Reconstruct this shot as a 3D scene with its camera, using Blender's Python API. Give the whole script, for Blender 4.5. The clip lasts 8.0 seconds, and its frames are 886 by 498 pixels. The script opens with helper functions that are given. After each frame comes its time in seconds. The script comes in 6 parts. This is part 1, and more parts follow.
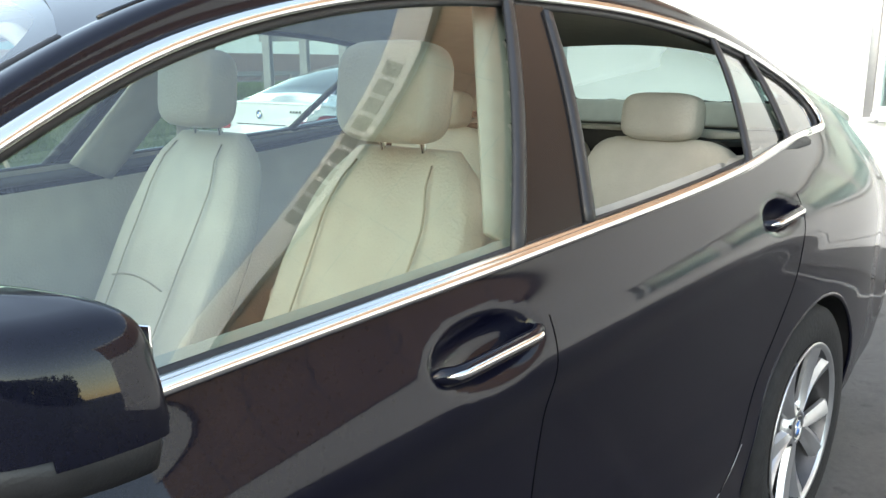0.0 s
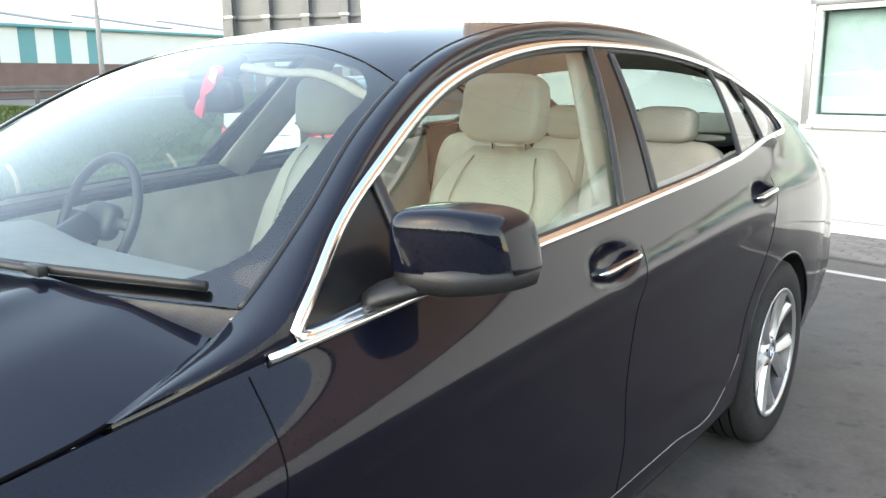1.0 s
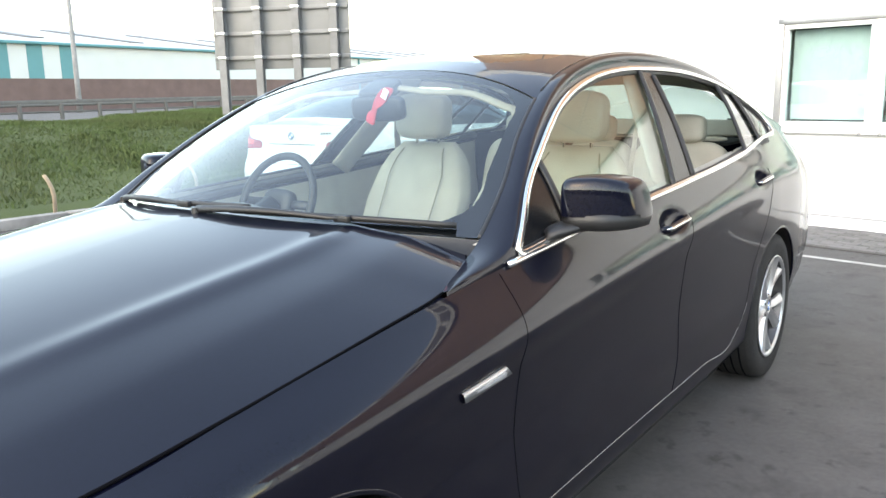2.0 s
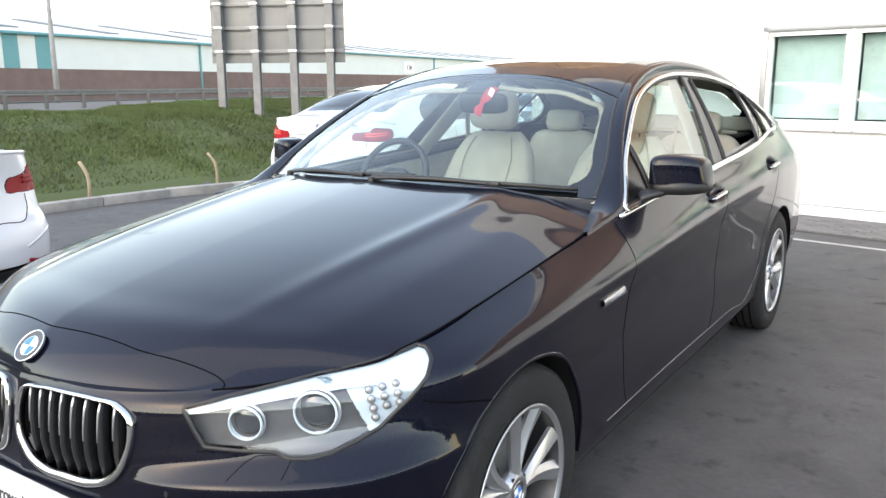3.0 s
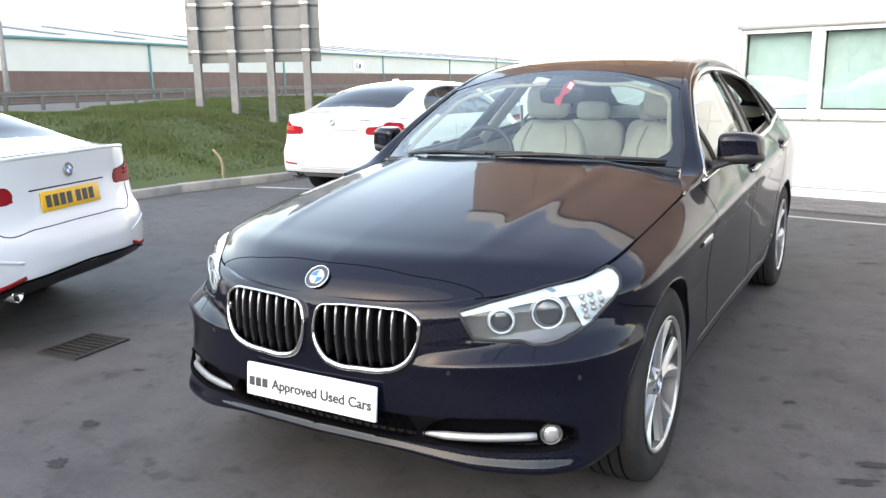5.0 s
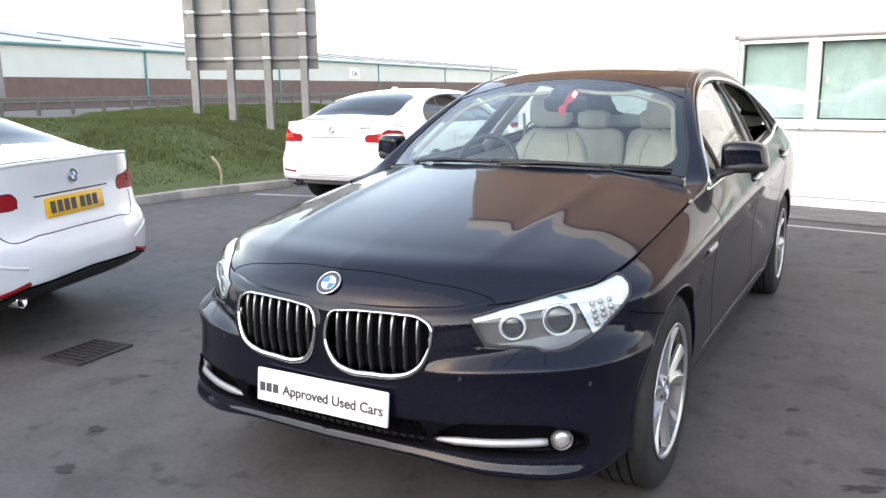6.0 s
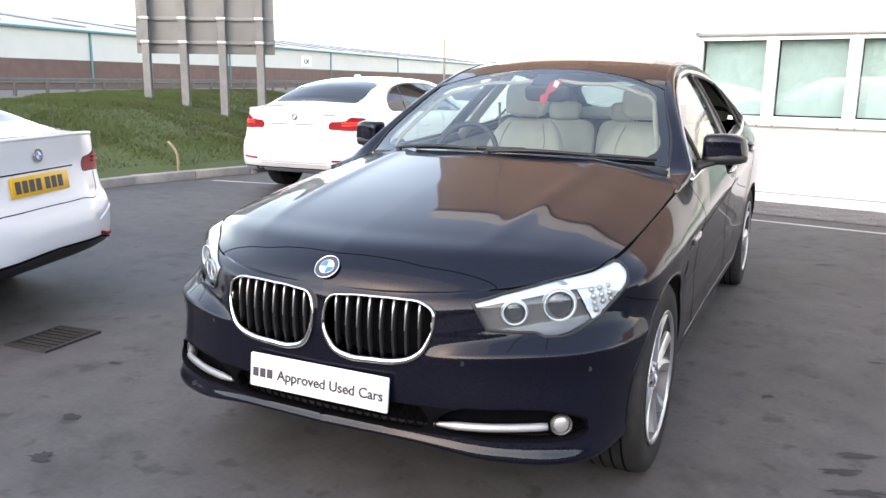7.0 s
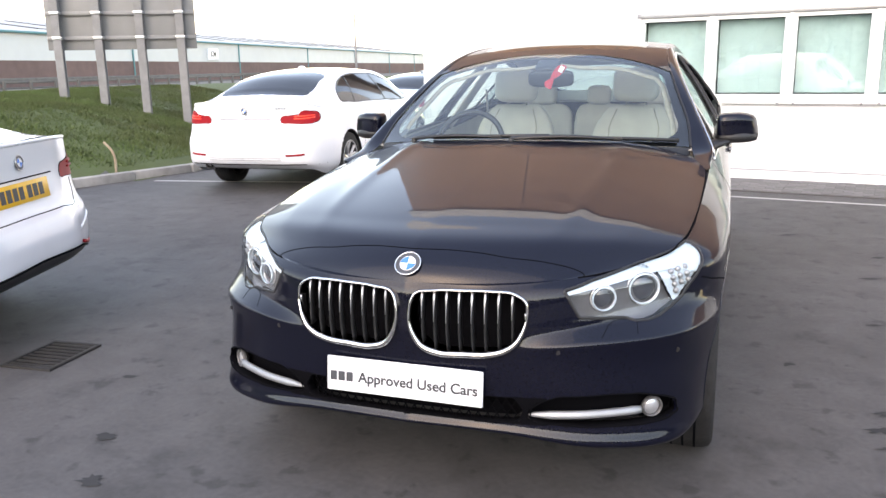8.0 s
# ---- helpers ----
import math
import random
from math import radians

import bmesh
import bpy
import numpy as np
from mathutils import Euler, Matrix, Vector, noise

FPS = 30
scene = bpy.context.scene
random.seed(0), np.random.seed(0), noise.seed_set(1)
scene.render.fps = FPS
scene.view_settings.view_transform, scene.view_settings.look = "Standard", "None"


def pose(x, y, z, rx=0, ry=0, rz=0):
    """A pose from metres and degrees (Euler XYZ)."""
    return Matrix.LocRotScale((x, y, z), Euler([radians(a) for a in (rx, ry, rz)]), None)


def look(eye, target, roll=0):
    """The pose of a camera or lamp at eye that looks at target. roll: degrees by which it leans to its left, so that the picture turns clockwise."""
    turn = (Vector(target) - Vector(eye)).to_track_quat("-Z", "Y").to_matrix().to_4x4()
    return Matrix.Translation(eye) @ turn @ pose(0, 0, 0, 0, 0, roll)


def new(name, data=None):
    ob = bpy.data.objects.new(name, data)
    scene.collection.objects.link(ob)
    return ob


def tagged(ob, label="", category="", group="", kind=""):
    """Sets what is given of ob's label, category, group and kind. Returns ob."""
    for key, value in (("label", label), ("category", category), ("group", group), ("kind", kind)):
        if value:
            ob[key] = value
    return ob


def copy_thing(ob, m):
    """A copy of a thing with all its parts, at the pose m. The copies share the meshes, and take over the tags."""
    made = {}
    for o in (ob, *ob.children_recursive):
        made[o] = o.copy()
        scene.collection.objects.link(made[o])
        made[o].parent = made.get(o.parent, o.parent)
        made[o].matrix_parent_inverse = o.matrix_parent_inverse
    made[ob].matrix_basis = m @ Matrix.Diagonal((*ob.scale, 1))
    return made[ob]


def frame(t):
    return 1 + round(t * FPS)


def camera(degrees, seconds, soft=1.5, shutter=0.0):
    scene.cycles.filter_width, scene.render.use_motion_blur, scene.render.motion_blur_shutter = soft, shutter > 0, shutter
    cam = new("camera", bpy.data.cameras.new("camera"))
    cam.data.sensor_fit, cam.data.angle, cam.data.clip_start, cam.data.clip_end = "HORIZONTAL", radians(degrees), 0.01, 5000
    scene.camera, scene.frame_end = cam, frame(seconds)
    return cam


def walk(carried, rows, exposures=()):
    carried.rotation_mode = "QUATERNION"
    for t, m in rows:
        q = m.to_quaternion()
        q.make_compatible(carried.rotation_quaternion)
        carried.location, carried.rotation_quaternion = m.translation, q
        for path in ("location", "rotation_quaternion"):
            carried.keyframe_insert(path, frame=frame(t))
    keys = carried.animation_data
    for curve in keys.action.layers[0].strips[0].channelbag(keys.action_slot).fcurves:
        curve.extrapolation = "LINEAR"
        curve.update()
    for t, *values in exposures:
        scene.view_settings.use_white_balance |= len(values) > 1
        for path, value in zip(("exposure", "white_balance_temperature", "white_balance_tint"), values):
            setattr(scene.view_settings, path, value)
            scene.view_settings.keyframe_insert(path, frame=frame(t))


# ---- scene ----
cam = camera(58.1, 8.0)
PATH = [
    (0, (1.568, 0.759, 1.328), (0.251, 2.198, 0.888), -0.4),
    (0.5, (1.661, 0.354, 1.341), (0.382, 1.834, 0.922), -0.5),
    (1, (1.716, -0.082, 1.371), (0.502, 1.451, 0.954), -0.6),
    (1.5, (1.773, -0.526, 1.357), (0.595, 1.043, 0.971), -0.3),
    (1.7, (1.794, -0.692, 1.371), (0.624, 0.881, 0.978), -0.8),
    (2.8, (1.858, -1.764, 1.424), (0.763, -0.136, 1.035), -0.36),
    (3, (1.817, -1.899, 1.419), (0.733, -0.266, 1.015), -0.28),
    (3.5, (1.708, -2.258, 1.414), (0.656, -0.615, 0.976), -0.96),
    (4, (1.666, -2.547, 1.385), (0.627, -0.897, 0.938), -1.63),
    (4.5, (1.608, -2.779, 1.414), (0.61, -1.1, 0.984), -1.45),
    (6, (1.533, -2.922, 1.419), (0.574, -1.211, 1.027), -0.65),
    (6.5, (1.492, -2.94, 1.412), (0.543, -1.227, 1.008), -0.18),
    (7, (1.387, -2.988, 1.396), (0.542, -1.223, 0.983), 0.75),
    (7.5, (1.162, -3.044, 1.394), (0.391, -1.248, 0.966), 0.71),
    (8, (0.904, -3.157, 1.405), (0.252, -1.319, 0.962), -1.05),
]
EXPOSURES = [(0, 2.80, 9480, 8), (1.5, 2.99, 9480, 9), (3, 2.73, 9520, 13), (4.5, 2.74, 9520, 13), (6, 2.56, 9480, 16), (8, 2.63, 9460, 19)]
walk(cam, [(t, look(eye, target, roll)) for t, eye, target, roll in PATH], EXPOSURES)

# ---- light ----
world = bpy.data.worlds.new("sky")
scene.world = world
world.use_nodes = True
wn = world.node_tree
sky = wn.nodes.new("ShaderNodeTexSky")
sky.sky_type, sky.sun_disc = "NISHITA", False
SUN_EL, SUN_AZ = 34.0, 185.0      # degrees up; compass degrees from +y towards +x
sky.sun_elevation, sky.sun_rotation = radians(SUN_EL), radians(SUN_AZ)
sky.air_density, sky.dust_density, sky.ozone_density = 1.0, 0.5, 1.0
wn.links.new(sky.outputs["Color"], wn.nodes["Background"].inputs["Color"])
wn.nodes["Background"].inputs["Strength"].default_value = 0.15
sun = new("sun", bpy.data.lights.new("sun", "SUN"))
sun.data.energy, sun.data.angle, sun.data.color = 0.16, radians(90), (1.0, 0.94, 0.87)
_a, _e = radians(SUN_AZ), radians(SUN_EL)
_d = Vector((math.sin(_a) * math.cos(_e), math.cos(_a) * math.cos(_e), math.sin(_e)))
sun.matrix_world = look(_d * 30, (0, 0, 0))


# ---- materials ----
def material(name, colour, rough=0.5, metal=0.0, coat=0.0, vary=0.0, scale=8.0, bump=0.0, bump_scale=60.0, tint=None, object_vary=0.0, emission=0.0, spec=0.5):
    """A principled surface with two scales of colour variation and fine relief."""
    m = bpy.data.materials.new(name)
    m.use_nodes = True
    nt = m.node_tree
    n, l = nt.nodes, nt.links
    b = n["Principled BSDF"]
    b.inputs["Base Color"].default_value = (*colour, 1)
    b.inputs["Roughness"].default_value = rough
    b.inputs["Metallic"].default_value = metal
    b.inputs["Coat Weight"].default_value = coat
    b.inputs["Coat Roughness"].default_value = 0.02
    b.inputs["Specular IOR Level"].default_value = spec
    if emission:
        b.inputs["Emission Color"].default_value = (*colour, 1)
        b.inputs["Emission Strength"].default_value = emission
    tc = n.new("ShaderNodeTexCoord")
    if vary:
        big, small = n.new("ShaderNodeTexNoise"), n.new("ShaderNodeTexNoise")
        big.inputs["Scale"].default_value, small.inputs["Scale"].default_value = scale * 0.12, scale
        big.inputs["Detail"].default_value = small.inputs["Detail"].default_value = 6
        l.new(tc.outputs["Object"], big.inputs["Vector"]), l.new(tc.outputs["Object"], small.inputs["Vector"])
        mid = n.new("ShaderNodeMath")
        mid.operation = "ADD"
        l.new(big.outputs["Fac"], mid.inputs[0]), l.new(small.outputs["Fac"], mid.inputs[1])
        value = mid.outputs[0]
        if object_vary:
            info, mul, add = n.new("ShaderNodeObjectInfo"), n.new("ShaderNodeMath"), n.new("ShaderNodeMath")
            mul.operation, add.operation = "MULTIPLY_ADD", "ADD"
            mul.inputs[1].default_value, mul.inputs[2].default_value = object_vary, -object_vary / 2
            l.new(info.outputs["Random"], mul.inputs[0]), l.new(mul.outputs[0], add.inputs[0]), l.new(value, add.inputs[1])
            value = add.outputs[0]
        ramp = n.new("ShaderNodeValToRGB")
        lo = tint or tuple(c * (1 - vary) for c in colour)
        ramp.color_ramp.elements[0].position, ramp.color_ramp.elements[1].position = 0.35, 0.65
        ramp.color_ramp.elements[0].color = (*lo, 1)
        ramp.color_ramp.elements[1].color = (*[min(1, c * (1 + vary * 0.6)) for c in colour], 1)
        half = n.new("ShaderNodeMath")
        half.operation = "MULTIPLY"
        half.inputs[1].default_value = 0.5
        l.new(value, half.inputs[0]), l.new(half.outputs[0], ramp.inputs["Fac"]), l.new(ramp.outputs["Color"], b.inputs["Base Color"])
        rr = n.new("ShaderNodeMapRange")
        rr.inputs["To Min"].default_value, rr.inputs["To Max"].default_value = max(0.02, rough - 0.12 * vary), min(1, rough + 0.12 * vary)
        l.new(small.outputs["Fac"], rr.inputs["Value"]), l.new(rr.outputs["Result"], b.inputs["Roughness"])
    if bump:
        fine, bp = n.new("ShaderNodeTexNoise"), n.new("ShaderNodeBump")
        fine.inputs["Scale"].default_value, fine.inputs["Detail"].default_value = bump_scale, 4
        bp.inputs["Strength"].default_value, bp.inputs["Distance"].default_value = bump, 0.01
        l.new(tc.outputs["Object"], fine.inputs["Vector"])
        l.new(fine.outputs["Fac"], bp.inputs["Height"]), l.new(bp.outputs["Normal"], b.inputs["Normal"])
    return m


def glass(name, colour, gloss=1.0, base=0.07):
    """Thin clear pane: tinted transmission and mirror gloss by the angle."""
    m = bpy.data.materials.new(name)
    m.use_nodes = True
    n, l = m.node_tree.nodes, m.node_tree.links
    n.remove(n["Principled BSDF"])
    tr, gl, mx, fr = n.new("ShaderNodeBsdfTransparent"), n.new("ShaderNodeBsdfGlossy"), n.new("ShaderNodeMixShader"), n.new("ShaderNodeLayerWeight")
    power, scale = n.new("ShaderNodeMath"), n.new("ShaderNodeMath")
    power.operation, scale.operation = "POWER", "MULTIPLY_ADD"
    power.inputs[1].default_value, scale.inputs[1].default_value, scale.inputs[2].default_value = 5.0, 1 - base, base
    fr.inputs["Blend"].default_value = 0.5
    tr.inputs["Color"].default_value = (*colour, 1)
    gl.inputs["Roughness"].default_value = 0.0
    gl.inputs["Color"].default_value = (gloss, gloss, gloss, 1)
    l.new(fr.outputs["Facing"], power.inputs[0]), l.new(power.outputs[0], scale.inputs[0]), l.new(scale.outputs[0], mx.inputs["Fac"])
    l.new(tr.outputs[0], mx.inputs[1]), l.new(gl.outputs[0], mx.inputs[2])
    l.new(mx.outputs[0], n["Material Output"].inputs["Surface"])
    return m


PAINT = material("dark_blue_paint", (0.0022, 0.0027, 0.0085), 0.35, 0.0, 0.66, vary=0.2, scale=900.0, spec=0.06)
WHITE_PAINT = material("white_paint", (0.72, 0.735, 0.76), 0.30, 0.0, 1.0, vary=0.03, scale=4)
SILVER_PAINT = material("silver_paint", (0.45, 0.48, 0.52), 0.3, 0.5, 1.0, vary=0.05, scale=4)
CHROME = material("satin_chrome", (0.78, 0.77, 0.75), 0.12, 1.0, vary=0.04, scale=30)
ALLOY = material("silver_alloy", (0.50, 0.505, 0.515), 0.30, 0.85, 0.2, vary=0.08, scale=20)
DARK_ALLOY = material("dark_alloy", (0.10, 0.10, 0.105), 0.45, 0.8, vary=0.2, scale=20)
RUBBER = material("tyre_rubber", (0.018, 0.018, 0.0185), 0.8, vary=0.35, scale=30, bump=0.25, bump_scale=90, spec=0.3)
BLACK = material("black_plastic", (0.014, 0.014, 0.015), 0.45, vary=0.3, scale=40, bump=0.1, bump_scale=300)
GLOSS_BLACK = material("gloss_black", (0.008, 0.008, 0.009), 0.22, 0.0, 0.0, vary=0.1, scale=20, spec=0.35)
# near-black for joints and black trim; behind openings it stands in for shade
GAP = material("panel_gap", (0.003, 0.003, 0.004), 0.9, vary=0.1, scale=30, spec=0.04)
LEATHER = material("cream_leather", (0.47, 0.42, 0.355), 0.48, vary=0.14, scale=9, bump=0.25, bump_scale=140)
SEAM = material("leather_seam", (0.30, 0.26, 0.20), 0.7, vary=0.2, scale=30)
TRIM_GREY = material("dash_plastic", (0.055, 0.055, 0.055), 0.6, vary=0.2, scale=30, bump=0.15, bump_scale=400)
DASH = material("dash_top", (0.17, 0.165, 0.155), 0.7, vary=0.15, scale=30, bump=0.15, bump_scale=400)
HEADLINER = material("headliner_cloth", (0.40, 0.37, 0.32), 0.9, vary=0.1, scale=20, bump=0.2, bump_scale=500)
CARPET = material("dark_carpet", (0.03, 0.028, 0.026), 0.95, vary=0.3, scale=30)
WINDOW = glass("tinted_window", (0.74, 0.87, 0.83), base=0.10)
REAR_GLASS_TINT = glass("rear_glass", (0.34, 0.46, 0.45), base=0.12)
SCREEN = glass("windscreen_glass", (0.82, 0.92, 0.90), base=0.10)
ROOF_GLASS = glass("roof_glass", (0.26, 0.29, 0.29))
LENS = glass("lamp_lens", (0.93, 0.95, 0.96), base=0.06)
PRIVACY = material("privacy_glass", (0.010, 0.011, 0.013), 0.05, 0.0, 0.0, vary=0.05, scale=3, spec=0.5)
RED_LENS = material("red_lens", (0.30, 0.006, 0.012), 0.5, 0.0, 0.0, vary=0.15, scale=40, spec=0.2)
RED_LIT = material("lit_red_lens", (0.9, 0.06, 0.03), 0.28, 0.0, 0.2, vary=0.1, scale=40, emission=0.12)
RED_TAG = material("red_tag", (0.50, 0.012, 0.03), 0.5, vary=0.1, scale=20)
PLATE_WHITE = material("plate_white", (0.80, 0.82, 0.84), 0.35, vary=0.04, scale=10)
PLATE_YELLOW = material("plate_yellow", (0.82, 0.43, 0.03), 0.35, vary=0.06, scale=10)
INK = material("dark_ink", (0.045, 0.048, 0.055), 0.5, vary=0.1, scale=30)
BADGE_BLUE = material("badge_blue", (0.02, 0.17, 0.55), 0.6, 0, 0.0, vary=0.1, scale=60)
BADGE_WHITE = material("badge_white", (0.80, 0.80, 0.80), 0.6, 0, 0.0, vary=0.03, scale=60)
LAMP_WHITE = material("lamp_white", (0.52, 0.62, 0.68), 0.30, 0.0, 0.3, vary=0.04, scale=30)
LAMP_SILVER = material("lamp_reflector", (0.66, 0.67, 0.69), 0.30, 0.7, vary=0.1, scale=30)
LAMP_GREY = material("lamp_bezel", (0.10, 0.10, 0.104), 0.38, 0.1, vary=0.2, scale=30)
SATIN = material("satin_grey_blade", (0.30, 0.31, 0.32), 0.42, 0.6, vary=0.1, scale=30)
CLEAR_BALL = material("projector_glass", (0.045, 0.05, 0.06), 0.03, 0.0, 1.0, vary=0.1, scale=5)

ASPHALT = material("asphalt", (0.076, 0.072, 0.072), 0.75, vary=0.28, scale=40.0, bump=0.32, bump_scale=420)


def blotches(m, scale, lo, hi, dark):
    """Darkens irregular worn patches of a surface's colour."""
    nt = m.node_tree
    b = nt.nodes["Principled BSDF"]
    old = b.inputs["Base Color"].links[0].from_socket
    tc, nz, rng_, mix = nt.nodes.new("ShaderNodeTexCoord"), nt.nodes.new("ShaderNodeTexNoise"), nt.nodes.new("ShaderNodeMapRange"), nt.nodes.new("ShaderNodeMix")
    nz.inputs["Scale"].default_value, nz.inputs["Detail"].default_value, nz.inputs["Roughness"].default_value = scale, 5, 0.65
    rng_.inputs["From Min"].default_value, rng_.inputs["From Max"].default_value = lo, hi
    mix.data_type, mix.blend_type = "RGBA", "MULTIPLY"
    nt.links.new(tc.outputs["Object"], nz.inputs["Vector"]), nt.links.new(nz.outputs["Fac"], rng_.inputs["Value"])
    nt.links.new(rng_.outputs["Result"], mix.inputs["Factor"]), nt.links.new(old, mix.inputs[6])
    mix.inputs[7].default_value = (dark, dark, dark, 1)
    nt.links.new(mix.outputs[2], b.inputs["Base Color"])


blotches(ASPHALT, 2.6, 0.56, 0.70, 0.62)
blotches(ASPHALT, 0.7, 0.46, 0.66, 0.74)
blotches(ASPHALT, 6.5, 0.585, 0.65, 0.58)
ROAD = material("road_asphalt", (0.10, 0.095, 0.09), 0.9, vary=0.2, scale=1.0, bump=0.4, bump_scale=100)
STAIN = material("oil_stain", (0.026, 0.026, 0.027), 0.85, vary=0.4, scale=14)
LINE = material("worn_white_line", (0.44, 0.43, 0.41), 0.8, vary=0.3, scale=14, bump=0.3, bump_scale=200)
KERB = material("kerb_concrete", (0.27, 0.258, 0.24), 0.85, vary=0.25, scale=10, bump=0.4, bump_scale=120)
PAVER = material("paving_block", (0.14, 0.135, 0.132), 0.88, vary=0.25, scale=12, bump=0.5, bump_scale=150, object_vary=0.5)
SAND = material("joint_sand", (0.07, 0.066, 0.062), 0.95, vary=0.2, scale=40)
GRASS = material("grass_soil", (0.044, 0.064, 0.019), 0.95, vary=0.45, scale=5.0, bump=0.8, bump_scale=40, tint=(0.055, 0.07, 0.022))
BLADE = material("grass_blade", (0.060, 0.094, 0.026), 0.9, vary=0.35, scale=1.2, tint=(0.058, 0.066, 0.022))
WHITE_CLAD = material("white_wall_coat", (0.80, 0.80, 0.79), 0.6, vary=0.04, scale=2.0, bump=0.05, bump_scale=80)
WHITE_PVC = material("white_frame", (0.78, 0.78, 0.77), 0.35, vary=0.04, scale=10)
GREY_ALU = material("grey_aluminium", (0.36, 0.36, 0.36), 0.4, 0.6, vary=0.1, scale=20)
TERRACOTTA = material("terracotta_cladding", (0.34, 0.205, 0.138), 0.7, vary=0.2, scale=1.5, bump=0.2, bump_scale=30)
BLIND = material("vertical_blind", (0.74, 0.79, 0.79), 0.85, vary=0.12, scale=8)
OFFICE = material("office_dimness", (0.10, 0.11, 0.11), 0.9, vary=0.2, scale=2)
BUILDING_GLASS = glass("office_glass", (0.86, 0.93, 0.92), base=0.08)
SHED_WHITE = material("shed_cladding", (0.52, 0.535, 0.525), 0.6, vary=0.06, scale=0.7)
SHED_TEAL = material("shed_teal", (0.06, 0.22, 0.24), 0.6, vary=0.1, scale=1.0)
SHED_BRICK = material("shed_brick", (0.150, 0.095, 0.086), 0.9, vary=0.2, scale=1.5)
SHED_ROOF = material("shed_roof", (0.38, 0.385, 0.375), 0.6, vary=0.1, scale=0.5)
SHED_DARK = material("roof_light_dark", (0.06, 0.06, 0.06), 0.5, vary=0.2, scale=1)
GALV = material("galvanised_steel", (0.22, 0.22, 0.222), 0.75, 0.15, vary=0.2, scale=6)
BARRIER = material("weathered_rail", (0.115, 0.108, 0.10), 0.8, 0.1, vary=0.25, scale=3)
SIGN_BACK = material("sign_back", (0.23, 0.232, 0.235), 0.6, 0.3, vary=0.12, scale=2)
WOOD = material("weathered_wood", (0.33, 0.25, 0.17), 0.9, vary=0.3, scale=12, bump=0.4, bump_scale=60)
IRON = material("cast_iron", (0.035, 0.033, 0.032), 0.7, 0.4, vary=0.3, scale=30, bump=0.3, bump_scale=100)
WOODS = material("far_foliage", (0.035, 0.05, 0.02), 0.9, vary=0.4, scale=0.6)


# ---- mesh helpers ----
def mesh_object(name, verts, faces, mat, parent=None, label="", smooth=True, sharp=0.0):
    me = bpy.data.meshes.new(name)
    me.from_pydata([tuple(map(float, v)) for v in verts], [], [tuple(map(int, f)) for f in faces])
    me.update()
    me.materials.append(mat)
    if smooth:
        me.shade_smooth()
        if sharp:
            me.set_sharp_from_angle(angle=radians(sharp))
    ob = new(name, me)
    if parent is not None:
        ob.parent = parent
    return tagged(ob, label)


def part(name, bm, mat, parent, label="", smooth=True, sharp=35.0):
    """Links a bmesh as one mesh object under a thing or a part."""
    me = bpy.data.meshes.new(name)
    bm.to_mesh(me)
    bm.free()
    me.materials.append(mat)
    if smooth:
        me.shade_smooth()
        if sharp:
            me.set_sharp_from_angle(angle=radians(sharp))
    ob = new(name, me)
    if parent is not None:
        ob.parent = parent
    return tagged(ob, label)


def thing(name, label, category, m=None, group="", kind=""):
    ob = new(name)
    ob.empty_display_size = 0.2
    if m is not None:
        ob.matrix_world = m
    return tagged(ob, label, category, group, kind)


def add_box(bm, lo, hi, bevel=0.0, m=None):
    size = [b - a for a, b in zip(lo, hi)]
    mid = [(a + b) / 2 for a, b in zip(lo, hi)]
    mat = Matrix.Translation(mid) @ Matrix.Diagonal((*size, 1))
    r = bmesh.ops.create_cube(bm, size=1.0, matrix=(m @ mat) if m is not None else mat)
    if bevel:
        edges = list({e for v in r["verts"] for e in v.link_edges})
        bmesh.ops.bevel(bm, geom=edges, offset=bevel, segments=2, profile=0.5, affect="EDGES", clamp_overlap=True)
    return r


def box(name, lo, hi, mat, parent=None, bevel=0.0, label="", m=None):
    bm = bmesh.new()
    add_box(bm, lo, hi, bevel, m)
    return part(name, bm, mat, parent, label, smooth=bevel > 0)


def add_cyl(bm, a, b, r1, r2=None, seg=16):
    a, b = Vector(a), Vector(b)
    d = b - a
    m = Matrix.Translation((a + b) / 2) @ d.to_track_quat("Z", "Y").to_matrix().to_4x4()
    return bmesh.ops.create_cone(bm, cap_ends=True, segments=seg, radius1=r1, radius2=r1 if r2 is None else r2, depth=d.length, matrix=m)


def lathe(profile, seg=48, axis="x"):
    """A ring mesh from (radius, along) pairs about the x axis: vertices and faces."""
    pts, faces, n = [], [], len(profile)
    for k in range(seg):
        a = 2 * math.pi * k / seg
        for r, s in profile:
            pts.append((s, r * math.cos(a), r * math.sin(a)))
    for k in range(seg):
        for j in range(n - 1):
            a, b = k * n + j, ((k + 1) % seg) * n + j
            faces.append((a, a + 1, b + 1, b))
    return pts, faces


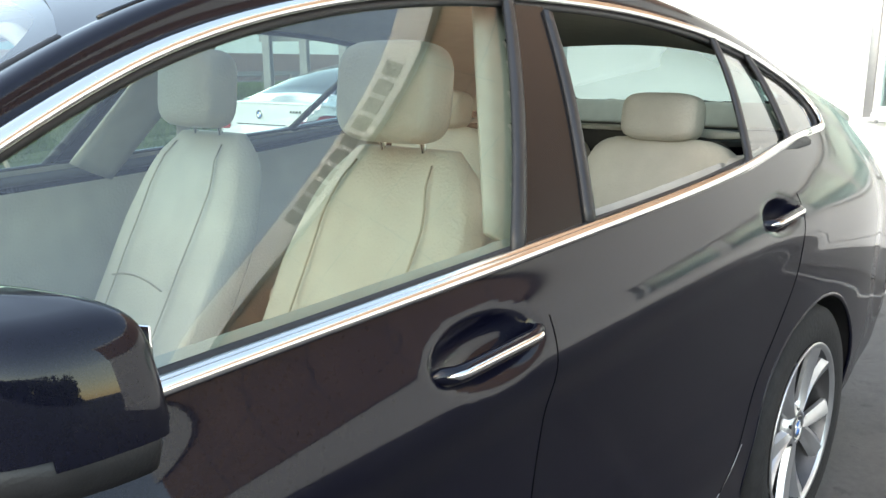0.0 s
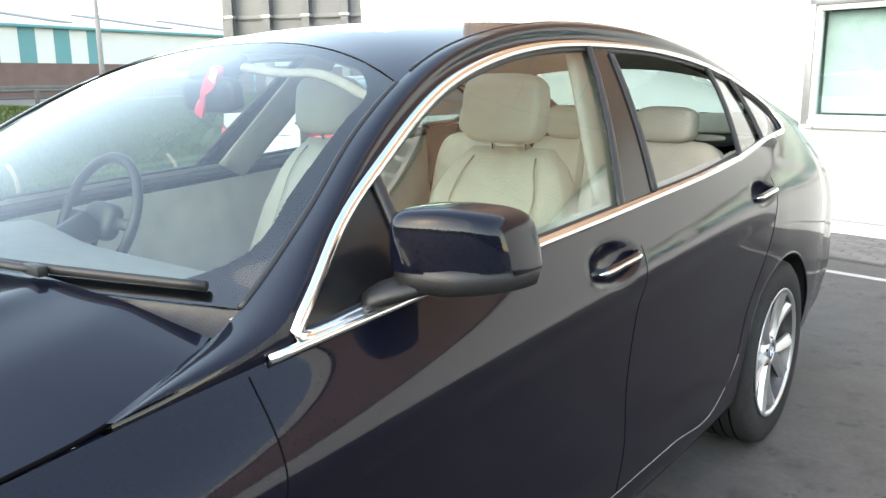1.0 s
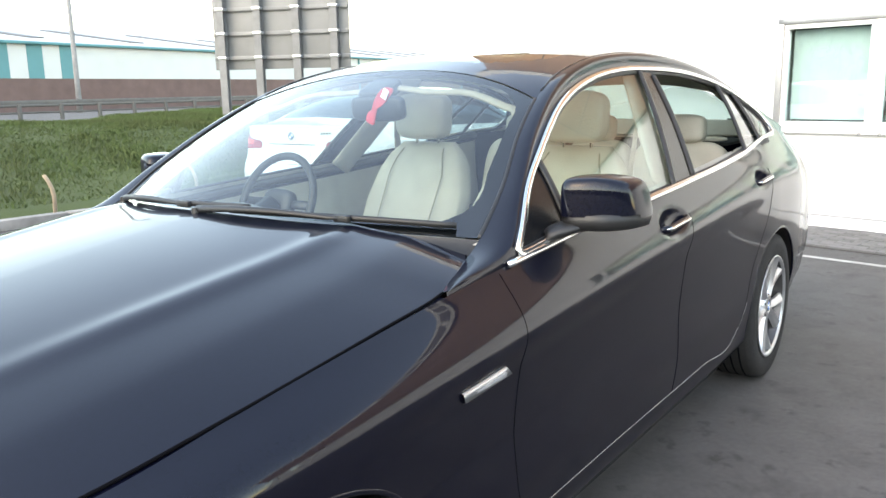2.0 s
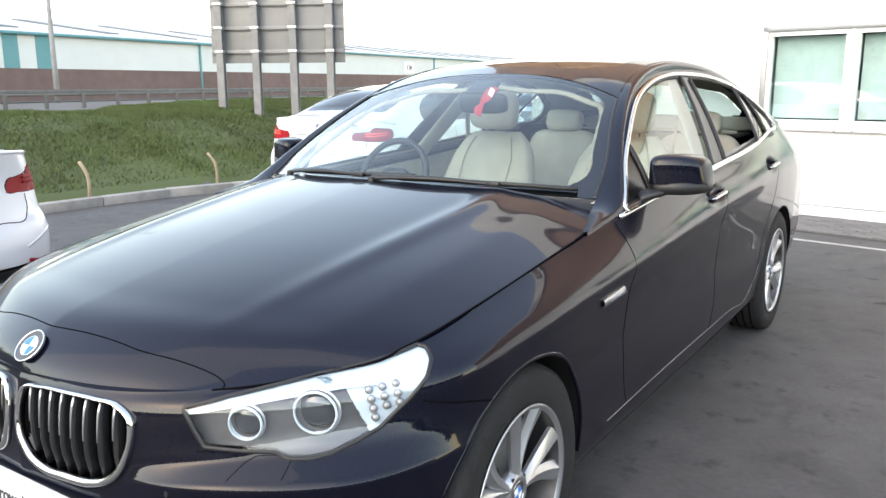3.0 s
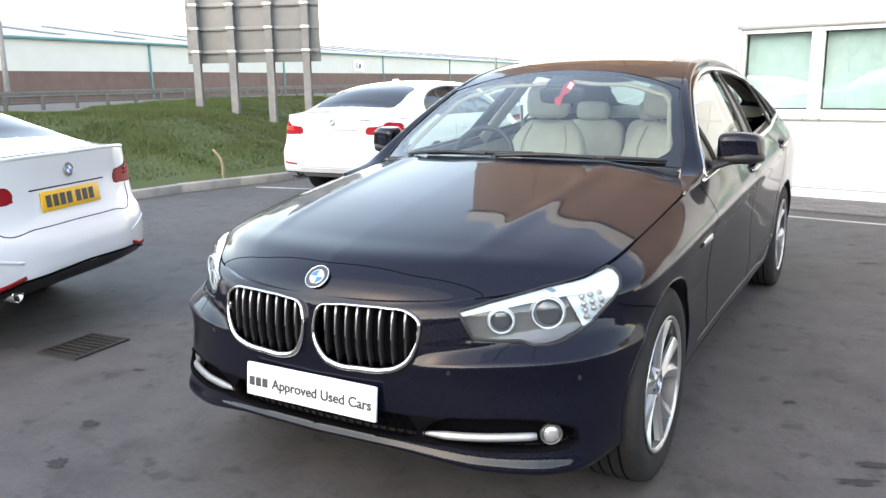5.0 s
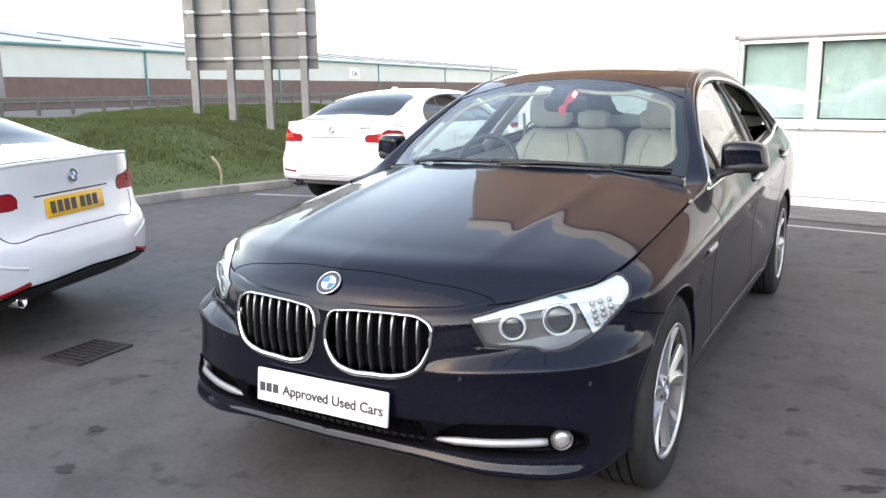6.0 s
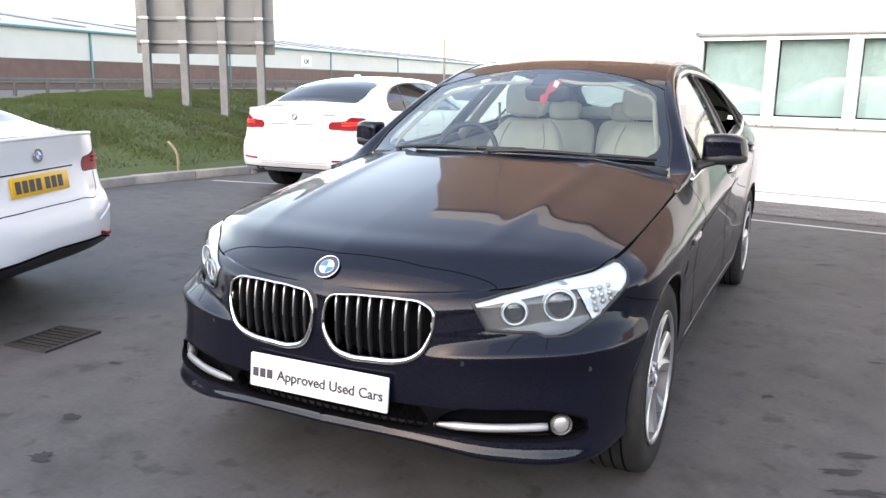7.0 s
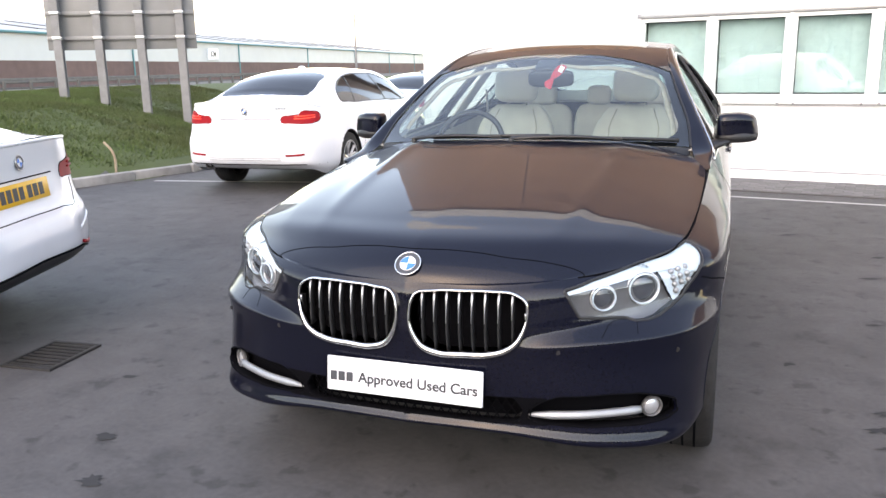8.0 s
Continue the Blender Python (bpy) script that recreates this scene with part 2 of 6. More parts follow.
def hermite(knots, values, t):
    """Smooth curve through values (n, ...) at rising knots, at the times t."""
    k, v, t = np.asarray(knots, float), np.asarray(values, float), np.asarray(t, float)
    h = np.diff(k)
    hh = h.reshape((-1,) + (1,) * (v.ndim - 1))
    s = np.diff(v, axis=0) / hh
    m = np.empty_like(v)
    m[0], m[-1] = s[0], s[-1]
    m[1:-1] = (s[:-1] * hh[1:] + s[1:] * hh[:-1]) / (hh[1:] + hh[:-1])
    i = np.clip(np.searchsorted(k, t, side="right") - 1, 0, len(k) - 2)
    sh = t.shape + (1,) * (v.ndim - 1)
    x = np.clip((t - k[i]) / h[i], 0, 1).reshape(sh)
    hi = h[i].reshape(sh)
    return (2 * x**3 - 3 * x**2 + 1) * v[i] + (x**3 - 2 * x**2 + x) * hi * m[i] + (3 * x**2 - 2 * x**3) * v[i + 1] + (x**3 - x**2) * hi * m[i + 1]


def smooth_loop(points, n, closed=True):
    p = np.asarray(points, float)
    if closed:
        p = np.vstack([p[-3:], p, p[:4]])
    k = np.r_[0, np.cumsum(np.linalg.norm(np.diff(p, axis=0), axis=1))]
    a, b = (k[3], k[len(p) - 4]) if closed else (k[0], k[-1])
    return hermite(k, p, np.linspace(a, b, n, endpoint=not closed))


def inside(poly, x, y):
    """Even-odd test of arrays against a closed polygon."""
    px, py = poly[:, 0], poly[:, 1]
    qx, qy = np.roll(px, -1), np.roll(py, -1)
    x, y = np.asarray(x)[..., None], np.asarray(y)[..., None]
    cross = ((py > y) != (qy > y)) & (x < (qx - px) * (y - py) / (qy - py + 1e-12) + px)
    return cross.sum(-1) % 2 == 1


class Sheet:
    """A grid laid over a smooth surface f(u, v), whose vertices can be drawn onto outlines given in a flat projection."""

    def __init__(self, f, us, vs):
        self.f = f
        self.u, self.v = [a.copy() for a in np.meshgrid(us, vs, indexing="ij")]
        self.p = f(self.u, self.v)
        self.done = np.zeros(self.u.shape, bool)
        self.labels = np.zeros((len(us) - 1, len(vs) - 1), int)

    def centres(self):
        p = self.p
        return (p[:-1, :-1] + p[1:, :-1] + p[:-1, 1:] + p[1:, 1:]) / 4

    def _step(self, u, v, proj, want):
        e = 1e-3
        p = self.f(u, v)
        a, b = (proj(self.f(u + e, v)) - proj(p)) / e, (proj(self.f(u, v + e)) - proj(p)) / e
        d = want - proj(p)
        det = a[..., 0] * b[..., 1] - a[..., 1] * b[..., 0]
        det = np.where(np.abs(det) < 1e-9, 1e-9, det)
        du = (d[..., 0] * b[..., 1] - d[..., 1] * b[..., 0]) / det
        dv = (a[..., 0] * d[..., 1] - a[..., 1] * d[..., 0]) / det
        return u + np.clip(du, -.05, .05), v + np.clip(dv, -.05, .05)

    def draw(self, outline, proj, where=None, reach=0.55, closed=True):
        """Moves the vertices near the outline onto it."""
        o = np.asarray(outline, float)
        a, b = (o, np.roll(o, -1, 0)) if closed else (o[:-1], o[1:])
        q = proj(self.p)
        size = np.zeros(self.u.shape)
        size[:-1] = np.linalg.norm(np.diff(q, axis=0), axis=-1)
        size[-1] = size[-2]
        other = np.zeros(self.u.shape)
        other[:, :-1] = np.linalg.norm(np.diff(q, axis=1), axis=-1)
        other[:, -1] = other[:, -2]
        tol = reach * np.maximum(np.minimum(size, other), 0.35 * np.maximum(size, other))
        best, near = np.full(self.u.shape, 1e9), np.zeros(q.shape)
        for s, e in zip(a, b):
            d = e - s
            t = np.clip(((q - s) @ d) / (d @ d + 1e-12), 0, 1)
            c = s + t[..., None] * d
            r = np.linalg.norm(q - c, axis=-1)
            hit = r < best
            best[hit], near[hit] = r[hit], c[hit]
        pick = (best < tol) & ~self.done
        if where is not None:
            pick &= where(self.p)
        pick[0, :] = pick[-1, :] = False
        pick[:, 0] = pick[:, -1] = False
        u, v = self.u[pick], self.v[pick]
        for _ in range(3):
            u, v = self._step(u, v, proj, near[pick])
        self.u[pick], self.v[pick] = u, v
        self.p[pick] = self.f(u, v)
        self.done |= pick
        return self

    def mark(self, outline, proj, label, where=None, only=None):
        c = self.centres()
        q = proj(c)
        hit = inside(np.asarray(outline, float), q[..., 0], q[..., 1])
        if where is not None:
            hit &= where(c)
        if only is not None:
            hit &= np.isin(self.labels, only)
        self.labels[hit] = label
        return self

    def lift(self, points, proj, where=None):
        """The places on the surface that show at these points of the projection."""
        q = proj(self.p)
        ok = np.ones(self.u.shape, bool) if where is None else where(self.p)
        qa, qb = q[..., 0][ok], q[..., 1][ok]
        ua, va = self.u[ok], self.v[ok]
        want = np.asarray(points, float)
        pick = np.array([np.argmin((qa - w[0]) ** 2 + (qb - w[1]) ** 2) for w in want])
        u, v = ua[pick], va[pick]
        for _ in range(6):
            u, v = self._step(u, v, proj, want)
        return self.f(u, v)

    def faces(self, labels, side=1, push=None):
        """Vertices and faces of the cells with these labels, mirrored if side is -1."""
        nu, nv = self.u.shape
        idx = np.arange(nu * nv).reshape(nu, nv)
        f = np.stack([idx[:-1, :-1], idx[1:, :-1], idx[1:, 1:], idx[:-1, 1:]], -1)[np.isin(self.labels, labels)]
        if not len(f):
            return np.zeros((0, 3)), f
        if side < 0:
            f = f[:, ::-1]
        used, inv = np.unique(f, return_inverse=True)
        p = self.p.reshape(-1, 3)[used].copy()
        if push is not None:
            p = push(p)
        if side < 0:
            p = p * (-1, 1, 1)
        return p, inv.reshape(f.shape)

    def both(self, labels, push=None):
        """The same on both sides of the car, as one mesh."""
        a, fa = self.faces(labels, 1, push)
        b, fb = self.faces(labels, -1, push)
        twin = np.where(np.abs(a[:, 0]) < 1e-4, np.arange(len(a)), np.arange(len(a)) + len(a))
        used, inv = np.unique(np.vstack([fa, twin[fb]]), return_inverse=True)
        return np.vstack([a, b])[used], inv.reshape(-1, 4)


def net_surface(levels):
    """A smooth surface through a net of character lines: levels, stations, xyz. u runs along the lines and v across them, in metres."""
    net = np.asarray(levels, float)
    ku = np.r_[0, np.cumsum(np.linalg.norm(np.diff(net, axis=1), axis=-1).mean(0))]
    kv = np.r_[0, np.cumsum(np.linalg.norm(np.diff(net, axis=0), axis=-1).mean(1))]

    def f(u, v):
        u, v = np.clip(np.asarray(u, float), 0, ku[-1]), np.clip(np.asarray(v, float), 0, kv[-1])
        flat, shape = u.ravel(), u.shape
        along = hermite(ku, net.transpose(1, 0, 2), flat)
        h, vv = np.diff(kv), v.ravel()
        s = np.diff(along, axis=1) / h[None, :, None]
        m = np.empty_like(along)
        m[:, 0], m[:, -1] = s[:, 0], s[:, -1]
        m[:, 1:-1] = (s[:, :-1] * h[None, 1:, None] + s[:, 1:] * h[None, :-1, None]) / (h[1:] + h[:-1])[None, :, None]
        i = np.clip(np.searchsorted(kv, vv, side="right") - 1, 0, len(kv) - 2)
        r = np.arange(len(vv))
        x, hi = ((vv - kv[i]) / h[i])[:, None], h[i][:, None]
        out = (2 * x**3 - 3 * x**2 + 1) * along[r, i] + (x**3 - 2 * x**2 + x) * hi * m[r, i] + (3 * x**2 - 2 * x**3) * along[r, i + 1] + (x**3 - x**2) * hi * m[r, i + 1]
        return out.reshape(shape + (3,))

    return f, ku, kv


def tube(path, wide, high=None, normal=None, closed=False, seg=8):
    """A bar with an oval section along a path; normal: the way its height points (one, or one a point)."""
    p = np.asarray(path, float)
    n = len(p)
    high = wide if high is None else high
    wide, high = np.broadcast_to(wide, n), np.broadcast_to(high, n)
    if closed:
        d = np.roll(p, -1, 0) - np.roll(p, 1, 0)
    else:
        d = np.gradient(p, axis=0)
    d /= np.linalg.norm(d, axis=1)[:, None] + 1e-12
    ref = np.broadcast_to(np.asarray((0, 0, 1.0) if normal is None else normal, float), p.shape)
    a = np.cross(d, ref)
    a /= np.linalg.norm(a, axis=1)[:, None] + 1e-9
    b = np.cross(a, d)
    verts, faces = [], []
    for i in range(n):
        for k in range(seg):
            t = 2 * math.pi * (k + 0.5) / seg
            verts.append(p[i] + a[i] * wide[i] * math.cos(t) + b[i] * high[i] * math.sin(t))
    for i in range(n if closed else n - 1):
        j = (i + 1) % n
        for k in range(seg):
            faces.append((i * seg + k, i * seg + (k + 1) % seg, j * seg + (k + 1) % seg, j * seg + k))
    if not closed:
        for i, order in ((0, range(seg - 1, -1, -1)), (n - 1, range(seg))):
            c = len(verts)
            verts.append(p[i])
            ring = list(order)
            for k in range(seg):
                faces.append((c, i * seg + ring[k], i * seg + ring[(k + 1) % seg]))
    return np.array(verts), faces


def mirrored(verts, faces):
    v = np.asarray(verts, float)
    w = v * (-1, 1, 1)
    return np.vstack([v, w]), list(faces) + [tuple(i + len(v) for i in reversed(tuple(f))) for f in faces]


def flip(verts, faces):
    return np.asarray(verts, float) * (-1, 1, 1), [tuple(reversed(tuple(f))) for f in faces]


def soft_block(w, d, h, m, round_=.4, n=10, puff=.0):
    """A padded block w x d x h with rounded edges; returns vertices and faces."""
    vs, fs, nu_, nv_ = [], [], 4 * n, 2 * n
    e = lambda c_, k: math.copysign(abs(c_) ** k, c_)
    for i in range(nv_ + 1):
        ph = -math.pi / 2 + math.pi * i / nv_
        for j in range(nu_):
            th = 2 * math.pi * j / nu_
            x = w / 2 * e(math.cos(ph), round_) * e(math.cos(th), round_)
            y = d / 2 * e(math.cos(ph), round_) * e(math.sin(th), round_)
            z = h / 2 * e(math.sin(ph), round_)
            vs.append(tuple(m @ Vector((x, y, z))))
    for i in range(nv_):
        for j in range(nu_):
            a, b_ = i * nu_ + j, i * nu_ + (j + 1) % nu_
            fs.append((a, b_, b_ + nu_, a + nu_))
    return np.array(vs), fs


def side_view(p):
    return p[..., 1:3]


def front_view(p):
    return p[..., [0, 2]]


def top_view(p):
    return p[..., 0:2]


def corner_view(p):
    return np.stack([(p[..., 0] + p[..., 1]) / math.sqrt(2), p[..., 2]], -1)


def circle(cy, cz, r, n=48):
    a = np.linspace(0, 2 * math.pi, n, endpoint=False)
    return np.stack([cy + r * np.cos(a), cz + r * np.sin(a)], -1)


# ---- the dark blue car: front axle at y = 0, nose towards -y, its left side at +x ----
car = thing("car", "dark blue five-door hatchback car with chrome window trim, parked", "car")

SIDE_Y = [-0.45, -0.165, 0.36, 1.0, 1.75, 2.5, 2.905, 3.55]
AXLE_F, AXLE_R = -0.165, 2.935


def line_round(front, side_x, side_z, rear):
    """One character line round the car: nose points, side heights and half widths, tail points."""
    return [*front, *[(x, y, z) for x, y, z in zip(side_x, SIDE_Y, side_z)], *rear]


LEVELS = [
    line_round([(0, -0.857, 0.285), (0.3, -0.842, 0.282), (0.57, -0.786, 0.242), (0.78, -0.680, 0.221)],
               [0.84, 0.85, 0.85, 0.855, 0.86, 0.86, 0.86, 0.84], [0.22, 0.21, 0.21, 0.21, 0.21, 0.21, 0.23, 0.27],
               [(0.74, 3.93, 0.32), (0.45, 4.0, 0.33), (0, 4.03, 0.33)]),
    line_round([(0, -0.985, 0.312), (0.3, -0.967, 0.309), (0.585, -0.908, 0.278), (0.822, -0.744, 0.273)],
               [0.900, 0.905, 0.900, 0.895, 0.898, 0.903, 0.905, 0.88], [0.29, 0.28, 0.285, 0.285, 0.285, 0.285, 0.30, 0.34],
               [(0.79, 3.98, 0.40), (0.47, 4.07, 0.41), (0, 4.09, 0.41)]),
    line_round([(0, -0.976, 0.336), (0.3, -0.958, 0.333), (0.585, -0.896, 0.316), (0.822, -0.730, 0.309)],
               [0.905, 0.911, 0.905, 0.901, 0.904, 0.909, 0.912, 0.888], [0.335, 0.33, 0.332, 0.332, 0.332, 0.332, 0.345, 0.382],
               [(0.796, 3.986, 0.44), (0.473, 4.076, 0.45), (0, 4.096, 0.45)]),
    line_round([(0, -0.982, 0.410), (0.3, -0.966, 0.410), (0.575, -0.900, 0.420), (0.816, -0.712, 0.430)],
               [0.915, 0.922, 0.915, 0.912, 0.915, 0.922, 0.930, 0.905], [0.44, 0.44, 0.44, 0.44, 0.44, 0.44, 0.45, 0.48],
               [(0.81, 4.0, 0.53), (0.48, 4.09, 0.54), (0, 4.11, 0.54)]),
    line_round([(0, -0.988, 0.565), (0.3, -0.970, 0.570), (0.575, -0.899, 0.585), (0.820, -0.708, 0.587)],
               [0.924, 0.930, 0.916, 0.908, 0.908, 0.918, 0.935, 0.91], [0.588, 0.59, 0.59, 0.60, 0.61, 0.62, 0.63, 0.65],
               [(0.81, 3.99, 0.69), (0.48, 4.07, 0.70), (0, 4.09, 0.70)]),
    line_round([(0, -0.988, 0.574), (0.3, -0.970, 0.580), (0.575, -0.901, 0.599), (0.822, -0.710, 0.602)],
               [0.924, 0.930, 0.916, 0.908, 0.908, 0.918, 0.935, 0.91], [0.604, 0.60, 0.60, 0.61, 0.62, 0.63, 0.64, 0.66],
               [(0.81, 3.99, 0.70), (0.48, 4.07, 0.71), (0, 4.09, 0.71)]),
    line_round([(0, -0.988, 0.582), (0.3, -0.970, 0.588), (0.573, -0.890, 0.608), (0.815, -0.700, 0.612)],
               [0.921, 0.931, 0.917, 0.908, 0.908, 0.918, 0.935, 0.91], [0.616, 0.61, 0.61, 0.62, 0.63, 0.64, 0.65, 0.67],
               [(0.81, 3.99, 0.71), (0.48, 4.07, 0.72), (0, 4.09, 0.72)]),
    line_round([(0, -0.987, 0.640), (0.3, -0.969, 0.645), (0.565, -0.845, 0.665), (0.798, -0.622, 0.685)],
               [0.908, 0.940, 0.930, 0.922, 0.920, 0.930, 0.942, 0.905], [0.70, 0.73, 0.75, 0.775, 0.815, 0.86, 0.88, 0.89],
               [(0.79, 3.96, 0.90), (0.46, 4.03, 0.91), (0, 4.05, 0.91)]),
    line_round([(0, -0.975, 0.725), (0.3, -0.955, 0.728), (0.558, -0.835, 0.745), (0.787, -0.610, 0.762)],
               [0.902, 0.930, 0.940, 0.938, 0.937, 0.937, 0.930, 0.87], [0.785, 0.82, 0.84, 0.87, 0.915, 0.965, 0.99, 1.00],
               [(0.74, 3.92, 1.01), (0.43, 3.99, 1.02), (0, 4.01, 1.02)]),
    line_round([(0, -0.962, 0.765), (0.28, -0.939, 0.768), (0.508, -0.826, 0.780), (0.715, -0.610, 0.806)],
               [0.806, 0.829, 0.848, 0.868, 0.872, 0.866, 0.835, 0.765], [0.839, 0.888, 0.958, 1.015, 1.055, 1.105, 1.145, 1.155],
               [(0.66, 3.88, 1.12), (0.40, 3.94, 1.125), (0, 3.96, 1.125)]),
]
body_f, body_ku, body_kv = net_surface(LEVELS)
body = Sheet(body_f, np.r_[np.linspace(0, body_ku[4], 170)[:-1], np.linspace(body_ku[4], body_ku[11], 330)[:-1], np.linspace(body_ku[11], body_ku[-1], 50)], np.linspace(0, body_kv[-1], 110))
FRONT_U = body_ku[5]


def on_front(p):
    return p[..., 1] < -0.36


def on_side(p):
    return (p[..., 1] > -0.62) & (p[..., 1] < 3.9) & (p[..., 0] > 0.7)




def rounded(points, r, n=5):
    """A polygon with its corners rounded off and its sides cut into short pieces."""
    p = np.asarray(points, float)
    out = []
    for a, b, c in zip(np.roll(p, 1, 0), p, np.roll(p, -1, 0)):
        d0, d1 = a - b, c - b
        l0, l1 = np.linalg.norm(d0), np.linalg.norm(d1)
        s, e = b + d0 / l0 * min(r, l0 * .4), b + d1 / l1 * min(r, l1 * .4)
        for t in np.linspace(0, 1, n):
            out.append((1 - t) ** 2 * s + 2 * t * (1 - t) * b + t * t * e)
        far = c - d1 / l1 * min(r, l1 * .4)
        k = int(np.linalg.norm(far - e) / .012)
        out += [e + (far - e) * j / (k + 1) for j in range(1, k + 1)]
    return np.array(out)


KIDNEY = smooth_loop([(.026, .63), (.022, .69), (.038, .735), (.10, .748), (.19, .753), (.28, .753), (.342, .746), (.376, .722), (.381, .69), (.372, .64), (.352, .602), (.32, .577), (.275, .563), (.19, .557), (.11, .556), (.062, .572)], 80)
HEADLAMP = rounded([(-0.285, 0.749), (-0.264, 0.703), (-0.245, 0.667), (-0.162, 0.659), (-0.100, 0.655), (-0.070, 0.642), (-0.022, 0.641), (0.023, 0.647), (0.078, 0.664), (0.130, 0.686), (0.198, 0.742), (0.238, 0.782), (0.256, 0.812), (0.250, 0.829), (0.226, 0.835), (0.163, 0.825), (0.048, 0.804), (-0.072, 0.787), (-0.192, 0.770)], .006)
INTAKE = rounded([(-.2, .337), (.0, .337), (.20, .336), (.335, .337), (.362, .350), (.372, .385), (.345, .425), (.0, .43), (-.2, .43)], .010)
SIDE_INTAKE = rounded([(.382, .358), (.42, .342), (.55, .333), (.71, .332), (.775, .337), (.804, .352), (.799, .390), (.768, .408), (.70, .430), (.62, .436), (.47, .434), (.425, .418), (.390, .392)], .010)
ARCH_F, ARCH_R = circle(AXLE_F, 0.345, 0.388, 64), circle(AXLE_R, 0.345, 0.388, 64)
DOOR_F = np.array([(.565, 1.2), (.565, .93), (.545, .75), (.545, .55), (.57, .42), (.62, .338), (1.64, .338), (1.665, .55), (1.69, .80), (1.705, .97), (1.725, 1.2)])
DOOR_R = np.array([(1.725, 1.2), (1.705, .97), (1.69, .80), (1.665, .55), (1.64, .338), (2.36, .338), (2.44, .42), (2.54, .58), (2.65, .72), (2.725, .85), (2.74, 1.03), (2.70, 1.3)])
BUMPER = np.array([(-1.4, .1), (-.42, .1), (-.42, .50), (-.345, .62), (-.35, .686), (-.42, .704), (-.50, .722), (-.64, .745), (-.78, .747), (-1.4, .747)])

for shape, view, where in ((ARCH_F, side_view, on_side), (ARCH_R, side_view, on_side), (HEADLAMP, corner_view, on_front), (KIDNEY, front_view, on_front),
                           (INTAKE, front_view, on_front), (SIDE_INTAKE, front_view, on_front), (DOOR_F, side_view, on_side), (DOOR_R, side_view, on_side)):
    body.draw(shape, view, where)
WEB_AREA = rounded([(.33, .335), (.44, .335), (.445, .428), (.33, .428)], .006)
body.draw(WEB_AREA, front_view, on_front)
body.draw(BUMPER[4:8], side_view, lambda p: on_side(p) & (p[..., 1] < -.3), closed=False)
WING, FDOOR, RDOOR, QUARTER, BUMP, NONE, LAMP, KID, GRID, SGRID = range(10)
body.mark(np.array([(1.6, 0), (5, 0), (5, 2), (1.6, 2)]), side_view, QUARTER)
body.mark(BUMPER, side_view, BUMP)
body.mark(DOOR_F, side_view, FDOOR, on_side)
body.mark(DOOR_R, side_view, RDOOR, on_side)
body.mark(np.array([(.3, .0), (2.6, .0), (2.6, .338), (.3, .338)]), side_view, QUARTER, on_side)
for shape, view, where, tag in ((ARCH_F, side_view, on_side, NONE), (ARCH_R, side_view, on_side, NONE), (HEADLAMP, corner_view, on_front, LAMP), (KIDNEY, front_view, on_front, KID),
                                (INTAKE, front_view, on_front, GRID), (SIDE_INTAKE, front_view, on_front, SGRID)):
    body.mark(shape, view, tag, where)
WEB = 10
body.mark(WEB_AREA, front_view, WEB, on_front, only=[BUMP])

HANDLES = ((1.562, .953, .120, .048), (2.612, .994, .110, .042))
for hy, hz, ry, rz in HANDLES:
    r = np.sqrt(((body.p[..., 1] - hy) / ry) ** 2 + ((body.p[..., 2] - hz) / rz) ** 2)
    body.p[..., 0] -= np.where(on_side(body.p), .027 * np.clip(1 - r**2, 0, 1) ** 1.0, 0)

for s in (1, -1):
    mesh_object("intake_surround", *body.faces([WEB], s), GAP, car)
mesh_object("front_bumper", *body.both([BUMP]), PAINT, car)
for s in (1, -1):
    mesh_object("wing", *body.faces([WING], s), PAINT, car)
    mesh_object("rear_quarter", *body.faces([QUARTER], s), PAINT, car)
front_door = {s: mesh_object("front_door", *body.faces([FDOOR], s), PAINT, car) for s in (1, -1)}
rear_door = {s: mesh_object("rear_door", *body.faces([RDOOR], s), PAINT, car, "rear door with its window wound down" if s > 0 else "") for s in (1, -1)}


def along(points, n, sheet=body, view=side_view, where=on_side):
    """A path on the sheet through points of a view."""
    return sheet.lift(smooth_loop(points, n, closed=False), view, where)


def both_tubes(name, path, wide, high, normal, mat, label="", closed=False, parents=None):
    v, f = tube(path, wide, high, normal, closed)
    for s in (1, -1):
        vv, ff = (v, f) if s > 0 else flip(v, f)
        mesh_object(name, vv, ff, mat, parents[s] if parents else car, label=label)


# shut lines
both_tubes("door_gap", along(np.vstack([[(.565, .972)], DOOR_F[1:6]]), 46), .0015, .0012, (1, 0, 0), GAP)
both_tubes("door_gap", along(DOOR_F[6:10], 40), .0015, .0012, (1, 0, 0), GAP)
both_tubes("door_gap", along(DOOR_R[5:11], 50), .0015, .0012, (1, 0, 0), GAP)
both_tubes("sill_trim", along([(.45, .330), (1.2, .333), (2.0, .333), (2.34, .335), (2.42, .395), (2.49, .47)], 50), .0013, .0012, (1, 0, 0), GREY_ALU, "thin sill edge")
both_tubes("bumper_gap", along([(-.54, .735), (-.50, .722), (-.42, .704), (-.353, .687)], 24), .0025, .002, (1, -.4, 0), GAP)
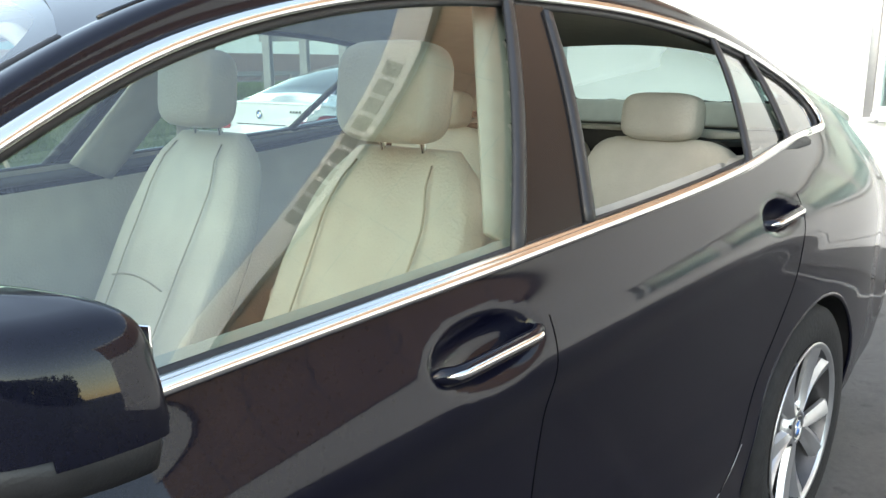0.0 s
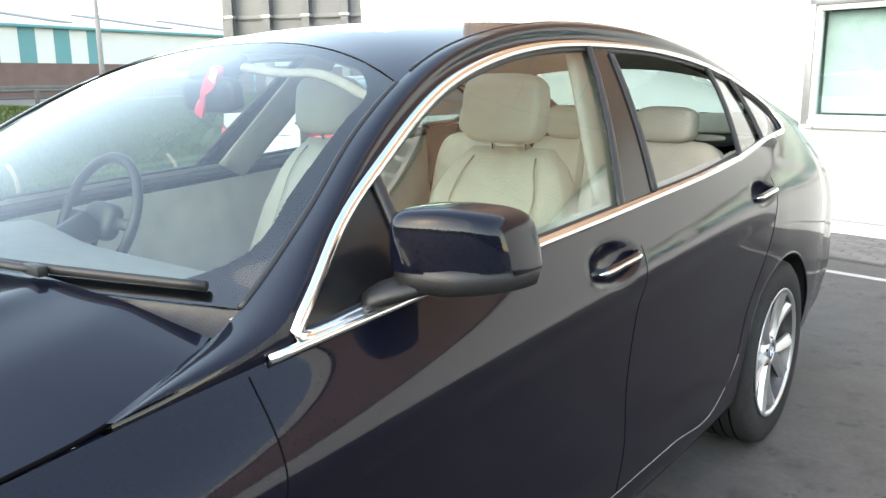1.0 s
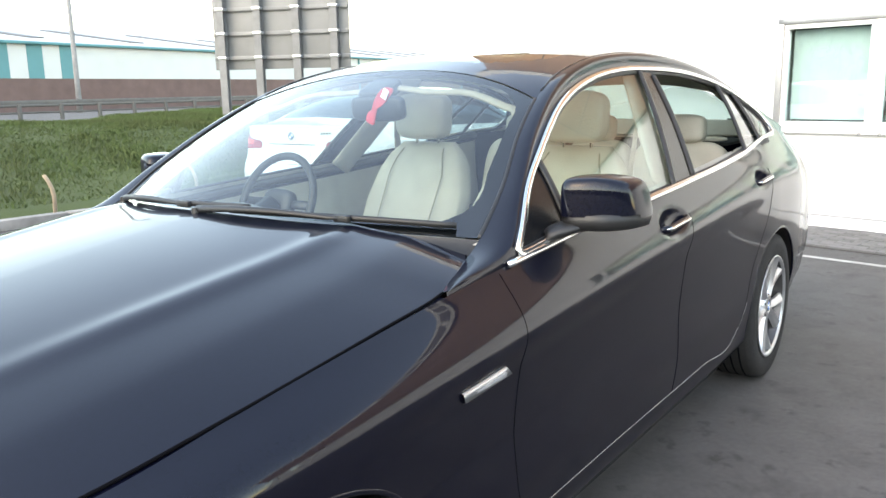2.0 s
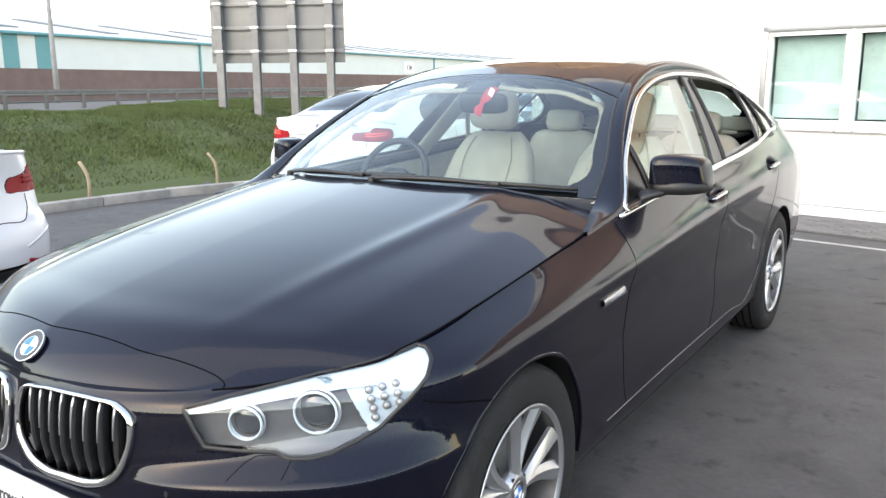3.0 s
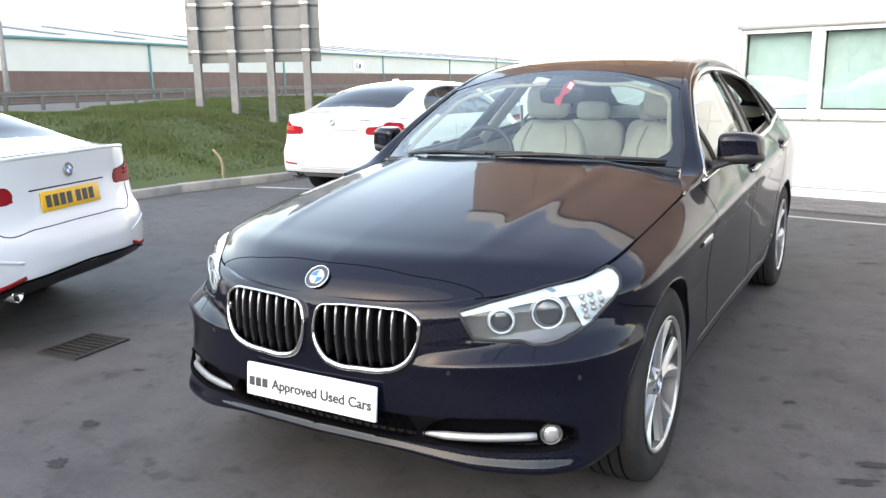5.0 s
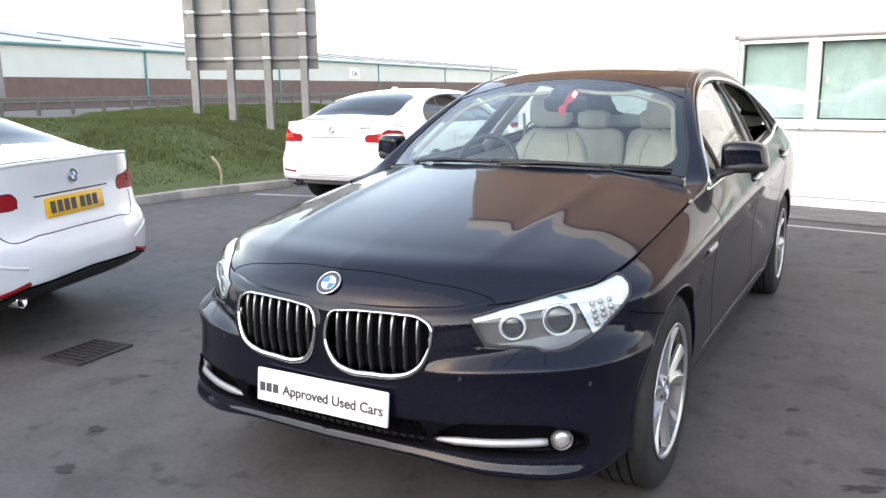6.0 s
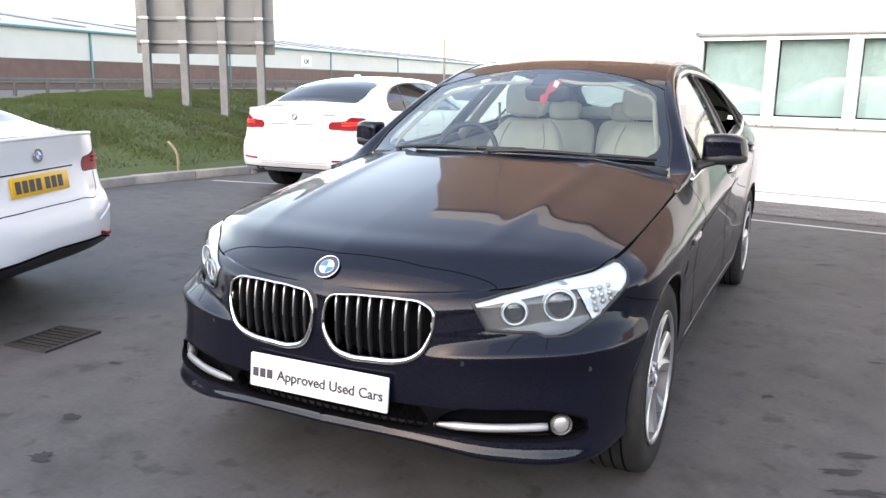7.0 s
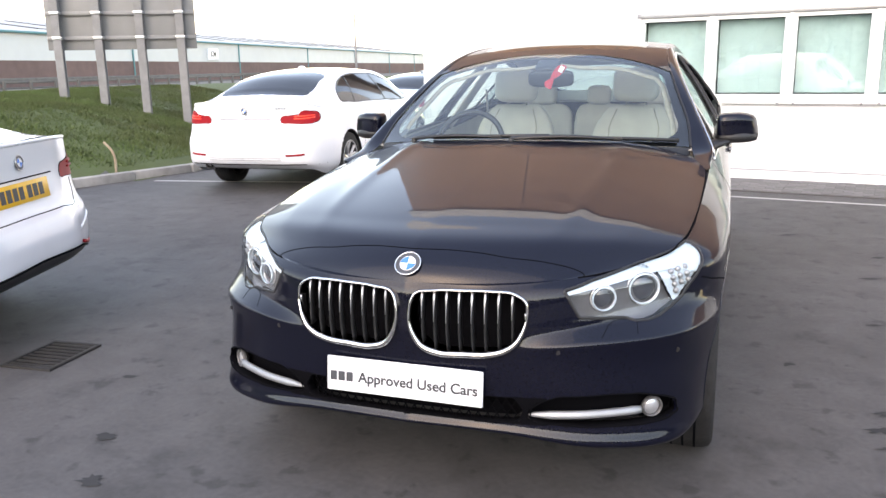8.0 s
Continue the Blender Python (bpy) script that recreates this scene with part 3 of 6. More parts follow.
# wheel arch lips and liners
for cy, name in ((AXLE_F, "front"), (AXLE_R, "rear")):
    a = np.linspace(radians(-8), radians(188), 50)
    rim_pts = np.stack([cy + .388 * np.cos(a), .345 + .388 * np.sin(a)], -1)
    rim_pts = rim_pts[rim_pts[:, 1] > .31]
    p3 = body.lift(rim_pts, side_view, on_side)
    both_tubes("arch_lip", p3 - (.004, 0, 0), .007, .006, (1, 0, 0), PAINT)
    inner = p3.copy()
    inner[:, 0] = .56
    k = len(p3)
    vv = np.vstack([p3 - (.006, 0, 0), inner, [(.56, cy, .345)]])
    ff = [(i, i + 1, k + i + 1, k + i) for i in range(k - 1)] + [(k + i, k + i + 1, 2 * k) for i in range(k - 1)]
    for s in (1, -1):
        mesh_object("arch_liner", *((vv, ff) if s > 0 else flip(vv, ff)), BLACK, car)

# ---- bonnet ----
SHUT_Y = [-.61, -.50, -.24, .19, .34, .43, .52, .58]
SHUT_X = [.715, .783, .822, .836, .835, .822, .795, .755]
SHUT_Z = [.806, .835, .880, .941, .960, .977, .993, 1.003]


def bonnet_f(u, v):
    """u across from the middle to the shut line, v from the nose to the scuttle."""
    u, v = np.clip(np.asarray(u, float), 0, 1), np.clip(np.asarray(v, float), 0, 1)
    edge_k = np.array([0, .05, .13, .24, .42, .62, .72, .81, .91, 1.0])
    ex = hermite(edge_k, [.28, .508, *SHUT_X], .05 + v * .95)
    ey = hermite(edge_k, [-.939, -.826, *SHUT_Y], .05 + v * .95)
    ez = hermite(edge_k, [.768, .780, *SHUT_Z], .05 + v * .95)
    cy = hermite([0, .02, .12, .24, .42, .62, .81, 1.0], [-.962, -.954, -.858, -.69, -.37, .0, .26, .44], v)
    cz = hermite([0, .02, .12, .24, .42, .62, .81, 1.0], [.765, .785, .862, .905, .966, 1.024, 1.060, 1.082], v)
    x = ex * u
    y = cy + (ey - cy) * (.25 * u + .75 * u**2.2)
    # two creases, past which the panel falls away more steeply
    bend = lambda k: .014 * np.log1p(np.exp((u - k) / .014))
    crown = (ez - cz) * (.52 * u**2 + .48 * (.50 * bend(.52 + .08 * v) + 1.19 * bend(.79 + .02 * v)) / (.50 * (.48 - .08 * v) + 1.19 * (.21 - .02 * v)))
    fold = .007 * np.exp(-((u - (.52 + .10 * v)) / .050) ** 2) * np.clip((v - .06) * 2.2, 0, 1) ** 1.5 * np.clip((1.05 - v) * 5, 0, 1)
    z = cz + crown + fold
    return np.stack([x, y, z], -1)


bonnet = Sheet(bonnet_f, np.linspace(0, 1, 64), np.r_[np.linspace(0, .1, 14)[:-1], np.linspace(.1, 1, 70)])
bv, bf = bonnet.both([0])
bonnet_ob = mesh_object("bonnet", bv, bf, PAINT, car, "long dark blue bonnet with two raised folds")
edge = bonnet_f(np.ones(70), np.linspace(.0, 1, 70))
both_tubes("bonnet_gap", edge - (0, 0, .002), .0032, .003, (0, 0, 1), GAP)
nose_u = np.linspace(0, .97, 40)
nose = bonnet_f(nose_u, hermite([0, .17, .31, .40, .58, .66, .87, 1.0], [.103, .102, .092, .081, .066, .057, .027, .004], nose_u))
both_tubes("bonnet_gap", nose + (0, 0, .0002), .0016, .0012, (0, -.4, 1), GAP)
# filler between the bonnet's side edge and the wing
wt = body_f(np.linspace(body_ku[3], body_ku[6], 60), np.full(60, body_kv[-1]))
be = np.stack([np.interp(wt[:, 1], edge[:, 1], edge[:, k]) for k in range(3)], -1)
fv = np.vstack([wt, be - (0, 0, .006)])
for s in (1, -1):
    ff = [(i, i + 1, 61 + i, 60 + i) for i in range(59)]
    mesh_object("wing_top", *((fv, ff) if s > 0 else flip(fv, ff)), PAINT, car)

# strip that closes the nose under the bonnet's front edge
nt = body_f(np.linspace(0, body_ku[3], 60), np.full(60, body_kv[-1]))
rim_b = np.vstack([bonnet_f(np.linspace(0, 1, 120), np.zeros(120)), bonnet_f(np.ones(40), np.linspace(.005, .12, 40))])
nb = np.stack([np.interp(nt[:, 0], rim_b[:, 0], rim_b[:, k]) for k in range(3)], -1)
nv = np.vstack([nt, nb + (0, .001, .0005)])
for s in (1, -1):
    nf = [(i, i + 1, 61 + i, 60 + i) for i in range(59)]
    mesh_object("nose_strip", *((nv, nf) if s > 0 else flip(nv, nf)), PAINT, car)

# ---- upper body: side frame, roof, screens ----
FRAME_Y = [.36, .44, .50, .60, .77, .98, 1.26, 1.54, 1.82, 2.10, 2.57, 2.85, 3.13, 3.30, 3.55, 3.88]
RAIL_Z = [.967, .977, .988, 1.012, 1.118, 1.245, 1.372, 1.442, 1.474, 1.480, 1.458, 1.420, 1.345, 1.285, 1.215, 1.130]
EDGE_X = [.836, .812, .792, .768, .740, .672, .605, .575, .558, .545, .542, .540, .540, .545, .575, .62]
EDGE_Z = [.964, .981, .992, 1.020, 1.135, 1.275, 1.410, 1.482, 1.514, 1.525, 1.502, 1.462, 1.400, 1.345, 1.262, 1.150]


def belt_at(y):
    t = np.linspace(body_ku[4], body_ku[12], 300)
    b = body_f(t, np.full(300, body_kv[-1]))
    return np.stack([np.interp(y, b[:, 1], b[:, k]) for k in (0, 2)], -1)


def plane_x(z):
    return .872 - .60 * (z - 1.0)


def frame_f(u, v):
    """u: along the car (y); v: 0 belt, 1 rail, 1.5 roof edge."""
    u, v = np.asarray(u, float), np.asarray(v, float)
    b = belt_at(u)
    rz = np.maximum(hermite(FRAME_Y, RAIL_Z, u), b[..., 1] + .004)
    taper = np.clip((u - 2.7) / 1.2, 0, 1) ** 2 * .06
    rx = np.minimum(plane_x(rz) - taper, b[..., 0] - .002)
    ex, ez = hermite(FRAME_Y, EDGE_X, u), hermite(FRAME_Y, EDGE_Z, u)
    t = np.clip(v, 0, 1)
    lower_x = b[..., 0] + (rx - b[..., 0]) * t + .012 * np.sin(math.pi * t) * np.clip((rz - b[..., 1]) / .3, 0, 1)
    lower_z = b[..., 1] + (rz - b[..., 1]) * t
    w = np.clip((v - 1) * 2, 0, 1)
    bulge = .014 * np.sin(math.pi * w)
    x = np.where(v <= 1, lower_x, rx + (ex - rx) * w + bulge)
    z = np.where(v <= 1, lower_z, rz + (ez - rz) * (1 - (1 - w) ** 1.6) + bulge * .4)
    return np.stack([x, u, z], -1)


side = Sheet(frame_f, np.linspace(.37, 3.87, 156), np.r_[np.linspace(0, 1, 30)[:-1], np.linspace(1, 1.5, 9)])
GLASS_AREA = smooth_loop([(.655, 1.012), (.72, 1.066), (.80, 1.128), (.98, 1.229), (1.26, 1.356), (1.54, 1.426), (1.82, 1.458), (2.10, 1.464), (2.57, 1.442), (2.83, 1.404), (3.10, 1.328),
                          (3.215, 1.270), (3.255, 1.222), (3.225, 1.172), (3.12, 1.142), (2.9, 1.128), (2.5, 1.106), (2.1, 1.079), (1.75, 1.060), (1.2, 1.031), (.85, 1.014)], 160)
side.draw(GLASS_AREA, side_view)
side.mark(GLASS_AREA, side_view, 1)
for s in (1, -1):
    mesh_object("side_frame", *side.faces([0], s), PAINT, car)
ring = side.lift(GLASS_AREA, side_view)
both_tubes("window_trim", ring + (.003, 0, .001), .0115, .006, (.86, 0, .5), CHROME, "polished chrome window surround", closed=True)
# belt strip running forward of the glass to the mirror foot
strip = np.array([(belt_at(np.array(y))[0] + .006, y, belt_at(np.array(y))[1] + .004) for y in np.linspace(.60, 3.05, 60)])
both_tubes("belt_trim", strip, .009, .006, (1, 0, .4), CHROME, "polished chrome belt strip")

# window panes (front one shut, rear one down, two fixed quarter panes) and pillars
pane_sheet = Sheet(lambda u, v: frame_f(u, v) - np.array((.010, 0, .004)), np.linspace(.60, 3.30, 130), np.linspace(0, 1, 26))
P_FRONT = np.array([(.50, .9), (1.692, .9), (1.692, 1.053), (2.012, 1.48), (2.0, 1.6), (.5, 1.6)])
P_B = np.array([(1.692, .9), (1.692, 1.053), (2.012, 1.48), (2.02, 1.6), (2.12, 1.6), (2.103, 1.424), (1.896, 1.070), (1.89, .9)])
P_OPEN = np.array([(1.89, .9), (1.896, 1.070), (2.103, 1.424), (2.12, 1.6), (2.88, 1.6), (2.815, 1.402), (2.535, 1.080), (2.5, .9)])
P_Q1 = np.array([(2.56, .9), (2.575, 1.090), (2.85, 1.402), (2.9, 1.6), (3.1, 1.6), (2.99, 1.357), (2.85, 1.100), (2.8, .9)])
P_Q2 = np.array([(2.82, .9), (2.875, 1.100), (3.015, 1.357), (3.12, 1.6), (3.6, 1.6), (3.6, .9)])
pane_sheet.draw(P_B, side_view, reach=.4)
P_SAIL = np.array([(.50, .9), (.925, .9), (.93, 1.02), (.945, 1.206), (.945, 1.6), (.5, 1.6)])
pane_sheet.mark(P_FRONT, side_view, 1).mark(P_SAIL, side_view, 6).mark(P_Q1, side_view, 2).mark(P_Q2, side_view, 3).mark(P_B, side_view, 4).mark(P_OPEN, side_view, 5)
grow = GLASS_AREA.mean(0) + (GLASS_AREA - GLASS_AREA.mean(0)) * 1.01
inside_area = inside(grow, pane_sheet.centres()[..., 1], pane_sheet.centres()[..., 2])
pane_sheet.labels[~inside_area] = 9
for s in (1, -1):
    mesh_object("window_pane", *pane_sheet.faces([1], s), WINDOW, front_door[s])
    mesh_object("mirror_panel", *pane_sheet.faces([6], s, lambda p: p + (.004, 0, .002)), GLOSS_BLACK, front_door[s], "gloss black corner panel by the mirror")
    mesh_object("quarter_pane", *pane_sheet.faces([2], s), REAR_GLASS_TINT, rear_door[s])
    mesh_object("quarter_window", *pane_sheet.faces([3], s), REAR_GLASS_TINT, car)
    mesh_object("pillar_cover", *pane_sheet.faces([4], s, lambda p: p + (.006, 0, .003)), GLOSS_BLACK, car, "gloss black door pillar cover")
    if s < 0:
        mesh_object("window_pane", *pane_sheet.faces([5], s), WINDOW, rear_door[s])
for a, b in (((2.552, 1.082), (2.835, 1.408)), ((2.862, 1.098), (3.0, 1.36)), ((1.896, 1.070), (2.106, 1.43)), ((1.692, 1.053), (2.010, 1.465)), ((.93, 1.02), (.945, 1.205))):
    both_tubes("window_seal", pane_sheet.lift(np.linspace(a, b, 16), side_view) + (.007, 0, .004), .015, .008, (.86, 0, .5), BLACK)
# rubber seal just inside the chrome
in_ring = GLASS_AREA.mean(0) + (GLASS_AREA - GLASS_AREA.mean(0)) * (.988, .955)
both_tubes("window_seal", side.lift(in_ring, side_view) - (.008, 0, .004), .010, .006, (.86, 0, .5), BLACK, closed=True)

ROOF_Y = [1.27, 1.45, 1.80, 2.10, 2.60, 3.00, 3.40, 3.72, 3.95]
ROOF_Z = [1.466, 1.508, 1.546, 1.557, 1.541, 1.492, 1.405, 1.282, 1.135]


def roof_f(u, v):
    """u across from the middle to the edge, v from the windscreen to the tail."""
    u, v = np.clip(np.asarray(u, float), 0, 1), np.clip(np.asarray(v, float), 0, 1)
    yc, ye = 1.27 + v * 2.68, 1.15 + v * 2.73
    ex, ez = hermite(FRAME_Y, EDGE_X, ye), hermite(FRAME_Y, EDGE_Z, ye)
    zc = hermite(ROOF_Y, ROOF_Z, yc)
    y = yc + (ye - yc) * u**2.2
    return np.stack([ex * u, y, zc + (ez - zc) * u**2.4], -1)


roof = Sheet(roof_f, np.linspace(0, 1, 36), np.linspace(0, 1, 110))
REAR_GLASS = smooth_loop([(-.5, 3.30), (0, 3.30), (.36, 3.32), (.44, 3.38), (.468, 3.46), (.48, 3.6), (.485, 3.74), (.43, 3.80), (0, 3.84), (-.5, 3.84)], 80)
roof.draw(REAR_GLASS, top_view, lambda p: p[..., 1] > 2.8)
roof.mark(np.array([(-1, 2.86), (2, 2.86), (2, 5), (-1, 5)]), top_view, 1)
roof.mark(REAR_GLASS, top_view, 2)
SKYLIGHT = smooth_loop([(-.5, 1.42), (0, 1.42), (.36, 1.41), (.42, 1.46), (.425, 1.9), (.425, 2.35), (.37, 2.42), (0, 2.43), (-.5, 2.43)], 80)
roof.draw(SKYLIGHT, top_view, lambda p: (p[..., 1] > 1.2) & (p[..., 1] < 2.7))
roof.mark(SKYLIGHT, top_view, 3)
roof_ob = mesh_object("roof", *roof.both([0]), PAINT, car)
mesh_object("roof_glass", *roof.both([3]), ROOF_GLASS, roof_ob, "dark glass roof panel")
tailgate = mesh_object("tailgate", *roof.both([1]), PAINT, car)
mesh_object("rear_window", *roof.both([2], lambda p: p - (0, 0, .004)), REAR_GLASS_TINT, tailgate)
both_tubes("roof_strip", roof_f(np.full(60, 1.0), np.linspace(.02, .62, 60)) + (0, 0, .001), .004, .003, (.4, 0, 1), GLOSS_BLACK)


def screen_f(u, v):
    """u from the middle to the pillar, v from the scuttle to the roof."""
    u, v = np.clip(np.asarray(u, float), 0, 1), np.clip(np.asarray(v, float), 0, 1)
    yb, yt = .40, 1.272
    yeb, yet = .635, 1.155
    ye = yeb + (yet - yeb) * v
    ex, ez = hermite(FRAME_Y, EDGE_X, ye) - .002, hermite(FRAME_Y, EDGE_Z, ye) - .003
    yc = yb + (yt - yb) * v
    zc = 1.068 + (1.466 - 1.068) * v + .022 * np.sin(math.pi * v)
    y = yc + (ye - yc) * u**2.1
    return np.stack([ex * u, y, zc + (ez - zc) * u**2.3], -1)


CLEAR = smooth_loop([(-.3, .045), (0, .045), (.6, .05), (.86, .075), (.915, .14), (.925, .40), (.925, .70), (.905, .88), (.84, .935), (.6, .955), (0, .955), (-.3, .955)], 90)
uv_view = lambda p: p
screen = Sheet(screen_f, np.r_[np.linspace(0, .78, 40)[:-1], np.linspace(.78, 1, 90)], np.r_[np.linspace(0, .16, 50)[:-1], np.linspace(.16, .86, 60)[:-1], np.linspace(.86, 1, 50)])
scr_c = np.stack([(screen.u[:-1, :-1] + screen.u[1:, 1:]) / 2, (screen.v[:-1, :-1] + screen.v[1:, 1:]) / 2], -1)
screen.labels[~inside(CLEAR, scr_c[..., 0], scr_c[..., 1])] = 1
windscreen = mesh_object("windscreen", *screen.both([0, 1]), SCREEN, car)
mesh_object("black_border", *screen.both([1], lambda p: p - np.array((0, -.006, .004))), GAP, windscreen, "black edge band of the windscreen")
both_tubes("screen_seal", screen_f(np.full(40, 1.0), np.linspace(0, 1, 40)) + (0, -.002, .002), .006, .004, (.5, -.5, .7), BLACK)

# cream headliner edge and pillar trim just inside the windscreen
inner_u = np.r_[np.linspace(0, .80, 20), np.linspace(.85, .90, 5), np.full(16, .905)]
inner_v = np.r_[np.full(20, .895), np.array([.885, .872, .855, .83, .80]), np.linspace(.76, .12, 16)]
edge_in = screen_f(inner_u, inner_v) - np.array((0, -.045, .030))
edge_in[:20, 2] += .006 * np.cos(np.linspace(0, 9, 20))
mesh_object("headliner_edge", *mirrored(*tube(smooth_loop(edge_in, 70, closed=False), .014, .008, (0, -.6, .8))), SEAM, car, "cream headliner edge and pillar trim")

# scuttle panel under the wipers
sc = []
for k, (dy, dz) in enumerate(((-.03, -.012), (.06, -.030), (.16, -.010))):
    b = screen_f(np.linspace(0, 1, 24), np.zeros(24))
    e = bonnet_f(np.linspace(0, 1, 24), np.ones(24))
    sc.append((e + (b - e) * (k / 2)) + (0, .0, (-.012, -.028, -.004)[k]))
scv = np.vstack(sc)
scf = [(r * 24 + i, r * 24 + i + 1, (r + 1) * 24 + i + 1, (r + 1) * 24 + i) for r in range(2) for i in range(23)]
mesh_object("scuttle", *mirrored(scv, scf), BLACK, car)


def wiper(pivot_u, tip_u, tip_v, label):
    """A wiper resting along the foot of the windscreen."""
    at = lambda u, v, up: screen_f(np.array(abs(u)), np.array(v)) * (1 if u >= 0 else -1, 1, 1) + np.array((0, -.6, .8)) * up
    us = np.linspace(pivot_u, tip_u, 26)
    vs = .005 + (tip_v - .005) * (np.abs(us - pivot_u) / abs(tip_u - pivot_u))
    w = thing("wiper", "", "")
    w.parent = car
    blade = np.array([at(u, v + .010, .014) for u, v in zip(us[4:], vs[4:])])
    mesh_object("wiper_blade", *tube(blade, .008, .009, (0, -.6, .8)), BLACK, w)
    arm = np.array([at(u, v, .020 + .010 * math.sin(math.pi * min(1, i / 15))) for i, (u, v) in enumerate(zip(us[:17], vs[:17]))])
    mesh_object("wiper_arm", *tube(arm, np.linspace(.012, .007, 17), np.linspace(.009, .005, 17), (0, -.6, .8)), BLACK, w)
    bm = bmesh.new()
    c = at(pivot_u, 0, .02)
    add_cyl(bm, c - (0, 0, .03), c + (0, 0, .006), .016, .012, 16)
    part("pivot_cap", bm, BLACK, w)
    bm = bmesh.new()
    mid = arm[-1]
    add_box(bm, mid - (.026, .009, .010), mid + (.026, .009, .008), .004)
    part("clip", bm, BLACK, w)


wiper(-.70, .20, .03, "")
wiper(-.02, .93, .03, "")

# oval sticker inside the driver's corner of the windscreen
oval = screen_f(.855 + .028 * np.cos(np.linspace(0, 2 * math.pi, 24, endpoint=False)), .115 + .040 * np.sin(np.linspace(0, 2 * math.pi, 24, endpoint=False))) * (-1, 1, 1) - np.array((0, -.006, .004))
mesh_object("sticker", np.vstack([oval, oval.mean(0)]), [(24, (i + 1) % 24, i) for i in range(24)], TRIM_GREY, windscreen, "small dark oval sticker", smooth=False)


# ---- nose: grilles, lamps, plate, badge ----
OUT = np.array((.68, -.72, .10))
is_lamp = body.labels == LAMP
lamp_u, lamp_v = body.u[:-1, :-1][is_lamp], body.v[:-1, :-1][is_lamp]
lamp_sheet = Sheet(body_f, np.linspace(lamp_u.min() - .02, lamp_u.max() + .03, 150), np.linspace(lamp_v.min() - .02, lamp_v.max() + .03, 90))
BROW_Q, BROW_Z = [-.292, -.192, -.072, .048, .128, .198, .258], [.731, .747, .761, .771, .773, .755, .727]
lamp_sheet.draw(HEADLAMP, corner_view, on_front)
lamp_sheet.draw(np.stack([np.linspace(-.292, .258, 60), np.interp(np.linspace(-.292, .258, 60), BROW_Q, BROW_Z)], -1), corner_view, on_front, closed=False)
lamp_sheet.draw(np.array([(.130, .627), (.060, .767)]), corner_view, on_front, closed=False)
lamp_sheet.mark(HEADLAMP, corner_view, LAMP, on_front)
for s in (1, -1):
    kid = thing("kidney_grille", "", "")
    tagged(kid, "chrome-framed grille with upright slats")
    kid.parent = car
    loop = body.lift(KIDNEY, front_view, on_front)
    thick = .0046 + .0070 * np.clip((.66 - KIDNEY[:, 1]) / .10, 0, 1)
    v, f = tube(loop + (0, -.006, 0), thick, .012, (0, -1, .15), closed=True)
    mesh_object("grille_frame", *((v, f) if s > 0 else flip(v, f)), CHROME, kid)
    # near-black sheet behind the slats, painted in for the unlit depth
    mesh_object("grille_back_shade", *body.faces([KID], s, lambda p: p + (0, .07, 0)), GAP, kid)
    for k in range(9):
        x = .060 + k * .0395
        hits = KIDNEY[np.abs(KIDNEY[:, 0] - x) < .022]
        top, low = hits[hits[:, 1] > .64][:, 1], hits[hits[:, 1] <= .64][:, 1]
        zt = (top.mean() if len(top) else .73) - .004
        zb = (low.mean() if len(low) else .545) + .004
        path = body.lift([(x, z) for z in np.linspace(zb, zt, 9)], front_view, on_front) + (0, .010, 0)
        path[:, 1] += .012 * np.linspace(1, 0, 9) ** 2
        v, f = tube(path, .0042, .017, (0, -1, 0))
        mesh_object("slat", *((v, f) if s > 0 else flip(v, f)), BLACK, kid)
        # silver put only on the slat's upper half, as the gleam on its edge
        v, f = tube(path[4:] + (0, -.0165, 0), np.array([.0008, .0012, .0026, .0042, .0040]), .0026, (0, -1, 0))
        mesh_object("slat_gleam", *((v, f) if s > 0 else flip(v, f)), ALLOY, kid)

    lamp = thing("headlight", "", "")
    tagged(lamp, "clear headlight with twin ringed projectors")
    lamp.parent = car
    loop = body.lift(HEADLAMP, corner_view, on_front)
    v, f = tube(loop - OUT * .001, .0055, .003, OUT, closed=True)
    mesh_object("lamp_seal", *((v, f) if s > 0 else flip(v, f)), BLACK, lamp)
    mesh_object("lens", *lamp_sheet.faces([LAMP], s), LENS, lamp)
    c = lamp_sheet.centres()
    q = corner_view(c)
    brow = np.interp(q[..., 0], BROW_Q, BROW_Z)
    is_lamp = lamp_sheet.labels == LAMP
    keep = lamp_sheet.labels.copy()
    lamp_sheet.labels[is_lamp & (q[..., 1] > brow)] = 21
    lamp_sheet.labels[is_lamp & (q[..., 1] <= brow)] = 22
    lamp_sheet.labels[is_lamp & (q[..., 1] <= brow) & (q[..., 0] > .070 + .5 * (.747 - q[..., 1]))] = 23
    mesh_object("light_brow", *lamp_sheet.faces([21], s, lambda p: p - OUT * .010), LAMP_WHITE, lamp, "white light strip along the brow")
    mesh_object("bezel", *lamp_sheet.faces([22], s, lambda p: p - OUT * .030), LAMP_GREY, lamp)
    mesh_object("indicator", *lamp_sheet.faces([23], s, lambda p: p - OUT * .016), LAMP_WHITE, lamp)
    lamp_sheet.labels[:] = keep
    for cq, cz, r in ((-.154, .716, .036), (-.006, .729, .047)):
        mid = body.lift([(cq, cz)], corner_view, on_front)[0] - OUT * .024
        ax = Vector((.45, -.89, 0.0)).normalized()
        right = Vector((ax.y * -1, ax.x, 0)).normalized()
        up = ax.cross(right) * -1
        a = np.linspace(0, 2 * math.pi, 40, endpoint=False)
        ringp = np.array([mid + np.array(right) * r * math.cos(t) + np.array(up) * r * math.sin(t) for t in a])
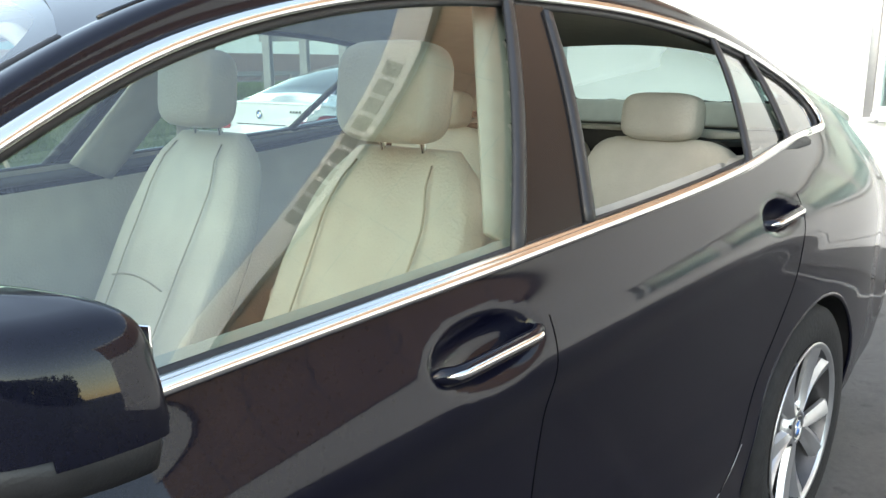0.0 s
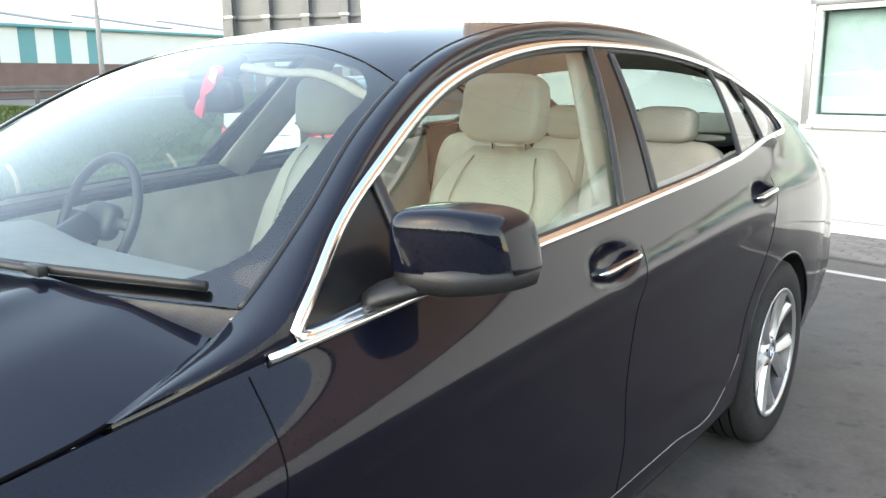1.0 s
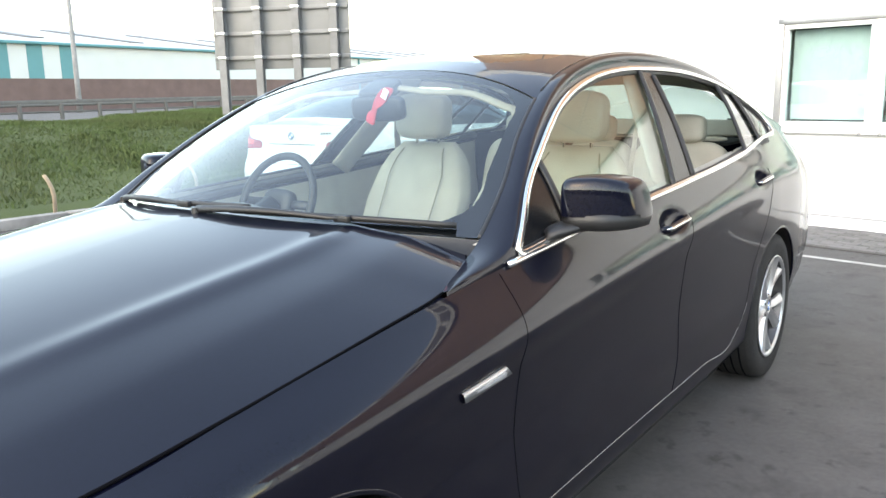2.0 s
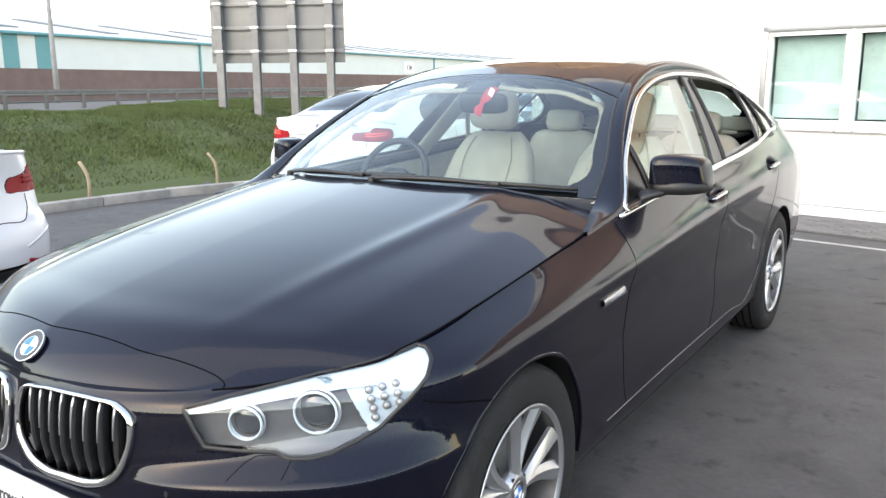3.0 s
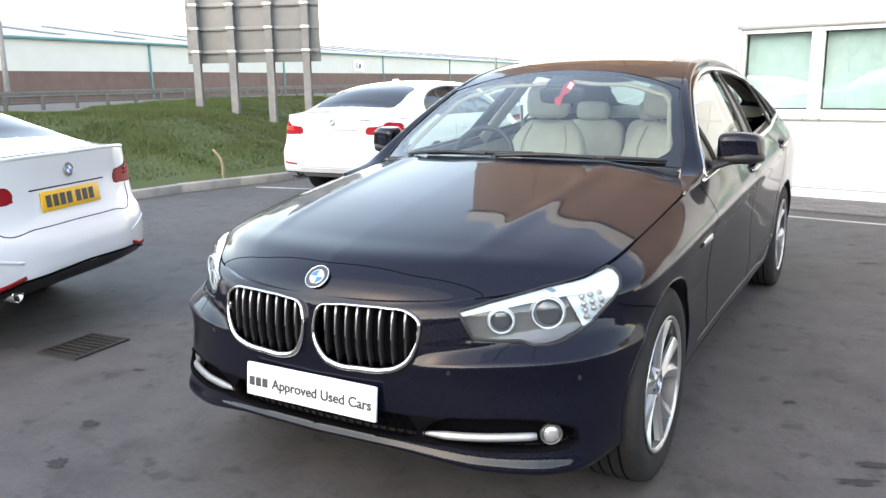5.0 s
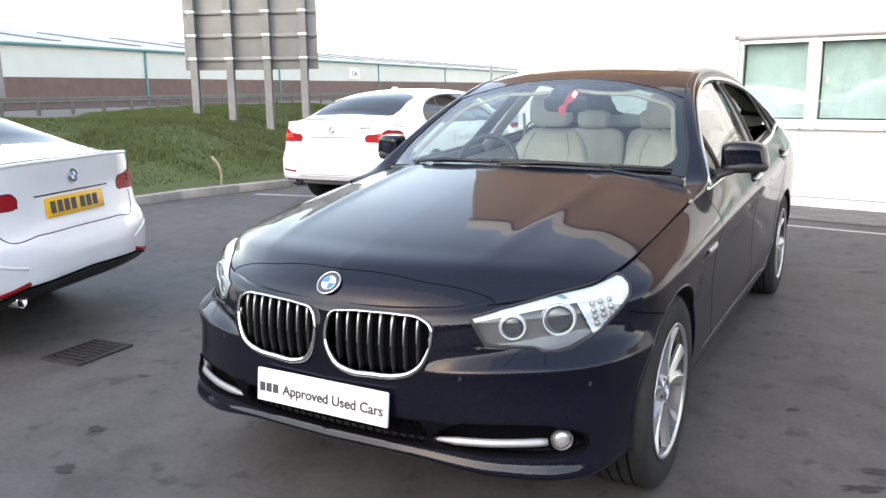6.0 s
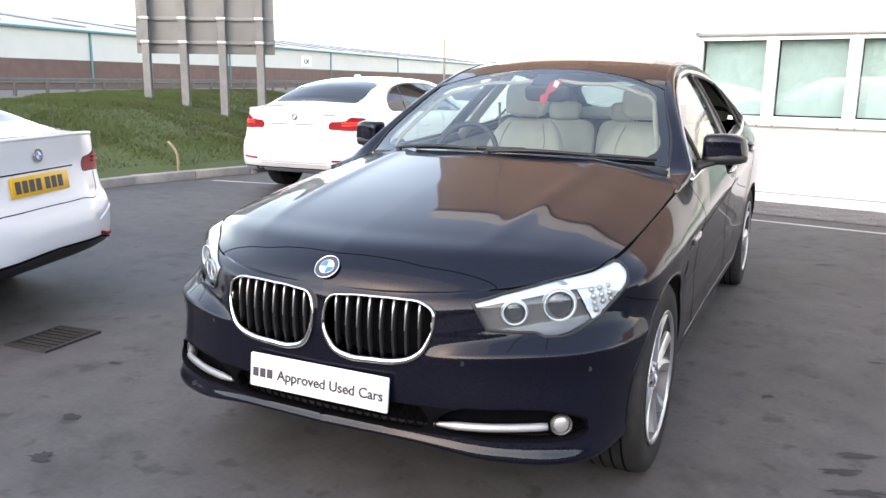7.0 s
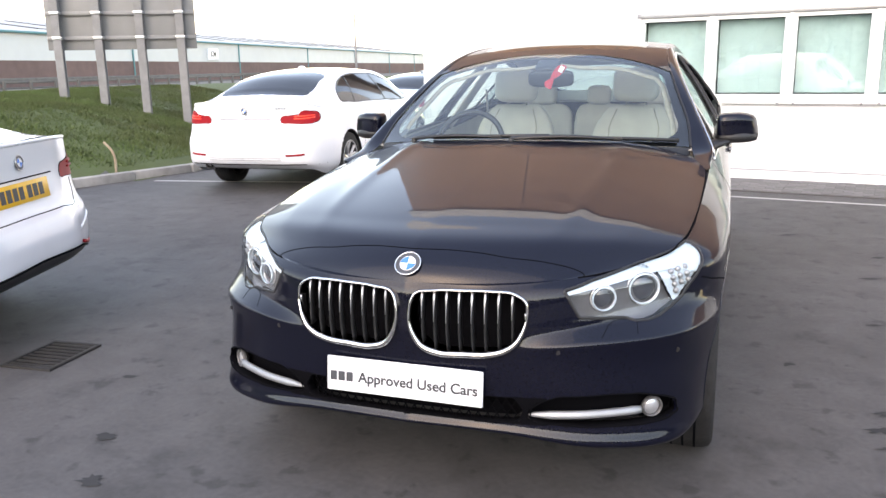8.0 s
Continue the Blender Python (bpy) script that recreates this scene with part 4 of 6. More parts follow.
        v, f = tube(ringp + np.array(ax) * .014, .0026, .005, np.array(ax), closed=True)
        mesh_object("projector_ring", *((v, f) if s > 0 else flip(v, f)), LAMP_WHITE, lamp)
        bowl = [mid + np.array(ax) * d_ + np.array(right) * k_ * r * math.cos(t) + np.array(up) * k_ * r * math.sin(t) for k_, d_ in ((1.0, .002), (1.12, .010), (1.18, .004)) for t in a]
        f = [(j * 40 + i, j * 40 + (i + 1) % 40, j * 40 + 40 + (i + 1) % 40, j * 40 + 40 + i) for j in range(2) for i in range(40)]
        mesh_object("reflector_bowl", *((bowl, f) if s > 0 else flip(bowl, f)), LAMP_SILVER, lamp)
        bm = bmesh.new()
        bmesh.ops.create_uvsphere(bm, u_segments=24, v_segments=12, radius=r * .92)
        bmesh.ops.scale(bm, vec=(1, .45, 1), verts=bm.verts)
        bmesh.ops.rotate(bm, matrix=Matrix.Rotation(math.atan2(ax.y, ax.x) + math.pi / 2, 3, "Z"), verts=bm.verts)
        bmesh.ops.translate(bm, vec=Vector(mid) - ax * .006, verts=bm.verts)
        if s < 0:
            bmesh.ops.scale(bm, vec=(-1, 1, 1), verts=bm.verts)
            bmesh.ops.reverse_faces(bm, faces=bm.faces)
        part("projector", bm, CLEAR_BALL, lamp)
    for k in range(10):
        row, col = divmod(k, 3)
        spot = body.lift([(.108 + col * .030 + row * .004, .765 - row * .020 + col * .004)], corner_view, on_front)[0] - OUT * .012
        bm = bmesh.new()
        bmesh.ops.create_uvsphere(bm, u_segments=12, v_segments=8, radius=.0098)
        bmesh.ops.translate(bm, vec=Vector(spot) * 1, verts=bm.verts)
        if s < 0:
            bmesh.ops.scale(bm, vec=(-1, 1, 1), verts=bm.verts)
            bmesh.ops.reverse_faces(bm, faces=bm.faces)
        part("indicator_bead", bm, GREY_ALU, lamp)

    # lower side intake: near-black sheet standing in for the shade inside, bright blade, fog lamp
    si = thing("side_intake", "", "")
    tagged(si, "dark bumper intake with a satin blade and fog light")
    si.parent = car
    mesh_object("recess_shade", *body.faces([SGRID], s, lambda p: p + (-.02, .055, 0)), GAP, si)
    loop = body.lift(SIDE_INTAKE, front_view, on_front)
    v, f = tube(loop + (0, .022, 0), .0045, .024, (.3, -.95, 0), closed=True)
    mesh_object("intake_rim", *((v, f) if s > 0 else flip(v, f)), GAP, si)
    path = body.lift([(x, .369 + .008 * (x - .39) / .33) for x in np.linspace(.386, .708, 20)], front_view, on_front) + (0, .006, 0)
    v, f = tube(path, np.r_[.004, np.linspace(.008, .0135, 4), np.full(14, .0135), .011], np.full(20, .006), (.3, -.9, .45))
    mesh_object("blade", *((v, f) if s > 0 else flip(v, f)), SATIN, si, "satin grey blade")
    mid = body.lift([(.748, .372)], front_view, on_front)[0] + (-.012, .02, 0)
    a = np.linspace(0, 2 * math.pi, 32, endpoint=False)
    ringp = np.array([mid + np.array((.80, .58, 0)) * .032 * math.cos(t) + np.array((0, 0, 1)) * .030 * math.sin(t) for t in a])
    v, f = tube(ringp, .0035, .010, (.58, -.8, 0), closed=True)
    mesh_object("fog_ring", *((v, f) if s > 0 else flip(v, f)), LAMP_GREY, si)
    bm = bmesh.new()
    bmesh.ops.create_uvsphere(bm, u_segments=20, v_segments=12, radius=.029)
    bmesh.ops.scale(bm, vec=(1, .5, 1), verts=bm.verts)
    bmesh.ops.rotate(bm, matrix=Matrix.Rotation(radians(35), 3, "Z"), verts=bm.verts)
    bmesh.ops.translate(bm, vec=Vector(mid) + Vector((-.004, .006, 0)), verts=bm.verts)
    if s < 0:
        bmesh.ops.scale(bm, vec=(-1, 1, 1), verts=bm.verts)
        bmesh.ops.reverse_faces(bm, faces=bm.faces)
    part("fog_light", bm, LAMP_SILVER, si)

# centre intake with a diamond mesh
intake = thing("centre_intake", "", "")
tagged(intake, "black mesh lower intake")
intake.parent = car
# near-black sheet behind the mesh, its colour standing in for shade
mesh_object("recess_shade", *body.both([GRID], lambda p: p + (0, .07, 0)), GAP, intake)
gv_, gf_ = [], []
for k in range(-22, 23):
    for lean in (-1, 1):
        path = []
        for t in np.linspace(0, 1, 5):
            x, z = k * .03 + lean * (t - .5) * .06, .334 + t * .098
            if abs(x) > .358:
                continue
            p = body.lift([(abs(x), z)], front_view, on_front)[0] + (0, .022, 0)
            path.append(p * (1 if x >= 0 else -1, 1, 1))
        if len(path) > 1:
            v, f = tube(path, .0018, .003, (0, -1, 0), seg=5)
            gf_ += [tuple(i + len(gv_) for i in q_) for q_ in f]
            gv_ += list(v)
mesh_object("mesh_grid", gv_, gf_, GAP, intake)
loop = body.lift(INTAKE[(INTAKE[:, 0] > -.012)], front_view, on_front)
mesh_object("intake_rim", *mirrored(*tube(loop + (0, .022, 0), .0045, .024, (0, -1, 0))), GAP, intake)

# plate with its words
plate = thing("front_plate", "", "")
tagged(plate, "white dealer plate with dark words")
plate.parent = car
PM = pose(0, -1.004, .458, 84, 0, 0)
bm = bmesh.new()
add_box(bm, (-.26, -.0555, -.006), (.26, .0555, .006), .004)
bm.transform(PM)
part("plate_board", bm, PLATE_WHITE, plate)
bm = bmesh.new()
add_box(bm, (-.235, -.05, -.045), (.235, .05, -.006), .004)
bm.transform(PM)
part("plate_holder", bm, BLACK, plate)


def words(text, size, m, mat, parent, extrude=.0008):
    cu = bpy.data.curves.new("words", "FONT")
    cu.body, cu.size, cu.extrude, cu.align_x, cu.align_y = text, size, extrude, "CENTER", "CENTER"
    cu.offset = size * .022
    tmp = new("lettering", cu)
    bpy.context.view_layer.update()
    me = bpy.data.meshes.new_from_object(tmp.evaluated_get(bpy.context.evaluated_depsgraph_get()))
    bpy.data.objects.remove(tmp)
    me.transform(m)
    me.materials.append(mat)
    ob = new("lettering", me)
    ob.parent = parent
    return ob


words("Approved Used Cars", .046, PM @ Matrix.Translation((.048, -.006, .0072)), INK, plate)
for k in range(3):
    box("maker_bar", (-.247 + k * .028, -.021, .006), (-.247 + k * .028 + .022, .009, .0078), INK, plate, m=PM)


def roundel(m, r, parent):
    """A round badge: dark ring, blue and white quarters, bright rim."""
    b = thing("badge", "", "")
    tagged(b, "round badge with blue and white quarters")
    b.parent = parent
    bm = bmesh.new()
    bmesh.ops.create_cone(bm, cap_ends=True, segments=40, radius1=r, radius2=r * .96, depth=.006)
    bm.transform(m)
    part("ring", bm, INK, b)
    a = np.linspace(0, 2 * math.pi, 40, endpoint=False)
    for rr, w in ((r, .0022), (r * .62, .0014)):
        p = np.array([m @ Vector((rr * math.cos(t), rr * math.sin(t), .0028)) for t in a])
        n = np.array((m.to_3x3() @ Vector((0, 0, 1))))
        mesh_object("rim", *tube(p, w, w, n, closed=True, seg=6), CHROME, b)
    for k in range(4):
        a = np.linspace(math.pi / 2 * k, math.pi / 2 * (k + 1), 9)
        vs = [(0, 0, .0042)] + [(r * .6 * math.cos(t), r * .6 * math.sin(t), .0042) for t in a]
        vs2 = [m @ Vector(v) for v in vs]
        mesh_object("quarter", vs2, [(0, i, i + 1) for i in range(1, 9)], BADGE_BLUE if k % 2 else BADGE_WHITE, b)


bp = bonnet_f(np.array(0.0), np.array(.052))
bn = bonnet_f(np.array(0.0), np.array(.075)) - bonnet_f(np.array(0.0), np.array(.03))
roundel(Matrix.Translation(bp + (0, -.003, .002)) @ pose(0, 0, 0, math.degrees(math.atan2(bn[2], bn[1]))), .041, car)

# parking sensors and washer covers on the bumper
for x, z in ((.47, .575), (-.47, .575), (.80, .545), (-.80, .545)):
    p = body.lift([(abs(x), z)], front_view, on_front)[0] * (1 if x > 0 else -1, 1, 1)
    bm = bmesh.new()
    add_cyl(bm, p + (0, .004, 0), p + (0, -.0006, 0), .0085, .008, 14)
    part("parking_sensor", bm, BLACK, car)
for s in (1, -1):
    path = body.lift([(.592, .612), (.604, .640), (.620, .650), (.665, .650), (.683, .640), (.690, .615)], front_view, on_front)
    v, f = tube(path, .0010, .0009, (.4, -.7, .5))
    mesh_object("washer_cover_gap", *((v, f) if s > 0 else flip(v, f)), GAP, car)

MIRROR = material("mirror_silver", (.85, .86, .87), .02, 1.0)

# ---- sides: handles, vents, mirrors ----
for s in (1, -1):
    for (hy, hz, ry, rz), door in zip(HANDLES, (front_door, rear_door)):
        x0 = body.lift([(hy, hz)], side_view, on_side)[0][0]
        ys = np.linspace(hy - ry * .93, hy + ry * .97, 18)
        t = (ys - ys[0]) / (ys[-1] - ys[0])
        path = np.stack([np.interp(ys, [ys[0], ys[0] + .03, ys[-1] - .03, ys[-1]], [x0 - .012, x0 + .012, x0 + .014, x0 - .004]), ys, hz - .010 + .014 * t], -1)
        handle = thing("handle", "", "")
        tagged(handle, "body-coloured door handle with a chrome strip")
        handle.parent = door[s]
        v, f = tube(path, np.r_[.006, np.full(16, .013), .006], .010, (1, 0, 0))
        mesh_object("grip", *((v, f) if s > 0 else flip(v, f)), PAINT, handle)
        v, f = tube(path[1:-1] + (.009, 0, .002), np.r_[.002, np.full(14, .0062), .002], .004, (1, 0, 0))
        mesh_object("chrome_strip", *((v, f) if s > 0 else flip(v, f)), CHROME, handle)
    # side vent
    quad = body.lift([(.288, .783), (.302, .757), (.497, .763), (.462, .789)], side_view, on_side)
    qm = quad.mean(0)
    quad = qm + (quad - qm) * (1, 1, 1.08)
    vent = thing("side_vent", "", "")
    tagged(vent, "bright slanted vent on the front wing")
    vent.parent = car
    grid = []
    for a in np.linspace(0, 1, 12):
        top, low = quad[0] + (quad[3] - quad[0]) * a, quad[1] + (quad[2] - quad[1]) * a
        for b_, d in ((0, .001), (.05, .007), (.5, .0075), (.95, .007), (1, .001)):
            grid.append(top + (low - top) * b_ + (d, 0, 0))
    f = [(i * 5 + j, i * 5 + j + 1, i * 5 + j + 6, i * 5 + j + 5) for i in range(11) for j in range(4)]
    f = [tuple(reversed(q_)) for q_ in f]
    mesh_object("vent_cover", *((grid, f) if s > 0 else flip(grid, f)), ALLOY, vent, smooth=True)
    bm = bmesh.new()
    pm = (quad[0] + quad[1] + quad[2] + quad[3]) / 4 + (.011, .015, 0)
    add_box(bm, pm - (.004, .060, .006), pm + (-.0025, .060, .006), .0005)
    if s < 0:
        bmesh.ops.scale(bm, vec=(-1, 1, 1), verts=bm.verts)
        bmesh.ops.reverse_faces(bm, faces=bm.faces)
    part("repeater", bm, LAMP_SILVER, vent)

    # door mirror
    mir = thing("door_mirror", "", "")
    tagged(mir, "dark blue door mirror on a black foot")
    mir.parent = car
    cx, cy, cz = .955, .938, 1.106
    vs, fs, nu_, nv_ = [], [], 36, 18
    for i in range(nv_ + 1):
        ph = -math.pi / 2 + math.pi * i / nv_
        for j in range(nu_):
            th = 2 * math.pi * j / nu_
            e = lambda c_, k: math.copysign(abs(c_) ** k, c_)
            x = .094 * e(math.cos(ph), .26) * e(math.cos(th), .36)
            y = .088 * e(math.cos(ph), .36) * e(math.sin(th), .70)
            z = .068 * e(math.sin(ph), .40)
            if y > 0:
                y *= .55
            x *= 1 - .10 * (z / .06) * (x > 0)
            z *= 1 - (.30 if z > 0 else .12) * max(0, x / .102) ** 1.4 - (.06 if z > 0 else 0) * max(0, -x / .102)
            y += .060 * (x / .098) * (1 if x > 0 else .45)
            vs.append((cx + x, cy + y, cz + z))
    for i in range(nv_):
        for j in range(nu_):
            a, b_ = i * nu_ + j, i * nu_ + (j + 1) % nu_
            fs.append((a, b_, b_ + nu_, a + nu_))
    vs = np.array(vs)
    high = [q_ for q_ in fs if max(vs[i_][2] for i_ in q_) > cz - .030]
    mesh_object("mirror_cap", *((vs, high) if s > 0 else flip(vs, high)), PAINT, mir)
    ang = np.linspace(0, 2 * math.pi, 40, endpoint=False)
    lean = .060 * np.cos(ang) * np.where(np.cos(ang) > 0, 1, .45)
    ring_x, ring_y = .093 * np.sign(np.cos(ang)) * np.abs(np.cos(ang)) ** .7, .085 * np.sign(np.sin(ang)) * np.abs(np.sin(ang)) ** .8 * np.where(np.sin(ang) > 0, .6, 1)
    vb = np.vstack([np.stack([cx + ring_x * k_, cy + ring_y * k_ + lean, np.full(40, z_)], -1) for k_, z_ in ((.97, 1.080), (1.05, 1.076), (1.06, 1.058), (1.0, 1.040), (.80, 1.034))] + [[(cx, cy, 1.033)]])
    fb_ = [(k_ * 40 + (i + 1) % 40, k_ * 40 + i, k_ * 40 + 40 + i, k_ * 40 + 40 + (i + 1) % 40) for k_ in range(4) for i in range(40)] + [(160 + (i + 1) % 40, 160 + i, 200) for i in range(40)]
    mesh_object("mirror_base", *((vb, fb_) if s > 0 else flip(vb, fb_)), BLACK, mir, "black mirror underside")
    foot = smooth_loop([(.835, .84, 1.018), (.87, .86, 1.034), (.91, .90, 1.046), (.95, .94, 1.052)], 12, closed=False)
    v, f = tube(foot, np.linspace(.055, .04, 12), np.linspace(.022, .014, 12), (0, 0, 1), seg=12)
    mesh_object("mirror_foot", *((v, f) if s > 0 else flip(v, f)), BLACK, mir)
    bm = bmesh.new()
    add_box(bm, (-.085, -.002, -.043), (.080, .002, .043), .0018)
    bm.transform(Matrix.Translation((cx + .006, cy + .062, cz - .002)) @ pose(0, 0, 0, 0, 0, 26) @ Matrix.Diagonal((.86, 1, .9, 1)))
    if s < 0:
        bmesh.ops.scale(bm, vec=(-1, 1, 1), verts=bm.verts)
        bmesh.ops.reverse_faces(bm, faces=bm.faces)
    part("mirror_glass", bm, MIRROR, mir)

# ---- wheels ----
TYRE = [(.240, -.118), (.285, -.122), (.325, -.120), (.343, -.108), (.350, -.085), (.352, -.04), (.352, .04), (.350, .085), (.343, .108), (.325, .120), (.285, .122), (.252, .117), (.240, .112), (.236, .100)]
RIMP = [(.236, .114), (.246, .118), (.244, .122), (.236, .121), (.229, .112), (.224, .09), (.215, .02), (.210, -.08), (.228, -.112), (.24, -.118)]


def build_wheel(name, spokes=5):
    """A wheel at the origin whose outer face looks along +x."""
    w = thing(name, "", "")
    tagged(w, "silver alloy wheel with paired spokes and black tyre")
    tyre = mesh_object("tyre", *lathe(TYRE, 72), RUBBER, w)
    for s_ in (-.06, -.02, .02, .06):
        mesh_object("tread_groove", *lathe([(.3525, s_ - .004), (.3532, s_), (.3525, s_ + .004)], 72), GAP, tyre)
    rim = mesh_object("rim", *lathe(RIMP[:5], 72), ALLOY, w)
    # dark barrel and near-black back disc stand in for shade behind the spokes
    mesh_object("barrel", *lathe(RIMP[4:], 72), DARK_ALLOY, rim)
    mesh_object("brake_disc", *lathe([(.05, .02), (.165, .02), (.168, .012), (.165, .004), (.05, .004)], 48), GREY_ALU, w)
    mesh_object("wheel_back_shade", *lathe([(.0, -.06), (.22, -.06)], 32), GAP, w)
    for k in range(spokes):
        for lean in (-1, 1):
            a0 = 2 * math.pi * k / spokes + lean * radians(4.5)
            a1 = 2 * math.pi * k / spokes + lean * radians(15.5)
            path, wid = [], []
            for t in np.linspace(0, 1, 12):
                r = .045 + t * .187
                a = a0 + (a1 - a0) * t
                path.append((.100 + .012 * t - .006 * math.sin(math.pi * t), r * math.cos(a), r * math.sin(a)))
                wid.append(.0150 + .0180 * t)
            path = np.array(path)
            d = np.gradient(path, axis=0)
            d /= np.linalg.norm(d, axis=1)[:, None]
            a = np.cross(d, (1.0, 0, 0))
            section = ((-1.0, -.020), (-.96, -.009), (-.62, -.003), (.30 * lean, .004), (.72, -.003), (1.0, -.020))
            v = [p + q_ * w_ * e + np.array((h_, 0, 0)) for p, q_, w_ in zip(path, a, wid) for e, h_ in section]
            f = [(i * 6 + j, i * 6 + j + 1, i * 6 + j + 7, i * 6 + j + 6) for i in range(11) for j in range(5)]
            me_ = mesh_object("spoke", v, f, ALLOY, rim, sharp=40)
    hub = mesh_object("hub", *lathe([(.062, .07), (.060, .092), (.050, .102), (.036, .104), (.034, .098), (.0, .098)], 40), ALLOY, w)
    for k in range(5):
        a = 2 * math.pi * (k + .5) / 5
        bm = bmesh.new()
        c = np.array((.096, .050 * math.cos(a), .050 * math.sin(a)))
        add_cyl(bm, c - (.012, 0, 0), c + (.006, 0, 0), .008, .007, 6)
        part("wheel_bolt", bm, DARK_ALLOY, w)
    roundel(pose(.099, 0, 0, 0, 90, 0), .033, w)
    return w


wheel = build_wheel("wheel")
wheel.parent = car
for x, y, turn, spin in ((.800, AXLE_F, 0, 8), (.805, AXLE_R, 0, 52), (-.800, AXLE_F, 180, 20), (-.805, AXLE_R, 180, 70)):
    m = pose(x, y, .350, 0, 0, turn) @ pose(0, 0, 0, spin, 0, 0)
    if wheel.matrix_basis == Matrix.Identity(4):
        wheel.matrix_basis = m
    else:
        copy_thing(wheel, m)

# underbody so that no light passes under the shell
bm = bmesh.new()
add_box(bm, (-.56, -.78, .20), (.56, 3.95, .30), .02)
part("underbody", bm, BLACK, car)
bm = bmesh.new()
add_box(bm, (-.83, .40, .21), (.83, 2.66, .30), .02)
part("floor_pan", bm, BLACK, car)
bm = bmesh.new()
add_box(bm, (-.70, .30, .30), (.70, .46, .90), .02)
part("bulkhead", bm, BLACK, car)

# ---- cabin ----


def seat_front(x):
    seat = thing("front_seat", "", "")
    tagged(seat, "cream leather front seat with headrest")
    seat.parent = car
    mesh_object("cushion", *soft_block(.50, .52, .17, pose(x, 1.45, .52, 6), .42), LEATHER, seat)
    for dx in (-.225, .225):
        mesh_object("side_bolster", *soft_block(.09, .50, .19, pose(x + dx, 1.45, .545, 6), .6), LEATHER, seat)
    # backrest: wide at the shoulder, narrowing above
    vs, fs = [], []
    rows, cols = 26, 28
    for i in range(rows):
        t = i / (rows - 1)
        z = .52 + .645 * t
        y = 1.66 + .30 * t + .02 * math.sin(math.pi * t)
        half = np.interp(t, [0, .3, .62, .82, .93, 1], [.235, .262, .268, .235, .19, .14])
        thick = np.interp(t, [0, .5, .9, 1], [.075, .075, .055, .02])
        for j in range(cols):
            a = 2 * math.pi * j / cols
            cx_, sy_ = math.copysign(abs(math.cos(a)) ** .55, math.cos(a)), math.copysign(abs(math.sin(a)) ** .6, math.sin(a))
            wing_ = .030 * max(0, abs(cx_) - .55) / .45 * (1 if sy_ < 0 else 0) * (1 - .7 * t)
            vs.append((x + half * cx_, y + thick * sy_ - wing_, z))
    for i in range(rows - 1):
        for j in range(cols):
            a, b_ = i * cols + j, i * cols + (j + 1) % cols
            fs.append((a, b_, b_ + cols, a + cols))
    fs.append(tuple(range((rows - 1) * cols, rows * cols)))
    mesh_object("backrest", vs, fs, LEATHER, seat, sharp=60)
    for dx in (-.135, .135):
        path = [(x + dx * np.interp(t, [0, .8, 1], [1, 1.1, .75]), 1.66 + .30 * t + .02 * math.sin(math.pi * t) - np.interp(t, [0, .5, .9, 1], [.083, .083, .060, .028]), .54 + .625 * t) for t in np.linspace(.05, .96, 16)]
        mesh_object("seam", *tube(path, .0028, .002, (0, -1, 0)), SEAM, seat)
    path = [(x + u * .13, 1.66 + .30 * .42 - .088, .52 + .645 * .42 + .02 * math.cos(u * 1.5)) for u in np.linspace(-1, 1, 10)]
    mesh_object("seam", *tube(path, .0025, .002, (0, -1, 0)), SEAM, seat)
    head = mesh_object("headrest", *soft_block(.275, .115, .205, pose(x, 1.915, 1.282, -6), .50), LEATHER, seat)
    for dx in (-.060, .060):
        bm = bmesh.new()
        add_cyl(bm, (x + dx, 1.955, 1.10), (x + dx, 1.925, 1.24), .0065, None, 12)
        part("headrest_post", bm, CHROME, seat)


seat_front(.375)
seat_front(-.375)


def seat_rear(x, w):
    seat = thing("rear_seat", "", "")
    tagged(seat, "cream leather rear seat with headrest")
    seat.parent = car
    mesh_object("cushion", *soft_block(w, .56, .17, pose(x, 2.55, .56, 5), .4), LEATHER, seat)
    mesh_object("backrest", *soft_block(w, .15, .66, pose(x, 2.90, .80, -16), .38), LEATHER, seat)
    for dx in (-w * .3, w * .3):
        path = [(x + dx * np.interp(t, [0, 1], [1, .8]), 2.812 + .175 * t - .0, .55 + .49 * t) for t in np.linspace(.05, 1, 10)]
        mesh_object("seam", *tube(path, .003, .002, (0, -1, 0)), SEAM, seat)
    mesh_object("headrest", *soft_block(w * .49, .105, .14, pose(x, 2.955, 1.185, -8), .5), LEATHER, seat)
    for dx in (-.05, .05):
        bm = bmesh.new()
        add_cyl(bm, (x + dx, 2.98, 1.06), (x + dx, 2.965, 1.16), .006, None, 10)
        part("headrest_post", bm, CHROME, seat)


seat_rear(.44, .50)
seat_rear(-.44, .50)
seat_rear(0.0, .36)
mesh_object("boot_wall", *soft_block(1.26, .03, .46, pose(0, 3.08, .90), .3), CARPET, car)
mesh_object("parcel_shelf", *soft_block(1.22, .50, .024, pose(0, 3.36, 1.098), .3), CARPET, car, "dark parcel shelf")
mesh_object("tailgate_trim", *soft_block(1.30, .03, .10, pose(0, 3.73, 1.150, -20), .4), HEADLINER, car, "cream inner tailgate trim under the glass")
mesh_object("shelf_edge", *soft_block(1.24, .05, .034, pose(0, 3.12, 1.128), .5), HEADLINER, car, "cream rail along the parcel shelf")

